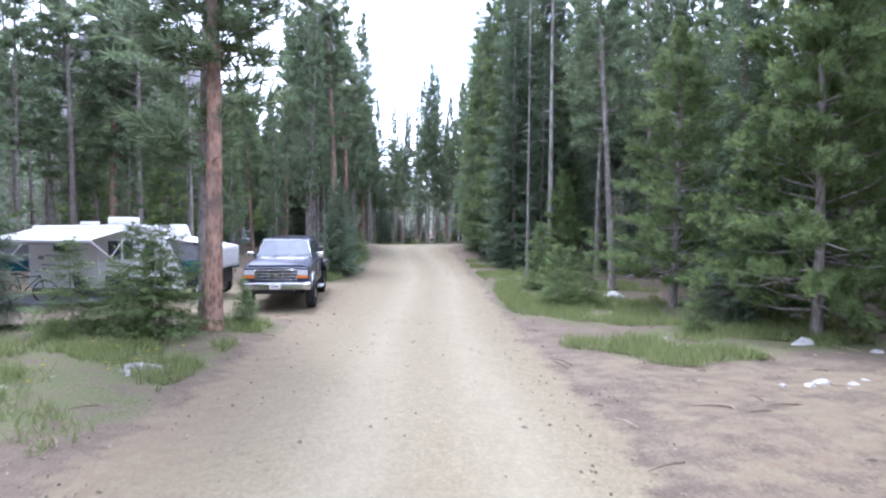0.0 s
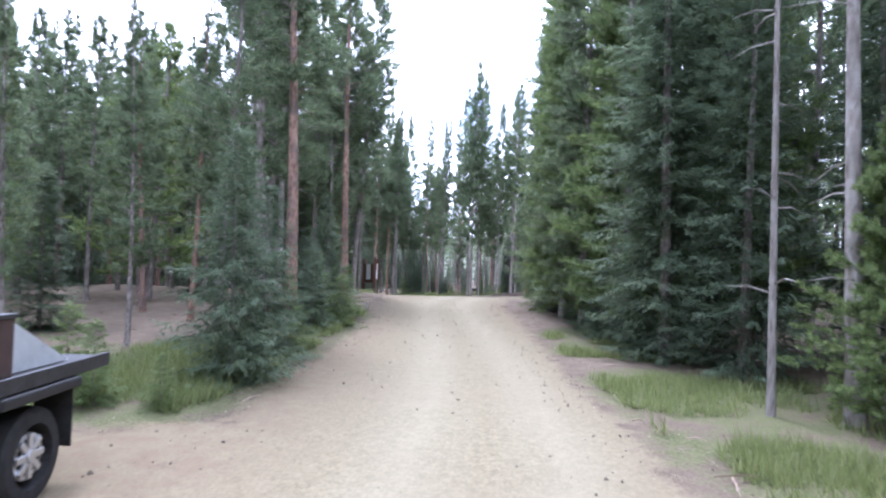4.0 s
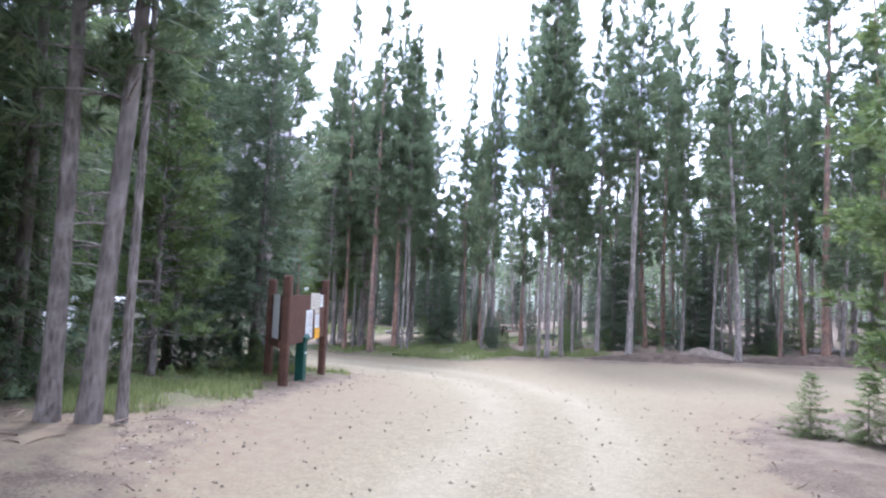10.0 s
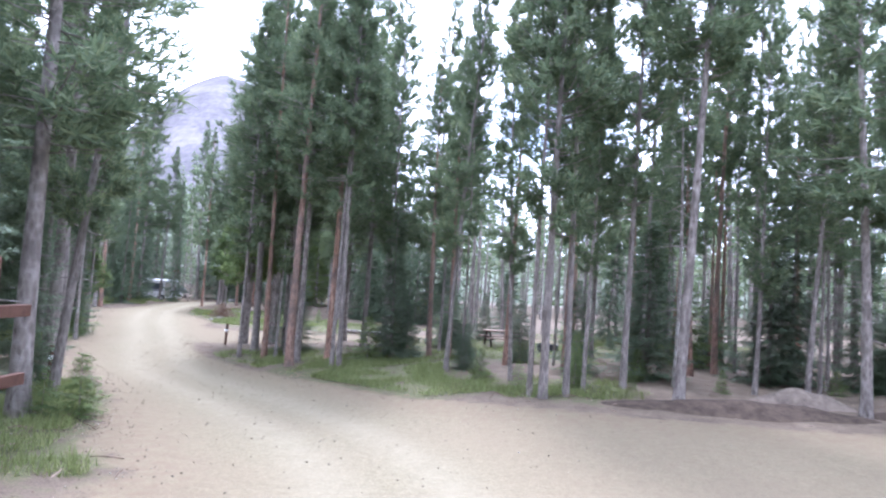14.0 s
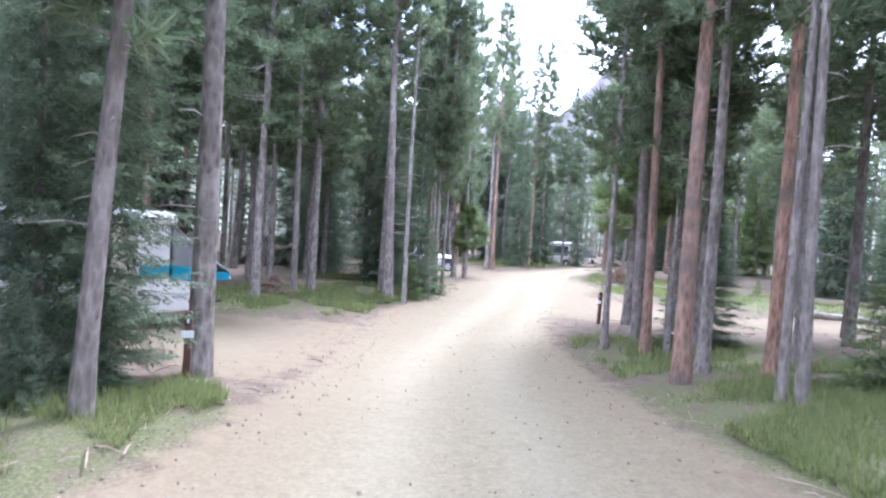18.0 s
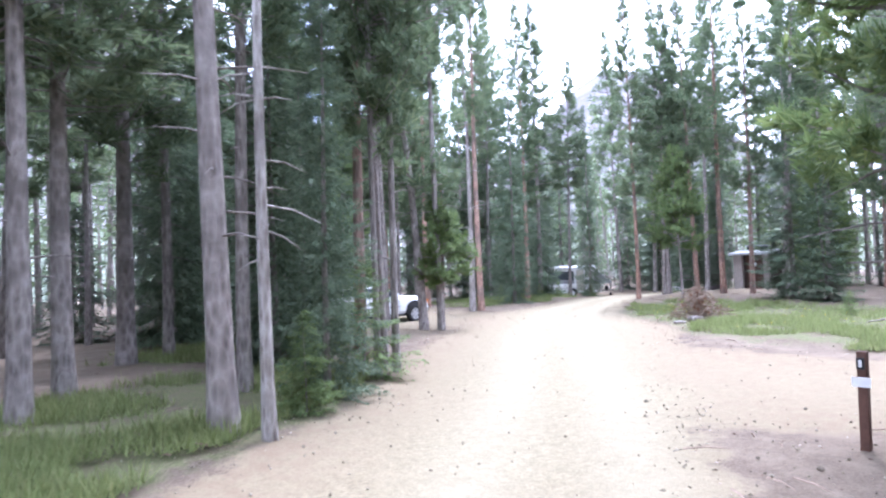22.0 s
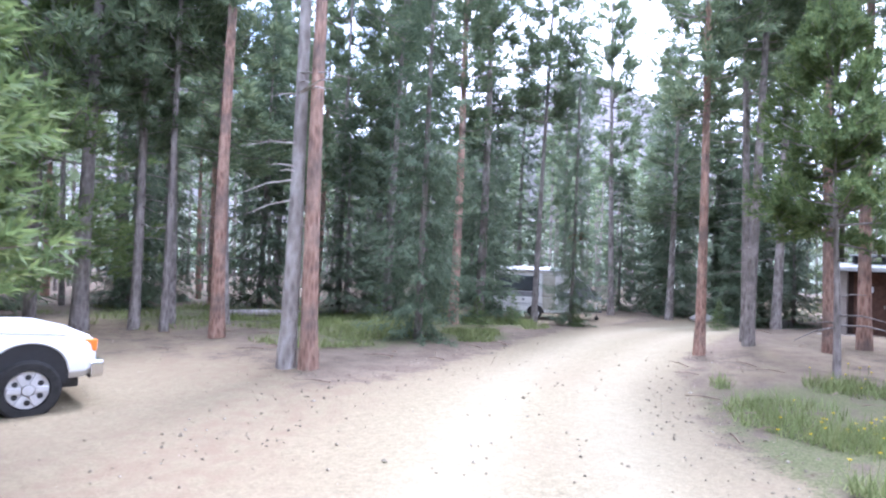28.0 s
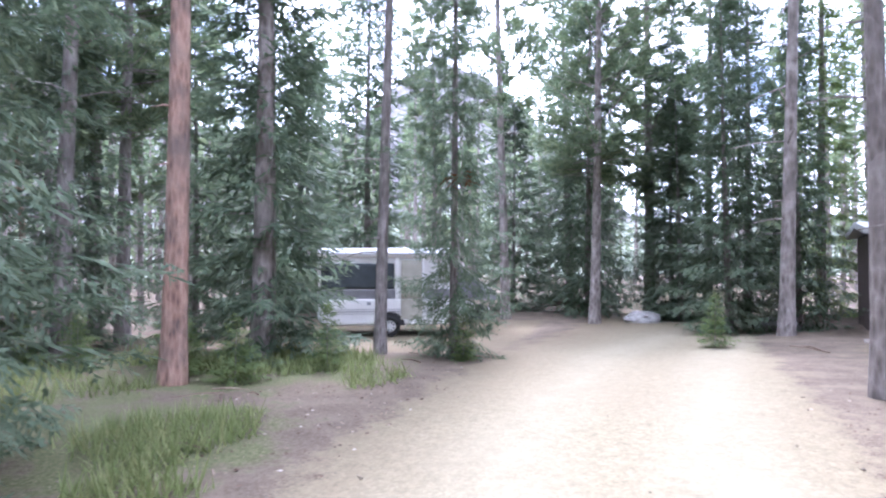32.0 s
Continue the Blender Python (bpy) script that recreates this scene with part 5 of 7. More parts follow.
    for y in (-0.59, -0.2, 0.2, 0.59):
        box_part("grille_post", t, "chrome", (3.072, y, 0.98), (0.028, 0.022, 0.30), 0.005)
    box_part("grille_badge", t, "chrome", (3.095, 0, 0.985), (0.012, 0.16, 0.05), 0.01)
    part("front_bumper", loft([(3.02, 0.56, 0.77, 1.0, 1.0, 0.02), (3.16, 0.55, 0.78, 1.0, 1.0, 0.04), (3.26, 0.58, 0.75, 0.84, 0.84, 0.04)]).mesh("front_bumper", M["chrome"], bevel=0.012), t, "chrome front bumper")
    box_part("number_plate", t, "paper", (3.27, 0, 0.66), (0.012, 0.31, 0.15), 0.004)
    box_part("plate_marking", t, "decal", (3.278, 0, 0.66), (0.006, 0.2, 0.05), 0)
    box_part("chassis", t, "steel", (0.0, 0, 0.50), (5.6, 0.9, 0.16), 0.02)
    box_part("front_axle", t, "steel", (2.17, 0, 0.40), (0.14, 1.5, 0.14), 0.03)
    for s in (1, -1):
        box_part("running_board", t, "alloy", (0.1, s * 1.02, 0.38), (0.9, 0.22, 0.045), 0.01)
        for x in (-0.2, 0.4):
            tube_part("step_bracket", t, "steel", [(x, s * 0.7, 0.52), (x, s * 1.0, 0.40)], [0.02, 0.02], 6)
        wheel(t, 2.17, s * 0.935, 0.43, 0.27, 0.21, M["alloy"], 8, drop=0.09)
        wheel(t, -2.10, s * 0.89, 0.43, 0.27, 0.21, M["alloy"], 8, drop=0.09)
        part("mud_flap", Geo().box((-2.66, s * 0.86, 0.55), (0.02, 0.36, 0.55)).mesh("mud_flap", M["rubber"]), t)
        box_part("wheel_well", t, "black", (-2.1, s * 0.86, 0.90), (1.2, 0.5, 0.10), 0.02)
    bed = part("flatbed", Geo().box((-2.15, 0, 1.02), (2.25, 2.05, 0.10)).mesh("flatbed", M["steel"], bevel=0.015), t, "dark steel flat bed")
    for s in (1, -1):
        part("bed_rail", Geo().box((-2.15, s * 1.05, 1.03), (2.3, 0.05, 0.14)).mesh("bed_rail", M["steel"], bevel=0.01), bed)
    rack = Geo()
    for s in (1, -1):
        rack.tube([(-1.28, s * 0.90, 1.05), (-1.12, s * 0.86, 1.55), (-1.06, s * 0.74, 1.99)], [0.045, 0.04, 0.035], 8)
        rack.tube([(-1.2, s * 0.5, 1.05), (-1.08, s * 0.5, 1.97)], [0.025, 0.025], 6)
    rack.tube([(-1.06, -0.74, 1.98), (-1.06, 0.74, 1.98)], [0.035, 0.035], 8)
    rack.tube([(-1.13, -0.9, 1.5), (-1.13, 0.9, 1.5)], [0.025, 0.025], 6)
    part("headache_rack", rack.mesh("headache_rack", M["steel"], smooth=True), t, "black steel headache rack behind cab")
    for s in (1, -1):
        tb = box_part("toolbox", t, "brown_dark", (-1.55, s * 0.78, 1.33), (0.5, 0.42, 0.50), 0.015)
        box_part("toolbox_lid", tb, "steel", (-1.55, s * 0.78, 1.595), (0.53, 0.45, 0.04), 0.01)
    pane("load_ramp", t, "roof", [(-1.85, 0.75, 1.62), (-1.85, 0.85, 1.08), (-2.8, 0.85, 1.08)], 0.05)
    g = Geo()
    for i in range(9):
        a = i * 2.399
        g.box((0.42 + 0.05 * math.cos(a) * (i % 3), 0.986, 1.05 + 0.045 * math.sin(a) * (1 + i % 3)), (0.09, 0.008, 0.03), 0, 0, i * 40)
    part("door_decal", g.mesh("door_decal", M["paper"]), t, "white door emblem")


def white_truck():
    t = root_at("pickup_truck", "white extended-cab pickup parked beside trees on a dirt pull-in", "truck", -35.47, 89.88, 83.2, dz=-0.06, scale=0.93)
    W = 0.98
    body = [(2.71, 0.55, 0.98, 0.88, 0.86, 0.08), (2.57, 0.48, 1.04, W - 0.02, 0.93, 0.10), (1.9, 0.45, 1.10, W, 0.94, 0.10), (1.15, 0.44, 1.14, W, 0.95, 0.09), (-0.72, 0.44, 1.15, W, 0.95, 0.09), (-0.76, 0.44, 1.15, W, 0.95, 0.09)]
    part("body", loft(body).mesh("body", M["white"], bevel=0.015), t)
    bed = box_part("cargo_bed", t, "white", (-1.77, 0, 0.58), (2.02, 1.88, 0.22), 0.015)
    for s in (1, -1):
        part("bed_side", loft([(-0.78, 0.44, 1.20, 0.07, 0.055, 0.04), (-2.72, 0.46, 1.20, 0.07, 0.055, 0.04), (-2.80, 0.50, 1.18, 0.06, 0.05, 0.03)]).mesh("bed_side", M["white"], bevel=0.012), bed).location.y = s * (W - 0.065)
        box_part("bed_rail_cap", bed, "black", (-1.77, s * (W - 0.065), 1.205), (1.95, 0.10, 0.02), 0.006)
    box_part("bulkhead", bed, "white", (-0.82, 0, 0.94), (0.06, 1.8, 0.52), 0.01)
    box_part("bed_liner", bed, "black", (-1.78, 0, 0.70), (1.92, 1.74, 0.025), 0.005)
    part("hood", loft([(2.64, 0.98, 1.04, 0.84, 0.78, 0.02), (2.2, 1.04, 1.16, 0.88, 0.80, 0.05), (1.2, 1.10, 1.22, 0.90, 0.82, 0.05)]).mesh("hood", M["white"], bevel=0.012), t)
    cab = [(1.22, 1.10, 1.16, 0.92, 0.90, 0.02), (0.52, 1.10, 1.64, 0.93, 0.72, 0.06), (0.0, 1.10, 1.69, 0.93, 0.74, 0.07), (-0.5, 1.10, 1.68, 0.93, 0.74, 0.07), (-0.76, 1.10, 1.61, 0.92, 0.72, 0.05)]
    part("cab", loft(cab, 0.5).mesh("cab", M["white"], bevel=0.012), t)
    pane("windshield", t, "glass", [(1.18, -0.82, 1.19), (1.18, 0.82, 1.19), (0.58, 0.675, 1.63), (0.58, -0.675, 1.63)], 0.02)
    pane("rear_window", t, "glass", [(-0.77, -0.66, 1.26), (-0.77, -0.58, 1.55), (-0.77, 0.58, 1.55), (-0.77, 0.66, 1.26)], 0.012)
    for s in (1, -1):
        pane("door_window", t, "glass", [(0.98, s * 0.925, 1.2), (0.06, s * 0.925, 1.2), (0.02, s * 0.782, 1.59), (0.50, s * 0.782, 1.59)][:: s], 0.012)
        pane("rear_side_window", t, "glass", [(-0.06, s * 0.925, 1.2), (-0.60, s * 0.925, 1.2), (-0.58, s * 0.782, 1.58), (-0.08, s * 0.782, 1.58)][:: s], 0.012)
        box_part("mirror", t, "white", (0.92, s * 1.06, 1.27), (0.10, 0.18, 0.15), 0.03)
        for x in (1.10, 0.0, -0.62):
            box_part("door_seam", t, "decal", (x, s * 0.984, 0.82), (0.01, 0.008, 0.62), 0)
        box_part("door_handle", t, "black", (0.12, s * 0.985, 1.06), (0.17, 0.02, 0.06), 0.01)
        box_part("side_moulding", t, "decal", (0.15, s * 0.988, 0.74), (1.9, 0.02, 0.05), 0.006, label="grey side moulding")
        box_part("rocker", t, "decal", (0.15, s * 0.95, 0.42), (2.3, 0.06, 0.05), 0.01)
        arch(t, 1.90, s * 0.985, 0.46, "white")
        arch(t, -1.80, s * 0.985, 0.46, "white")
        wheel(t, 1.90, s * 0.935, 0.385, 0.25, 0.25, M["rim_bright"], 6)
        wheel(t, -1.80, s * 0.935, 0.385, 0.25, 0.25, M["rim_bright"], 6)
        box_part("headlight", t, "lamp", (2.69, s * 0.70, 0.90), (0.08, 0.36, 0.14), 0.02)
        box_part("turn_signal", t, "amber", (2.63, s * 0.87, 0.91), (0.18, 0.06, 0.17), 0.02, label="amber corner lens")
        box_part("tail_light", t, "red", (-2.79, s * 0.90, 0.98), (0.06, 0.14, 0.34), 0.015, label="red tail light")
    box_part("grille", t, "black", (2.72, 0, 0.88), (0.04, 1.0, 0.20), 0.015)
    part("front_bumper", loft([(2.63, 0.46, 0.70, 0.98, 0.98, 0.03), (2.81, 0.46, 0.70, 0.90, 0.90, 0.05)]).mesh("front_bumper", M["chrome"], bevel=0.012), t, "chrome front bumper")
    part("tailgate", Geo().box((-2.985, 0, 0.70), (0.36, 1.62, 0.06)).mesh("tailgate", M["white"], bevel=0.02), t, "white tailgate lowered flat")
    part("rear_bumper", Geo().box((-2.92, 0, 0.56), (0.22, 1.86, 0.18)).mesh("rear_bumper", M["chrome"], bevel=0.03), t, "chrome rear bumper")
    box_part("chassis", t, "steel", (0, 0, 0.36), (5.2, 1.0, 0.16), 0.02)
    tube_part("hitch", t, "steel", [(-2.9, 0, 0.42), (-3.15, 0, 0.42)], [0.04, 0.04], 6)


def quilt(g, a, b, c, d, n=8, sag=0.05, seed=0):
    """A slack sheet between four corners."""
    a, b, c, d = (np.array(q, float) for q in (a, b, c, d))
    V = []
    for i in range(n + 1):
        for j in range(n + 1):
            u, v = i / n, j / n
            p = a * (1 - u) * (1 - v) + b * u * (1 - v) + c * u * v + d * (1 - u) * v
            k = math.sin(u * math.pi) * math.sin(v * math.pi)
            p = p + np.array((0.4 * sag * k, 0.3 * sag * k, -sag * k)) + 0.012 * noise.noise((u * 6, v * 6, seed)) * np.ones(3)
            V.append(p)
    F = [(i * (n + 1) + j, (i + 1) * (n + 1) + j, (i + 1) * (n + 1) + j + 1, i * (n + 1) + j + 1) for i in range(n) for j in range(n)]
    return g.add(V, F)


def sheet(name, parent, mat, a, b, c, d, sag=0.05, label=""):
    me = quilt(Geo(), a, b, c, d, 8, sag).mesh(name, M[mat], smooth=True)
    ob = part(name, me, parent, label)
    sol = ob.modifiers.new("thickness", "SOLIDIFY")
    sol.thickness = 0.012
    return ob


def tent_trailer(x, y, heading, label, scale=1.0, accent="teal", length=3.6, bunks=(1, 1)):
    """A raised tent trailer: tub, lifted roof, canvas walls, slanting bunk ends."""
    t = root_at("tent_trailer", label, "camper", x, y, heading, scale=scale)
    L, W = length / 2, 1.02
    tub = [(L + 0.62, 0.70, 0.93, W - 0.05, W - 0.05, 0.03), (L + 0.50, 0.52, 0.96, W - 0.02, W - 0.02, 0.03), (L + 0.36, 0.36, 0.99, W, W, 0.03), (L, 0.34, 1.07, W, W, 0.03), (-L + 0.25, 0.34, 1.08, W, W, 0.03), (-L, 0.50, 1.06, W - 0.06, W, 0.03)]
    part("tub", loft(tub).mesh("tub", M["trailer"], bevel=0.012), t)
    for s in (1, -1):
        for z, hgt in ((0.72, 0.025), (0.78, 0.018), (0.66, 0.012)):
            box_part("stripe", t, "decal", (-0.1, s * (W + 0.003), z), (2 * L - 0.5, 0.008, hgt), 0, label="grey pinstripe")
        vent = box_part("side_vent", t, "trailer", (L + 0.16, s * (W + 0.003), 0.72), (0.36, 0.012, 0.12), 0.004)
        for k in range(3):
            box_part("louvre", vent, "decal", (L + 0.16, s * (W + 0.011), 0.69 + 0.03 * k), (0.33, 0.008, 0.012), 0.002)
        box_part("corner_stripe", t, "decal", (L + 0.44, s * (W - 0.006), 0.72), (0.16, 0.02, 0.04), 0.002, label="grey pinstripe")
        box_part("reflector", t, "red", (L + 0.38, s * (W + 0.002), 0.56), (0.11, 0.014, 0.06), 0.004, label="red reflector")
        n = 14
        out = [(0.52, 0.32)] + [(0.1 + math.cos(math.pi * i / n) * 0.42, 0.36 + math.sin(math.pi * i / n) * 0.34) for i in range(n + 1)] + [(-0.32, 0.32)]
        part("wheel_arch", Geo().prism(out, s * (W - 0.05), s * (W + 0.008)).mesh("wheel_arch", M["black"]), t)
        wheel(t, 0.1, s * (W - 0.035), 0.30, 0.19, 0.17, M["trailer"], 8)
        box_part("vent_cover", t, "decal", (-0.5, s * (W + 0.004), 0.95), (0.12, 0.012, 0.09), 0.004)
    box_part("door_lower", t, "beige", (0.72, W + 0.012, 0.78), (0.62, 0.02, 0.58), 0.006)
    box_part("door_lower", t, "beige", (0.72, -W - 0.012, 0.78), (0.62, 0.02, 0.58), 0.006)
    roof = [(L + 0.02, 2.26, 2.47, W + 0.02, W - 0.02, 0.05), (L - 0.12, 2.26, 2.54, W + 0.04, W - 0.04, 0.06), (-L + 0.12, 2.26, 2.54, W + 0.04, W - 0.04, 0.06), (-L - 0.02, 2.26, 2.47, W + 0.02, W - 0.02, 0.05)]
    part("roof", loft(roof).mesh("roof", M["trailer"], bevel=0.012), t)
    box_part("roof_rim", t, "decal", (0, 0, 2.37), (2 * L + 0.07, 2 * W + 0.11, 0.025), 0.008)
    for s in (1, -1):
        y = s * (W - 0.03)
        sheet("canvas_wall", t, "canvas", (-L, y, 1.06), (L - 0.1, y, 1.06), (L - 0.1, y, 2.28), (-L, y, 2.28), 0.02)
        yy = s * (W - 0.018)
        sheet("canvas_skirt", t, accent, (-L, yy, 1.08), (0.36, yy, 1.08), (0.36, yy, 1.34), (-L, yy, 1.34), 0.015)
        sheet("canvas_skirt", t, accent, (1.08, yy, 1.08), (L - 0.1, yy, 1.08), (L - 0.1, yy, 1.36), (1.08, yy, 1.36), 0.015)
        sheet("mesh_window", t, "darkmesh", (-L + 0.1, yy, 1.36), (0.22, yy, 1.36), (0.22, yy, 2.10), (-L + 0.1, yy, 2.10), 0.015, "dark mesh window")
        box_part("window_frame", t, "trailer", (0.30, s * W, 1.68), (0.10, 0.03, 1.2), 0.006)
        sheet("door_upper", t, "beige", (0.42, yy, 1.08), (1.02, yy, 1.08), (1.02, yy, 2.2), (0.42, yy, 2.2), 0.015)
        box_part("door_post", t, "trailer", (1.06, s * W, 1.68), (0.05, 0.03, 1.2), 0.006)
    for e, on in ((1, bunks[0]), (-1, bunks[1])):
        if not on:
            sheet("end_wall", t, "canvas", (e * L, -W, 1.06), (e * L, W, 1.06), (e * L, W, 2.28), (e * L, -W, 2.28), 0.02)
            continue
        x0, x1 = e * (L - 0.05), e * (L + 1.28)
        box_part("bunk_platform", t, "trailer", (e * (L + 0.64), 0, 1.08), (1.35, 1.9, 0.05), 0.01)
        for s in (1, -1):
            sheet("bunk_side", t, "canvas_grey", (x0, s * (W - 0.03), 1.30), (x1 - e * 0.25, s * (W - 0.08), 1.24), (x0 + e * 0.45, s * (W - 0.05), 1.85), (x0, s * (W - 0.03), 2.2), 0.03, "grey mesh bunk side")
            sheet("bunk_skirt", t, accent, (x0, s * (W + 0.012), 1.06), (x1, s * (W - 0.03), 1.04), (x1 - e * 0.05, s * (W - 0.03), 1.19), (x0, s * (W + 0.012), 1.38), 0.09)
            tube_part("bunk_strut", t, "steel", [(e * (L + 1.1), s * 0.8, 1.02), (e * (L - 0.2), s * 0.8, 0.45)], [0.015, 0.015], 6)
        sheet("bunk_roof", t, "canvas", (x0, -W + 0.02, 2.26), (x1, -W + 0.06, 1.22), (x1, W - 0.06, 1.22), (x0, W - 0.02, 2.26), 0.14, "slack pale canvas bunk roof")
        box_part("bunk_end", t, accent, (x1, 0, 1.13), (0.03, 1.85, 0.18), 0.01)
    hitch = Geo()
    for s in (1, -1):
        hitch.tube([(L - 0.1, s * 0.62, 0.44), (L + 1.45, 0, 0.44)], [0.045, 0.045], 6)
    part("tow_frame", hitch.mesh("tow_frame", M["steel"]), t, "black steel tow frame")
    tube_part("gas_bottle", t, "steel", [(L + 0.92, 0.0, 0.46), (L + 0.92, 0, 0.76), (L + 0.92, 0, 0.84)], [0.15, 0.15, 0.06], 12)
    tube_part("jack", t, "chrome", [(L + 1.22, 0, 0.86), (L + 1.22, 0, 0.12)], [0.028, 0.028], 8)
    tube_part("jack_wheel", t, "rubber", [(L + 1.22, -0.03, 0.10), (L + 1.22, 0.03, 0.10)], [0.10, 0.10], 12)
    for s in (1, -1):
        for e in (1, -1):
            tube_part("leveling_leg", t, "steel", [(e * (L - 0.3), s * 0.8, 0.45), (e * (L - 0.12), s * 0.85, 0.02)], [0.025, 0.025], 6)
    box_part("underframe", t, "steel", (0, 0, 0.36), (2 * L - 0.3, 1.6, 0.10), 0.02)
    return t


def travel_trailer():
    """Hard-sided trailer with an awning and canvas bunk ends."""
    t = root_at("travel_trailer", "white travel trailer with open striped awning and canvas bunk ends", "camper", -10.6, 20.6, 0.0, scale=0.87)
    L, W = 2.75, 1.2
    shell = [(-L, 0.38, 2.45, W, W, 0.06), (-L + 0.15, 0.32, 2.65, W, W, 0.08), (L - 0.78, 0.32, 2.70, W, W, 0.08), (L - 0.70, 0.32, 2.62, W, W, 0.08), (L - 0.05, 0.32, 0.95, W, W, 0.06), (L + 0.02, 0.42, 0.85, W, W, 0.04)]
    part("shell", loft(shell).mesh("shell", M["trailer"], bevel=0.015), t)
    ac = box_part("air_conditioner", t, "trailer", (0.1, 0, 2.83), (0.9, 0.7, 0.28), 0.06)
    box_part("roof_vent", t, "trailer", (-1.3, 0.2, 2.74), (0.5, 0.5, 0.12), 0.03)
    F = -W - 0.004
    for x, z, w, h in ((-1.62, 1.95, 0.46, 0.46), (0.36, 1.78, 0.46, 0.66), (0.86, 1.78, 0.36, 0.66), (1.62, 1.80, 0.34, 0.5)):
        win = box_part("window", t, "trailer", (x, F, z), (w + 0.08, 0.03, h + 0.08), 0.01)
        box_part("window_pane", win, "glass", (x, F - 0.014, z), (w, 0.02, h), 0.004)
    door = box_part("door", t, "trailer", (-0.55, F - 0.006, 1.45), (0.66, 0.03, 1.75), 0.01)
    box_part("door_handle", door, "black", (-0.78, F - 0.03, 1.35), (0.06, 0.03, 0.12), 0.005)
    for x, z, w in ((-1.7, 1.55, 0.9), (-1.1, 1.62, 0.55), (-0.95, 1.78, 0.4), (1.2, 1.15, 1.5), (-1.6, 1.2, 1.4)):
        box_part("decal", t, "decal", (x, F, z), (w, 0.012, 0.05), 0, ry=4, label="grey swoosh decal")
    for x, z in ((-2.3, 1.5), (-2.2, 1.05), (-1.7, 0.9)):
        box_part("access_panel", t, "decal", (x, F, z), (0.2, 0.012, 0.14), 0.003)
    hatch = box_part("storage_hatch", t, "trailer", (1.95, F - 0.006, 0.84), (0.95, 0.03, 0.80), 0.01)
    box_part("hatch_opening", hatch, "black", (1.98, F - 0.018, 0.66), (0.78, 0.02, 0.34), 0.004)
    tub = box_part("nose_tub", t, "steel", (3.3, 0.1, 0.78), (1.15, 1.9, 0.62), 0.08)
    box_part("lower_trim", t, "black", (0, -W + 0.02, 0.34), (2 * L - 0.2, 0.06, 0.12), 0.01)
    # awning
    sheet("awning_fabric", t, "canvas", (-2.65, -W, 2.52), (0.75, -W, 2.52), (0.75, -W - 2.3, 2.20), (-2.65, -W - 2.3, 2.20), 0.10, "pale awning fabric")
    tube_part("awning_roller", t, "trailer", [(-2.7, -W - 2.3, 2.18), (0.8, -W - 2.3, 2.18)], [0.06, 0.06], 10)
    sheet("awning_valance", t, "decal", (-2.65, -W - 2.31, 2.20), (0.75, -W - 2.31, 2.20), (0.75, -W - 2.31, 2.05), (-2.65, -W - 2.31, 2.05), 0.01)
    for x in (-2.68, 0.78):
        tube_part("awning_arm", t, "trailer", [(x, -W - 2.3, 2.18), (x, -W, 1.0)], [0.028, 0.028], 6)
        tube_part("awning_brace", t, "trailer", [(x, -W - 1.1, 1.56), (x, -W, 2.3)], [0.02, 0.02], 6)
    # canvas bunk ends
    for e, acc in ((-1, "teal_dark"), (1, "teal_dark")):
        x0, x1 = e * (L - 0.02), e * (L + 1.35)
        xt = x0 - (0.55 if e > 0 else 0)
        box_part("bunk_platform", t, "trailer", (e * (L + 0.65), 0, 1.15), (1.4, 2.0, 0.06), 0.01)
        for s in (1, -1):
            sheet("bunk_side", t, "canvas_grey", (x0, s * 1.05, 1.2), (x1, s * 1.05, 1.2), (x1, s * 1.03, 1.82), (xt, s * 1.05, 2.15), 0.02, "grey canvas bunk side")
            sheet("bunk_skirt", t, acc, (x0, s * 1.062, 0.98), (x1, s * 1.062, 1.02), (x1, s * 1.062, 1.42), (x0, s * 1.062, 1.40), 0.02)
        sheet("bunk_roof", t, "canvas", (xt, -1.1, 2.24), (x1, -1.1, 1.88), (x1, 1.1, 1.88), (xt, 1.1, 2.24), 0.06, "white canvas bunk roof")
        sheet("bunk_end", t, "canvas", (x1, -1.04, 1.15), (x1, 1.04, 1.15), (x1, 1.04, 1.86), (x1, -1.04, 1.86), 0.02)
        for s in (1, -1):
            tube_part("bunk_strut", t, "steel", [(e * (L + 1.2), s * 0.8, 1.12), (e * (L - 0.05), s * 0.8, 0.6)], [0.02, 0.02], 6)
    for x, r in ((1.05, 0.30), (3.45, 0.36)):
        for s in (1, -1):
            wheel(t, x, s * 1.05, r, 0.22, r * 0.62, M["trailer"], 8)
    box_part("fender", t, "black", (1.05, -W - 0.01, 0.68), (0.8, 0.03, 0.10), 0.01)
    box_part("underframe", t, "steel", (0, 0, 0.45), (5.0, 1.6, 0.12), 0.02)
    box_part("entry_step", t, "steel", (-0.55, -W - 0.25, 0.35), (0.6, 0.4, 0.04), 0.008)
    for e in (1, -1):
        for s in (1, -1):
            tube_part("leveling_leg", t, "steel", [(e * 2.4, s * 0.9, 0.5), (e * 2.55, s * 0.95, 0.02)], [0.03, 0.03], 6)


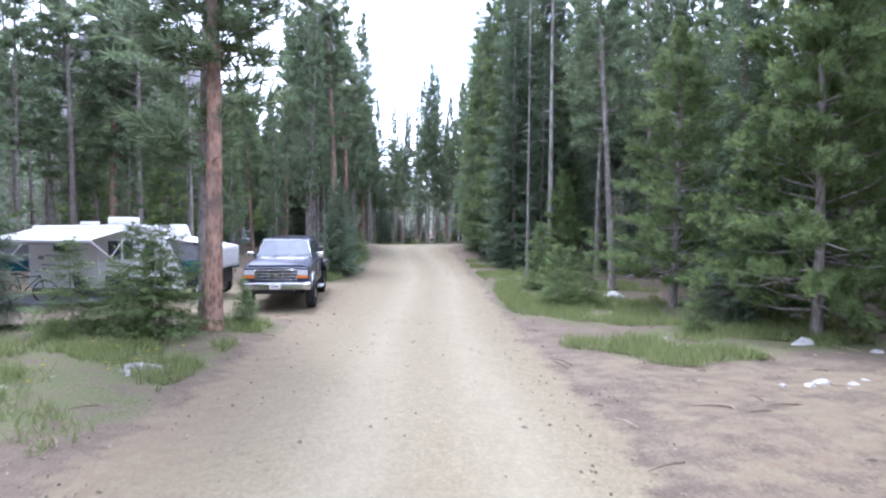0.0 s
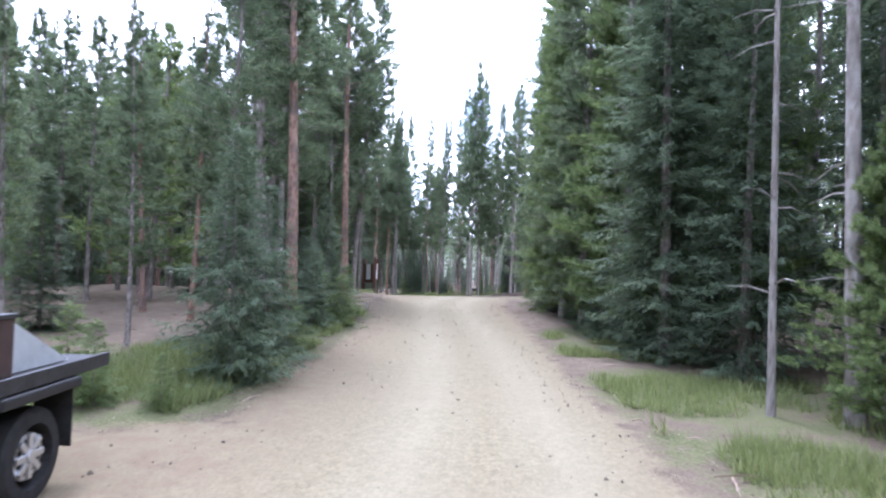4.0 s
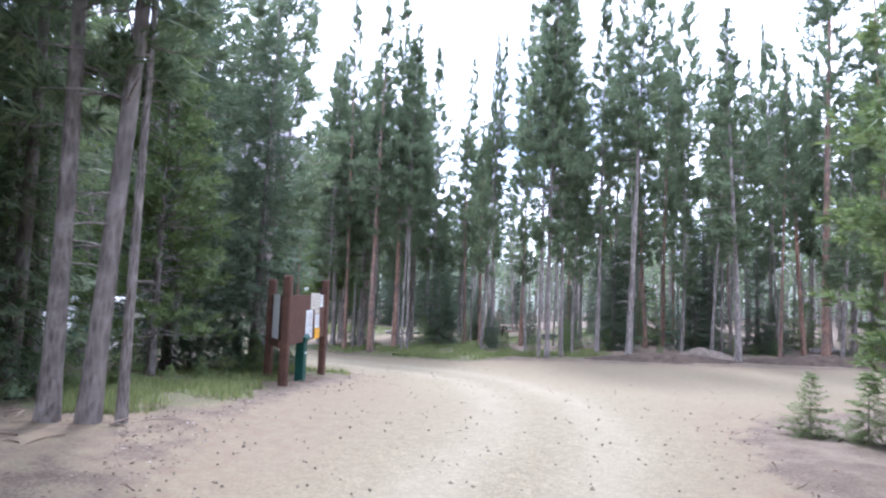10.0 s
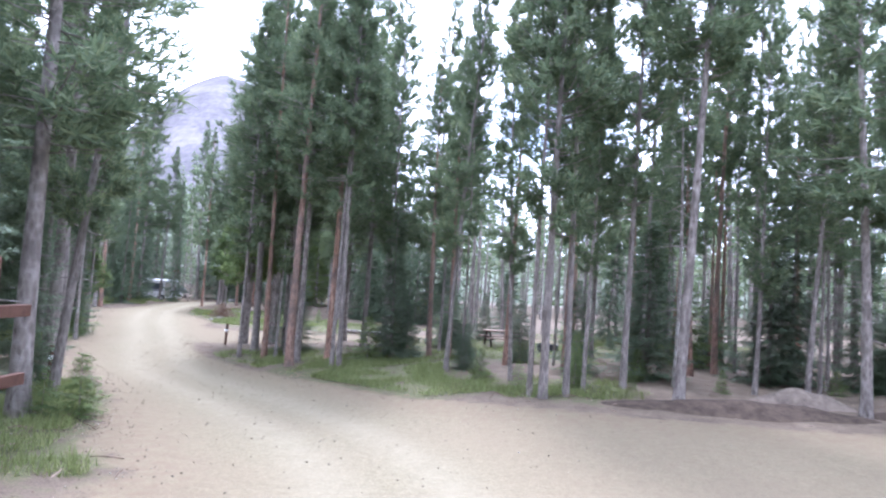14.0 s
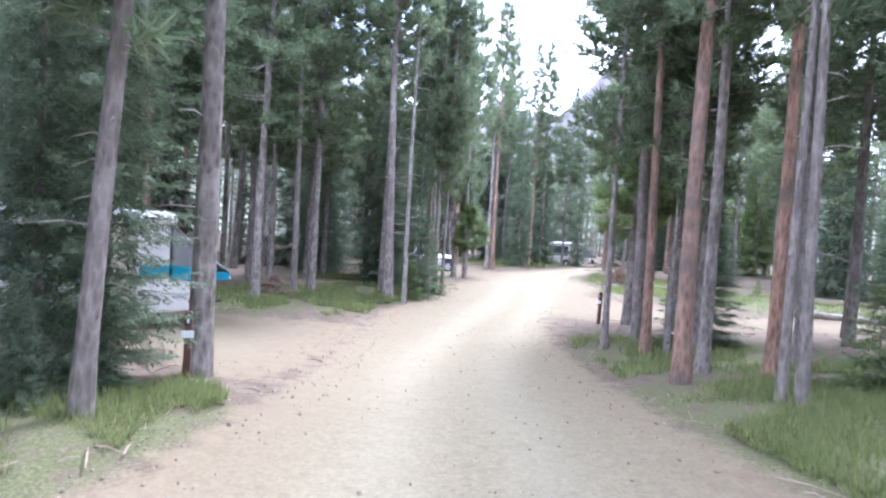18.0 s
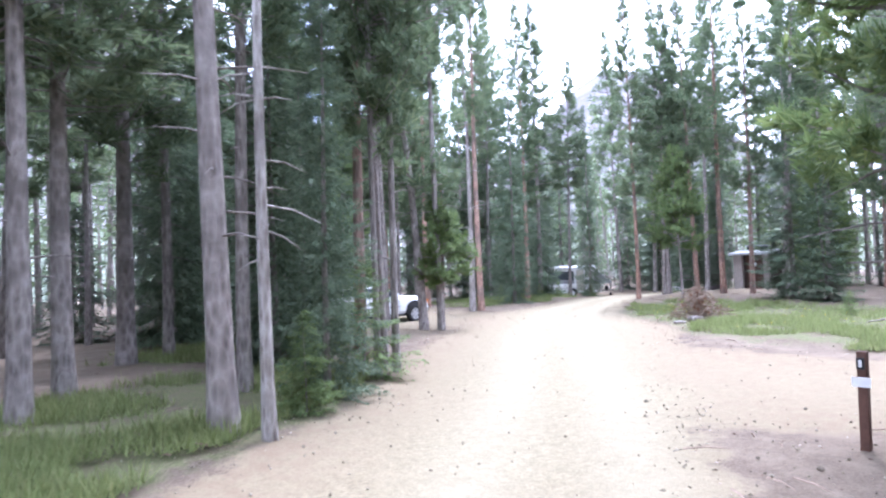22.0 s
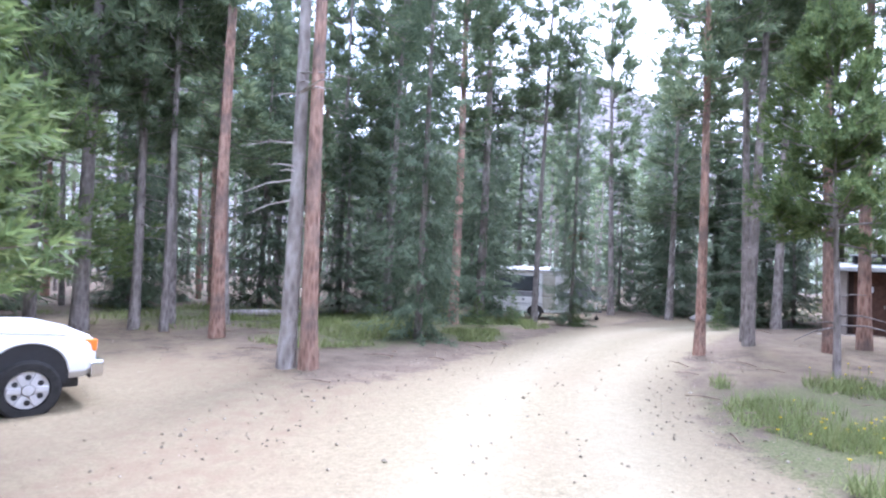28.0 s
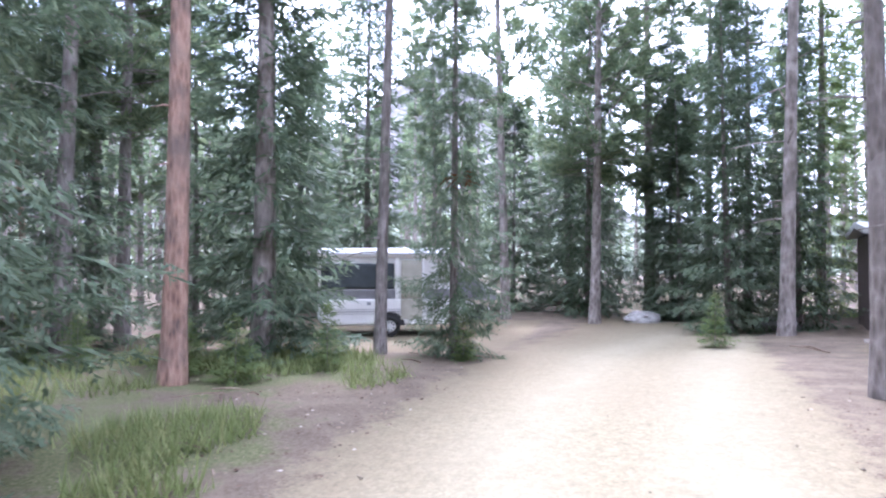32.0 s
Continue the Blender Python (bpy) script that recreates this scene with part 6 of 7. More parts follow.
def camp_chair(x, y, heading):
    c = root_at("camp_chair", "dark folding camp chair standing outside the trailer", "chair", x, y, heading, "chairs outside the trailer")
    sheet("seat", c, "cloth", (-0.25, -0.25, 0.42), (0.25, -0.25, 0.45), (0.25, 0.25, 0.45), (-0.25, 0.25, 0.42), 0.06)
    sheet("backrest", c, "cloth", (-0.25, -0.25, 0.42), (-0.25, 0.25, 0.42), (-0.36, 0.25, 0.92), (-0.36, -0.25, 0.92), 0.03)
    for a in (-1, 1):
        for b in (-1, 1):
            tube_part("leg", c, "steel", [(a * 0.25, b * 0.27, 0.0), (-a * 0.2, b * 0.25, 0.55)], [0.012, 0.012], 6)
        tube_part("armrest", c, "steel", [(-0.28, a * 0.27, 0.62), (0.26, a * 0.27, 0.62)], [0.018, 0.018], 6)


def bicycle(x, y, heading):
    b = root_at("bicycle", "dark bicycle leaning beside the trailer", "bicycle", x, y, heading)
    for wx in (-0.5, 0.5):
        n = 24
        h = Geo().tube([(wx + 0.32 * math.cos(2 * math.pi * i / n), 0, 0.34 + 0.32 * math.sin(2 * math.pi * i / n)) for i in range(n + 1)], [0.022] * (n + 1), 6, False)
        part("tyre", h.mesh("tyre", M["rubber"], smooth=True), b)
        sp = Geo()
        for i in range(10):
            a = 2 * math.pi * i / 10
            sp.tube([(wx, 0, 0.34), (wx + 0.31 * math.cos(a), 0, 0.34 + 0.31 * math.sin(a))], [0.003, 0.003], 3, False)
        part("spokes", sp.mesh("spokes", M["chrome"]), b)
    fr = Geo()
    for p, q in (((-0.5, 0, 0.34), (-0.1, 0, 0.32)), ((-0.1, 0, 0.32), (0.36, 0, 0.78)), ((-0.1, 0, 0.32), (-0.22, 0, 0.82)), ((-0.2, 0, 0.76), (0.36, 0, 0.80)), ((-0.5, 0, 0.34), (-0.2, 0, 0.76)), ((0.36, 0, 0.84), (0.5, 0, 0.34))):
        fr.tube([p, q], [0.018, 0.018], 6)
    part("frame", fr.mesh("frame", M["black"]), b)
    box_part("saddle", b, "black", (-0.24, 0, 0.88), (0.25, 0.13, 0.05), 0.02)
    tube_part("handlebar", b, "black", [(0.34, -0.28, 0.96), (0.36, 0, 0.92), (0.34, 0.28, 0.96)], [0.014] * 3, 6)


def kiosk():
    k = root_at("notice_board", "brown wooden campground notice board with posted papers", "notice board", -7.25, 54.9, 0)
    z0 = ground_z(-7.25, 54.9)
    inv = k.matrix_world.inverted()

    def at(x, y, z):
        return tuple(inv @ Vector((x, y, z0 + z)))
    P1, P2, P0 = (-7.19, 54.9), (-7.62, 58.5), (-8.1, 56.2)
    for n, (x, y) in enumerate((P1, P2, P0)):
        g = Geo()
        base = ground_z(x, y) - z0
        tall = 2.58 if n == 1 else 2.46
        g.box(at(x, y, tall / 2 - 0.14 + base * 0.5), (0.18, 0.18, tall), 6)
        part("post", g.mesh("post", M["brown"], bevel=0.04), k)
    ang = math.degrees(math.atan2(P2[1] - P1[1], P2[0] - P1[0]))
    ln = math.hypot(P2[0] - P1[0], P2[1] - P1[1])
    mid = ((P1[0] + P2[0]) / 2, (P1[1] + P2[1]) / 2)
    bd = part("board", Geo().box(at(mid[0], mid[1], 1.37), (ln - 0.2, 0.05, 1.08), ang).mesh("board", M["brown"], bevel=0.008), k)
    nx, ny = (P2[1] - P1[1]) / ln, -(P2[0] - P1[0]) / ln
    ux, uy = (P2[0] - P1[0]) / ln, (P2[1] - P1[1]) / ln
    for z in (1.68, 0.88):
        part("rail", Geo().box(at(mid[0] + ux * 0.35 - nx * 0.075, mid[1] + uy * 0.35 - ny * 0.075, z), (ln + 0.85, 0.09, 0.14), ang).mesh("rail", M["brown"], bevel=0.01), k)

    def paper(u, z, w, h, mat, lines=0, label=""):
        x, y = P1[0] + ux * (u - 0.18) + nx * 0.034, P1[1] + uy * (u - 0.18) + ny * 0.034
        o = part("paper", Geo().box(at(x, y, z), (w, 0.012, h), ang).mesh("paper", M[mat]), k, label)
        for i in range(lines):
            zz = z + h * 0.38 - i * h * 0.8 / max(1, lines)
            part("text_bar", Geo().box(at(x + nx * 0.009, y + ny * 0.009, zz), (w * (0.8 if i % 3 else 0.55), 0.006, h * 0.025), ang).mesh("text_bar", M["ink"]), o)
    paper(2.05, 1.22, 0.62, 0.66, "paper", 9, "white printed sheet")
    paper(2.35, 1.76, 0.42, 0.40, "aged_paper", 5, "cream notice sheet")
    paper(2.82, 1.70, 0.46, 0.50, "aged_paper", 5, "cream notice sheet")
    paper(3.28, 1.76, 0.30, 0.32, "paper", 3)
    paper(2.86, 1.26, 0.44, 0.34, "paper", 6)
    paper(2.92, 0.95, 0.52, 0.26, "yellow", 2, "yellow notice")
    # second board on the near side
    a2 = math.degrees(math.atan2(P0[1] - P1[1], P0[0] - P1[0]))
    l2 = math.hypot(P0[0] - P1[0], P0[1] - P1[1])
    m2 = ((P1[0] + P0[0]) / 2, (P1[1] + P0[1]) / 2)
    part("board", Geo().box(at(m2[0], m2[1], 1.32), (l2 - 0.2, 0.05, 1.15), a2).mesh("board", M["brown"], bevel=0.008), k)
    nx2, ny2 = -(P0[1] - P1[1]) / l2, (P0[0] - P1[0]) / l2
    part("paper", Geo().box(at(m2[0] + nx2 * 0.05, m2[1] + ny2 * 0.05, 1.42), (0.62, 0.012, 0.95), a2).mesh("paper", M["paper"]), k, "large white map sheet")
    f = root_at("fee_tube", "green steel fee deposit tube on a post", "deposit box", -7.4, 56.4, 0, scale=0.88)
    box_part("tube", f, "green_metal", (0, 0, 0.55), (0.24, 0.24, 1.1), 0.03)
    box_part("cap", f, "green_metal", (0, 0.0, 1.15), (0.34, 0.30, 0.16), 0.03, rx=12)
    box_part("slot", f, "black", (0.16, 0, 1.12), (0.02, 0.16, 0.02), 0)
    box_part("label_plate", f, "paper", (0.125, 0, 0.78), (0.01, 0.14, 0.05), 0)


def number_post(x, y, heading, tilt=0):
    p = root_at("site_post", "brown wooden campsite post with a white reservation slip", "post", x, y, heading, "campsite posts")
    box_part("post", p, "brown", (0, 0, 0.46), (0.095, 0.09, 1.06), 0.01, ry=tilt)
    box_part("slip", p, "paper", (0.06, 0, 0.68), (0.012, 0.17, 0.10), 0.002, label="white paper slip")
    box_part("number_plate", p, "black", (0.056, 0, 0.87), (0.012, 0.075, 0.12), 0.002)
    box_part("number_bar", p, "paper", (0.064, 0, 0.87), (0.006, 0.03, 0.07), 0)


def toilet():
    t = root_at("toilet_building", "small brown vault toilet with an overhanging grey roof", "toilet", -28.28, 114.9, 0, dz=-0.1)
    box_part("slab", t, "concrete", (0, -0.25, 0.04), (2.5, 4.1, 0.14), 0.02, label="pale concrete slab")
    wt, W, D, H = 0.15, 2.0, 3.0, 2.12
    for nm, c, q in (("wall_back", (0, D / 2 - wt / 2, H / 2 + 0.1), (W, wt, H)), ("wall_side", (-W / 2 + wt / 2, 0, H / 2 + 0.1), (wt, D - 2 * wt - 0.02, H)), ("wall_side", (W / 2 - wt / 2, 0, H / 2 + 0.1), (wt, D - 2 * wt - 0.02, H))):
        part(nm, Geo().box(c, q).mesh(nm, M["brown_dark"], bevel=0.01), t)
    part("wall_front", Geo().box((0, -D / 2 + 0.45, H / 2 + 0.1), (W - 2 * wt - 0.01, 0.12, H)).mesh("wall_front", M["brown_dark"], bevel=0.01), t)
    for x, w in ((-W / 2 + 0.25, 0.5), (W / 2 - 0.16, 0.32)):
        part("corner_pier", Geo().box((x, -D / 2 + 0.08, H / 2 + 0.1), (w, 0.34, H)).mesh("corner_pier", M["concrete"], bevel=0.02), t, "tan front pier")
    d = box_part("door", t, "brown", (0.12, -D / 2 + 0.36, 1.13), (0.96, 0.05, 2.02), 0.01)
    box_part("door_handle", d, "chrome", (0.5, -D / 2 + 0.32, 1.05), (0.04, 0.05, 0.14), 0.006)
    box_part("door_sign", d, "paper", (0.12, -D / 2 + 0.328, 1.62), (0.14, 0.012, 0.2), 0.002, label="small white sign plate")
    rf = Geo()
    rf.prism([(-D / 2 - 0.3, 2.33), (0, 2.52), (D / 2 + 0.3, 2.33), (D / 2 + 0.3, 2.19), (0, 2.38), (-D / 2 - 0.3, 2.19)], -1.2, 1.2, "x")
    part("roof", rf.mesh("roof", M["roof"], bevel=0.012), t, "low grey gabled roof")
    part("roof_cap", Geo().box((0, -0.25, 2.76), (1.1, 1.1, 0.07)).mesh("roof_cap", M["roof"], bevel=0.01), t)
    for x in (-0.42, 0.42):
        part("cap_support", Geo().box((x, -0.25, 2.62), (0.12, 0.8, 0.22)).mesh("cap_support", M["black"]), t)
    tube_part("vent_pipe", t, "black", [(0.55, 1.0, 2.35), (0.55, 1.0, 3.3)], [0.12, 0.12], 12)


def picnic_table(x, y, heading):
    t = root_at("picnic_table", "weathered brown wooden picnic table at a campsite", "picnic table", x, y, heading, "picnic tables")
    for i in range(5):
        box_part("top_plank", t, "wood", (0, -0.32 + 0.16 * i, 0.75), (1.9, 0.145, 0.045), 0.006)
    for s in (1, -1):
        for i in range(2):
            box_part("seat_plank", t, "wood", (0, s * (0.66 + 0.15 * i), 0.44), (1.9, 0.14, 0.045), 0.006)
    for e in (1, -1):
        for s in (1, -1):
            tube_part("leg", t, "brown_dark", [(e * 0.7, s * 0.25, 0.72), (e * 0.7, s * 0.62, 0.0)], [0.045, 0.045], 4)
        box_part("brace", t, "brown_dark", (e * 0.7, 0, 0.42), (0.06, 1.6, 0.09), 0.006)


def fire_ring(x, y):
    f = root_at("fire_ring", "rusty steel campfire ring on bare ground", "fire ring", x, y, 0)
    n = 24
    V, F = [], []
    for i in range(n):
        a = 2 * math.pi * i / n
        for r, z in ((0.48, -0.03), (0.48, 0.30), (0.455, 0.30), (0.455, -0.03)):
            V.append((r * math.cos(a), r * math.sin(a), z))
    for i in range(n):
        for j in range(4):
            F.append((i * 4 + j, i * 4 + (j + 1) % 4, ((i + 1) % n) * 4 + (j + 1) % 4, ((i + 1) % n) * 4 + j))
    part("ring", Geo().add(V, F).mesh("ring", M["steel"]), f)
    g = Geo()
    for i in range(5):
        g.tube([(-0.2, -0.2 + 0.09 * i, 0.22), (0.42, -0.2 + 0.09 * i, 0.28)], [0.012, 0.012], 5)
    part("grate", g.mesh("grate", M["steel"]), f)


def boulder(x, y, r, label="pale granite boulder lying at the roadside", flat=0.65, seed=0, cat="rock"):
    bm = bmesh.new()
    bmesh.ops.create_icosphere(bm, subdivisions=3, radius=1.0)
    for v in bm.verts:
        p = v.co.copy()
        k = 1 + 0.35 * noise.noise(p * 1.1 + Vector((seed * 3.1, 0, 0))) + 0.14 * noise.noise(p * 3.2 + Vector((0, seed, 0)))
        v.co = Vector((p.x * k * r * 1.15, p.y * k * r * 0.9, max(-0.3 * r, p.z * k * r * flat)))
    me = bpy.data.meshes.new("boulder")
    bm.to_mesh(me)
    bm.free()
    me.materials.append(M["stone"])
    ob = tagged(new("boulder", me), label, cat)
    ob.matrix_world = Matrix.Translation((x, y, ground_z(x, y) + r * 0.16)) @ pose(0, 0, 0, 0, 0, seed * 47)
    return ob


def brush_pile(x, y, wide=1.0, high=1.0, count=280):
    b = root_at("brush_pile", "heap of dry brown cut branches beside the road", "brush pile", x, y, 0)
    b.matrix_world = b.matrix_world @ Matrix.Diagonal((wide, wide, high, 1))
    rg = random.Random(9)
    for _ in range(count):
        g = Geo()
        a = rg.uniform(0, 2 * math.pi)
        d = abs(rg.gauss(0, 0.75))
        z = max(0.05, 0.95 * math.exp(-(d / 1.1) ** 2) * rg.uniform(0.1, 1.1))
        c = np.array((d * math.cos(a) * 1.3, d * math.sin(a), z))
        dr = np.array((rg.gauss(0, 1), rg.gauss(0, 1), rg.gauss(0, 0.25)))
        dr /= np.linalg.norm(dr)
        l = rg.uniform(0.3, 1.1)
        r = rg.uniform(0.008, 0.03)
        p, q = c - dr * l * 0.5, c + dr * l * 0.5
        p[2], q[2] = max(p[2], 0.0), max(q[2], 0.0)
        g.tube([p, c + np.array((0, 0, 0.05)), q], [r, r * 0.8, r * 0.4], 4, False)
        e = c + dr * l * 0.2
        o = np.array((rg.gauss(0, 1), rg.gauss(0, 1), rg.gauss(0.2, 0.5))) * 0.22
        g.tube([e, e + o], [r * 0.5, r * 0.2], 3, False)
        part("branch", raw("branch", np.vstack(g.v).tolist(), g.f, M["dead"]), b)
    rows = []
    for _ in range(110):
        a, d = rg.uniform(0, 6.28), abs(rg.gauss(0, 0.7))
        rows.append((d * math.cos(a) * 1.3, d * math.sin(a), 0.95 * math.exp(-(d / 1.1) ** 2) * rg.uniform(0.4, 1.0), rg.gauss(0, 1), rg.gauss(0, 1), 0.3, 0.16))
    V = tufts_of(rows, 9, 3)
    F = triples(V)
    part("dead_needles", raw("dead_needles", [tuple(v) for v in V], F, M["dead_needles"]), b, "rusty dead needles")


def stump(x, y, r, h, fallen=0):
    s = root_at("tree_stump", "grey weathered stump with a pale cut face", "stump", x, y, 30)
    rg = random.Random(int(x * 10))
    n = 14
    g = Geo()
    g.tube([(0, 0, -0.1), (0, 0, 0.08), (0.02, 0, h)], [r * 1.5, r * 1.15, r], n)
    ob = part("wood", g.mesh("wood", M["bark_dead"], smooth=False, bevel=0.01), s)
    part("cut_face", Geo().tube([(0.02, 0, h), (0.02, 0, h + 0.012)], [r * 0.9, r * 0.9], n).mesh("cut_face", M["cutwood"]), s)


def log(x, y, heading, length, r, label="fallen grey log lying on the forest floor", mat="bark_dead"):
    g = Geo()
    g.tube([(-length / 2, 0, r), (-length * 0.1, 0.06, r * 1.05), (length / 2, 0, r * 0.8)], [r, r * 0.9, r * 0.65], 9)
    ob = tagged(new("fallen_log", g.mesh("fallen_log", M[mat], smooth=True)), label, "log")
    ob.matrix_world = Matrix.Translation((x, y, ground_z(x, y) + 0.02)) @ pose(0, 0, 0, 0, 0, heading)


navy_truck()
white_truck()
travel_trailer()
tent_trailer(-20.8, 67.5, 88, "white and teal tent trailer set up on a gravel pitch")
tent_trailer(-39.9, 111.8, 35, "pale tent trailer with dark mesh windows behind spruces", 0.85, "canvas_grey", 3.9, (1, 0))
camp_chair(-10.1, 17.8, 70)
camp_chair(-9.2, 17.6, 110)
bicycle(-12.4, 18.5, 20)
mat = Geo().box((0, 0, 0.03), (3.6, 2.2, 0.02))
ob = tagged(new("ground_mat", mat.mesh("ground_mat", M["canvas_grey"])), "grey outdoor mat spread under the awning", "mat")
ob.matrix_world = Matrix.Translation((-11.6, 18.9, ground_z(-11.6, 18.9) + 0.06))
kiosk()
number_post(-14.38, 67.55, -30)
number_post(-16.7, 81.5, -95, -3)
toilet()
picnic_table(-3.3, 82.4, 20)
picnic_table(-12.9, 17.0, 75)
picnic_table(12.2, 79.5, 60)
fire_ring(-1.2, 81.2)
fire_ring(-14.2, 18.2)
brush_pile(-23.55, 94.0, 0.56, 1.0)
brush_pile(-23.9, 73.9, 0.55, 0.62, 140)
log(-23.3, 93.2, 75, 0.6, 0.1, "short weathered log section beside the brush pile", "bark_grey")
log(-23.5, 92.5, 60, 0.4, 0.05, "short pale stick beside the brush pile")
log(-8.3, 45.3, 30, 0.6, 0.07, "bleached chunk of root wood on the dirt bank")
stump(-4.9, 40.5, 0.06, 0.32)
log(-4.5, 9.3, 15, 0.5, 0.09, "weathered grey log chunk lying in the grass")
log(-4.65, 9.05, -50, 0.35, 0.06, "weathered grey log chunk lying in the grass")
boulder(5.4, 19.6, 0.32, seed=1)
boulder(5.0, 18.2, 0.16, seed=2)
boulder(-31.0, 114.7, 0.45, seed=3)
boulder(-34.4, 116.5, 0.4, seed=4)
for i, (bx, by, br) in enumerate([(5.3, 8.9, .09), (5.55, 9.05, .11), (5.7, 8.7, .07), (5.95, 8.95, .09), (4.95, 9.0, .06), (6.3, 9.2, .08), (6.2, 8.6, .06), (7.1, 12.2, .2), (8.9, 15.6, .22), (9.6, 15.8, .2), (-5.6, 8.9, .08), (7.2, 9.6, .11), (7.6, 9.3, .09), (7.9, 9.7, .13), (8.3, 9.4, .1), (8.7, 9.9, .12), (9.2, 10.2, .1), (6.6, 11.0, .09), (8.0, 11.4, .12), (9.6, 9.1, .12), (-6.6, 9.0, .1), (-6.0, 8.3, .12), (3.6, 12.4, .1), (4.6, 12.9, .09)]):
    boulder(bx, by, br, "small pale stone lying on the dry verge", 0.7, i + 5, "stone")
for i, (lx, ly, la, ll, lr) in enumerate([(-6.6, 7.6, 40, 0.9, .07), (-11, 88, 15, 4, .12), (12.4, 75.3, 20, 3, .14), (15.6, 74.2, -15, 3.5, .12), (-42.2, 100.7, 70, 4, .12), (-9.8, 41.5, 80, 3, .08), (8.5, 27, 60, 4, .1)]):
    log(lx, ly, la, ll, lr)


def dirt_mound(x, y, rx, ry, h, mat, label):
    V, F = [], []
    n, m = 28, 9
    for j in range(m):
        u = j / (m - 1)
        for i in range(n):
            a = 2 * math.pi * i / n
            px, py = rx * u * math.cos(a), ry * u * math.sin(a)
            V.append((px, py, h * (1 - u * u) ** 1.2 * (1 + 0.5 * noise.noise((px * 1.5, py * 1.5, 2))) - 0.08 * u))
    for j in range(m - 1):
        for i in range(n):
            F.append((j * n + i, j * n + (i + 1) % n, (j + 1) * n + (i + 1) % n, (j + 1) * n + i))
    me = raw("dirt_mound", V, F, mat)
    me.shade_smooth()
    ob = tagged(new("dirt_mound", me), label, "dirt heap")
    ob.matrix_world = Matrix.Translation((x, y, ground_z(x, y) + 0.05))


M["berm"] = m_plain("dark_forest_soil", (0.085, 0.064, 0.048), 0.95, 0, 0.1, 0.5, 4, 0.8)
M["dry_dirt"] = m_plain("dry_dirt", (0.21, 0.17, 0.135), 0.95, 0, 0.1, 0.45, 5, 0.7)
dirt_mound(4.9, 69.7, 1.5, 0.6, 0.42, M["dry_dirt"], "low heap of dry pale dirt and bark")
dirt_mound(3.4, 68.2, 3.6, 0.8, 0.26, M["berm"], "low dark bank of soil and needles along the road")
dirt_mound(9.6, 68.9, 4.2, 0.9, 0.30, M["berm"], "low dark bank of soil and needles along the road")


# ---- grass, litter, pebbles and flowers ----
def scatter_grass():
    rg = np.random.RandomState(3)
    V, F = [], []
    n = 0
    spots = GREEN
    for a, b, r in spots:
        dens = 1500 if r < 3.2 else 900
        for _ in range(int(dens * r)):
            q, w = r * 1.15 * math.sqrt(rg.rand()), rg.rand() * 6.283
            x, y = a + q * math.cos(w), b + q * math.sin(w)
            if road_at(x, y) > -0.35:
                continue
            if noise.noise((x * 0.7, y * 0.7, 4)) < -0.1 + 0.5 * (q / r - 0.5):
                continue
            z = ground_z(x, y) + 0.04
            for k in range(4):
                t = rg.rand() * 6.283
                h = 0.05 + 0.22 * rg.rand() ** 2
                l = 0.05 + 0.12 * rg.rand()
                ox, oy = x + 0.06 * rg.randn(), y + 0.06 * rg.randn()
                dx, dy = math.cos(t), math.sin(t)
                wd = 0.006 + 0.008 * rg.rand()
                V += [(ox - dy * wd, oy + dx * wd, z), (ox + dy * wd, oy - dx * wd, z), (ox + dx * l, oy + dy * l, z + h)]
                F.append((n, n + 1, n + 2))
                n += 3
    tagged(new("grass", raw("grass", V, F, M["grass"])), "tufts of green summer grass along the road", "grass", kind="stuff")


def scatter_litter():
    rg = random.Random(21)
    g = Geo()
    for _ in range(3200):
        i = rg.randrange(len(ROWS))
        x, y = LAND[i][0] + rg.gauss(0, 8), LAND[i][1] + rg.gauss(0, 8)
        if road_at(x, y) > 0.1:
            continue
        a, l = rg.uniform(0, 6.28), rg.uniform(0.08, 0.6)
        z = ground_z(x, y) + 0.07
        d = np.array((math.cos(a), math.sin(a), rg.uniform(-0.05, 0.12)))
        c = np.array((x, y, z))
        g.tube([c - d * l / 2, c + np.array((0, 0, 0.02)), c + d * l / 2], [0.012, 0.011, 0.004], 3, False)
    tagged(new("twigs", g.mesh("twigs", M["dead"])), "fallen dry twigs scattered over the forest floor", "twigs", kind="stuff")


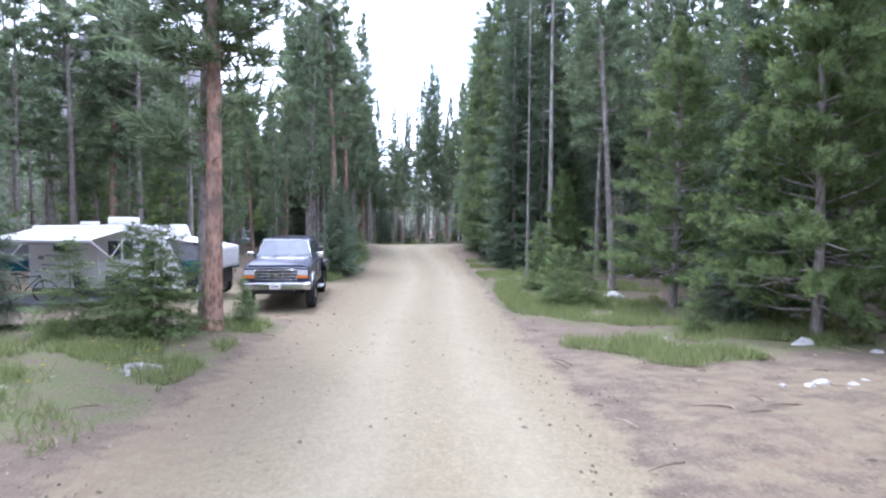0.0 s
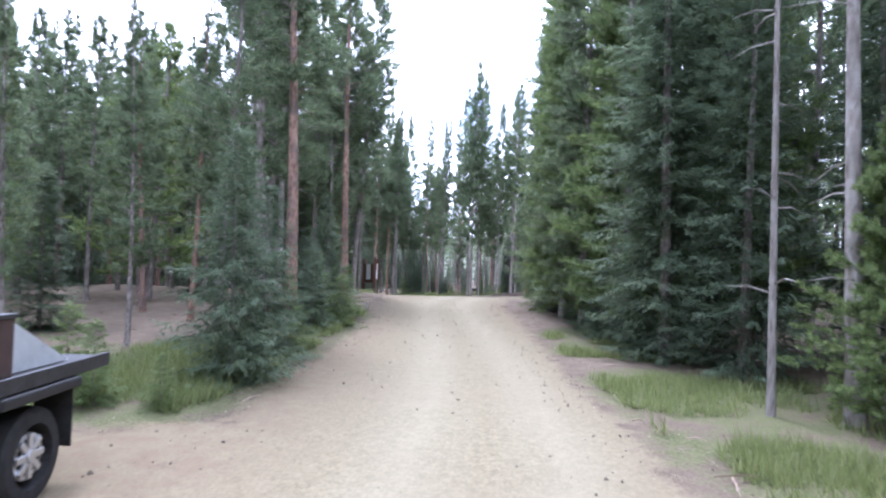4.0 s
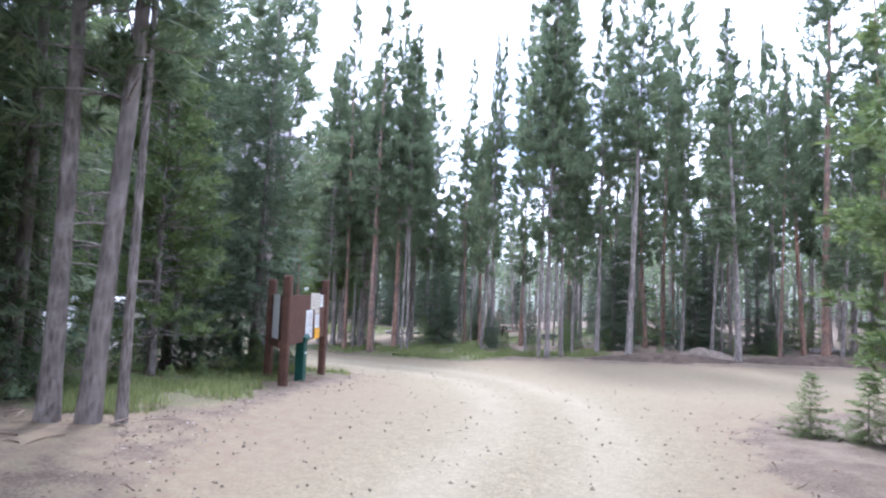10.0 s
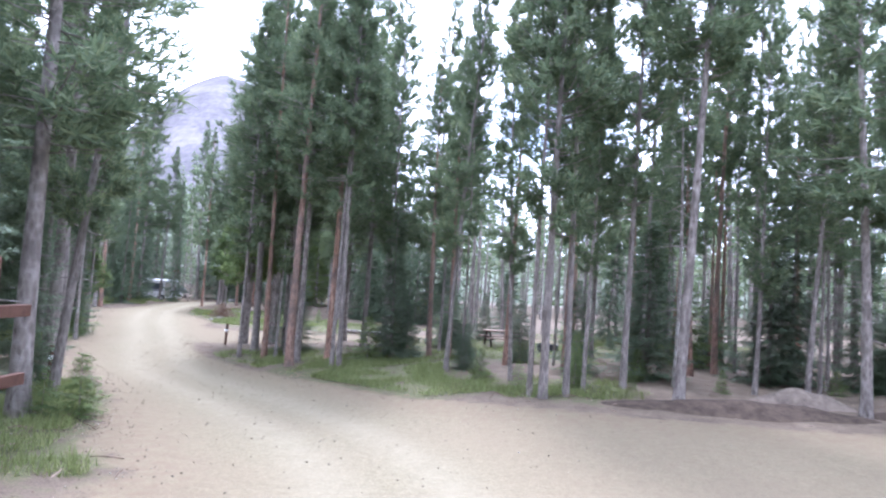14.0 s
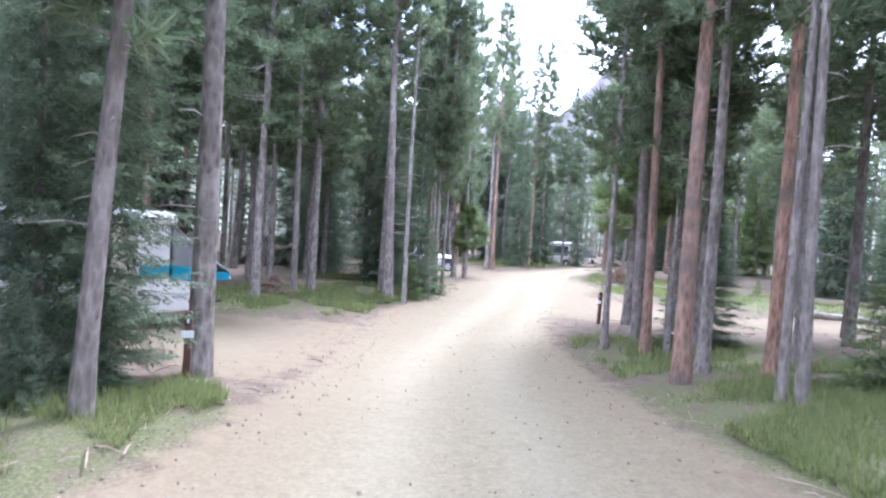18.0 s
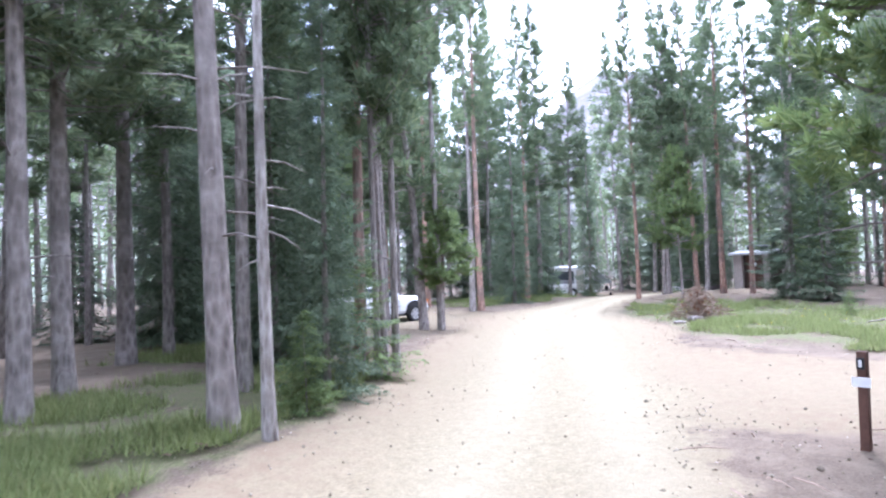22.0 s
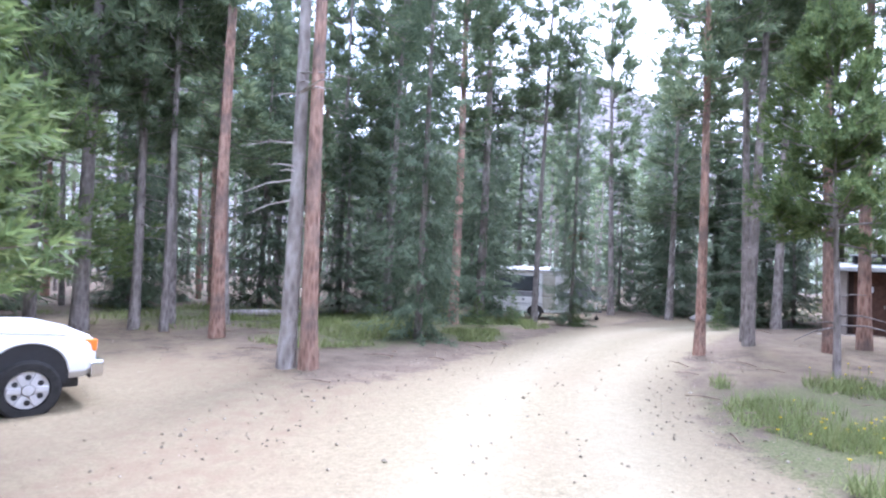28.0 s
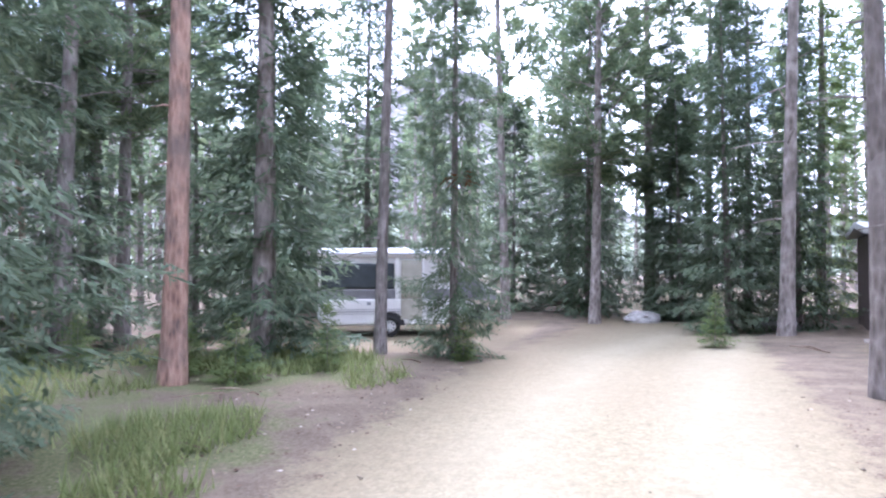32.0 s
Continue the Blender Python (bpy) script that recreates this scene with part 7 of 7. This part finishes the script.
def scatter_chips():
    """Cones, bark flakes and clods on the bare ground beside the road."""
    rg = random.Random(33)
    V, F = [], []
    beds = [(-6.3, 42, 1.5), (-7.6, 44.6, 1.4), (-28.4, 85.6, 1.6), (-26.8, 86.6, 1.2), (-30.4, 88.2, 1.2), (-7.2, 50, 1.5), (-7, 47.5, 1.4), (-24.5, 92.2, 0.9), (-21.5, 89.4, 1.0), (-36, 103.6, 1.6), (-31.6, 97.5, 1.4), (-9.8, 63.2, 0.8), (-29, 103, 2)]
    for m in range(26000):
        i = rg.randrange(len(ROWS))
        x, y = LAND[i][0] + rg.gauss(0, 6), LAND[i][1] + rg.gauss(0, 6)
        if m > 15000:
            bx, by, br = beds[m % len(beds)]
            x, y = bx + rg.gauss(0, br), by + rg.gauss(0, br)
        d = road_at(x, y)
        if d > 0.25:
            continue
        s = rg.uniform(0.008, 0.03)
        z = ground_z(x, y) + 0.035
        a, n = rg.uniform(0, 6.28), len(V)
        c, q = math.cos(a) * s, math.sin(a) * s
        e = rg.uniform(0.35, 0.8)
        V += [(x + c, y + q, z), (x - q * e, y + c * e, z), (x - c, y - q, z), (x + q * e, y - c * e, z), (x + rg.uniform(-0.3, 0.3) * s, y, z + s * rg.uniform(0.25, 0.6))]
        F += [(n, n + 1, n + 4), (n + 1, n + 2, n + 4), (n + 2, n + 3, n + 4), (n + 3, n, n + 4)]
    k = Nodes("bark_and_cones", 0.95, 0, 0.1)
    k.colour(k.ramp(k.island(), (0.0, (0.06, 0.04, 0.028)), (0.5, (0.15, 0.105, 0.075)), (0.85, (0.27, 0.21, 0.16)), (1.0, (0.40, 0.36, 0.31))))
    tagged(new("forest_litter", raw("forest_litter", V, F, k.mat)), "cones, bark flakes and clods lying on the bare ground", "litter", kind="stuff")


def scatter_pebbles():
    rg = random.Random(8)
    V, F = [], []
    base = [(1, 0, 0), (0, 1, 0), (-1, 0.1, 0), (0.1, -1, 0), (0, 0, 0.7), (0, 0, -0.5)]
    fc = [(0, 1, 4), (1, 2, 4), (2, 3, 4), (3, 0, 4), (1, 0, 5), (2, 1, 5), (3, 2, 5), (0, 3, 5)]
    for _ in range(17000):
        i = rg.randrange(len(ROWS))
        x, y = LAND[i][0] + rg.gauss(0, 3.6), LAND[i][1] + rg.gauss(0, 3.6)
        d = road_at(x, y)
        if d < -1.6 or (d > 0.7 and rg.random() < 0.82):
            continue
        s = rg.uniform(0.008, 0.026) * (1.6 if rg.random() < 0.06 else 1)
        z = ground_z(x, y) + (0.03 if d < 0 else 0.008)
        a = rg.uniform(0, 6.28)
        n = len(V)
        for p, q, r in base:
            j = rg.uniform(0.7, 1.3)
            V.append((x + (p * math.cos(a) - q * math.sin(a)) * s * j, y + (p * math.sin(a) + q * math.cos(a)) * s * 0.8 * j, z + r * s * j))
        F += [tuple(n + k for k in f) for f in fc]
    tagged(new("pebbles", raw("pebbles", V, F, M["pebble"])), "loose pebbles scattered on the gravel road", "gravel", kind="stuff")


def scatter_flowers():
    rg = random.Random(4)
    V, F = [], []
    for a, b, r, k in ((-5.5, 32.5, 2, 14), (-26.4, 97.9, 1.3, 60), (-25.2, 96.0, 1.3, 40), (4.5, 33, 2, 10), (-20, 93.5, 3, 30), (-27.0, 101.7, 1.2, 20), (-5, 9.5, 2, 14)):
        for _ in range(k):
            x, y = a + rg.gauss(0, r * 0.5), b + rg.gauss(0, r * 0.5)
            if road_at(x, y) > -0.3:
                continue
            z = ground_z(x, y) + rg.uniform(0.10, 0.24)
            n = len(V)
            for i in range(6):
                V.append((x + 0.02 * math.cos(i * 1.047), y + 0.02 * math.sin(i * 1.047), z + 0.008 * (i % 2)))
            V.append((x, y, z - 0.01))
            F += [(n + i, n + (i + 1) % 6, n + 6) for i in range(6)]
            V += [(x - 0.004, y, z - 0.01), (x + 0.004, y, z - 0.01), (x, y, z - 0.3)]
            F.append((n + 7, n + 8, n + 9))
    me = raw("flowers", V, F, M["petal"])
    me.materials.append(M["grass"])
    me.polygons.foreach_set("material_index", np.array([int(i % 7 == 6) for i in range(len(F))], np.int32))
    tagged(new("flowers", me), "small yellow wildflowers in the grass", "flowers", kind="stuff")


scatter_grass()
scatter_litter()
scatter_chips()
scatter_pebbles()
scatter_flowers()
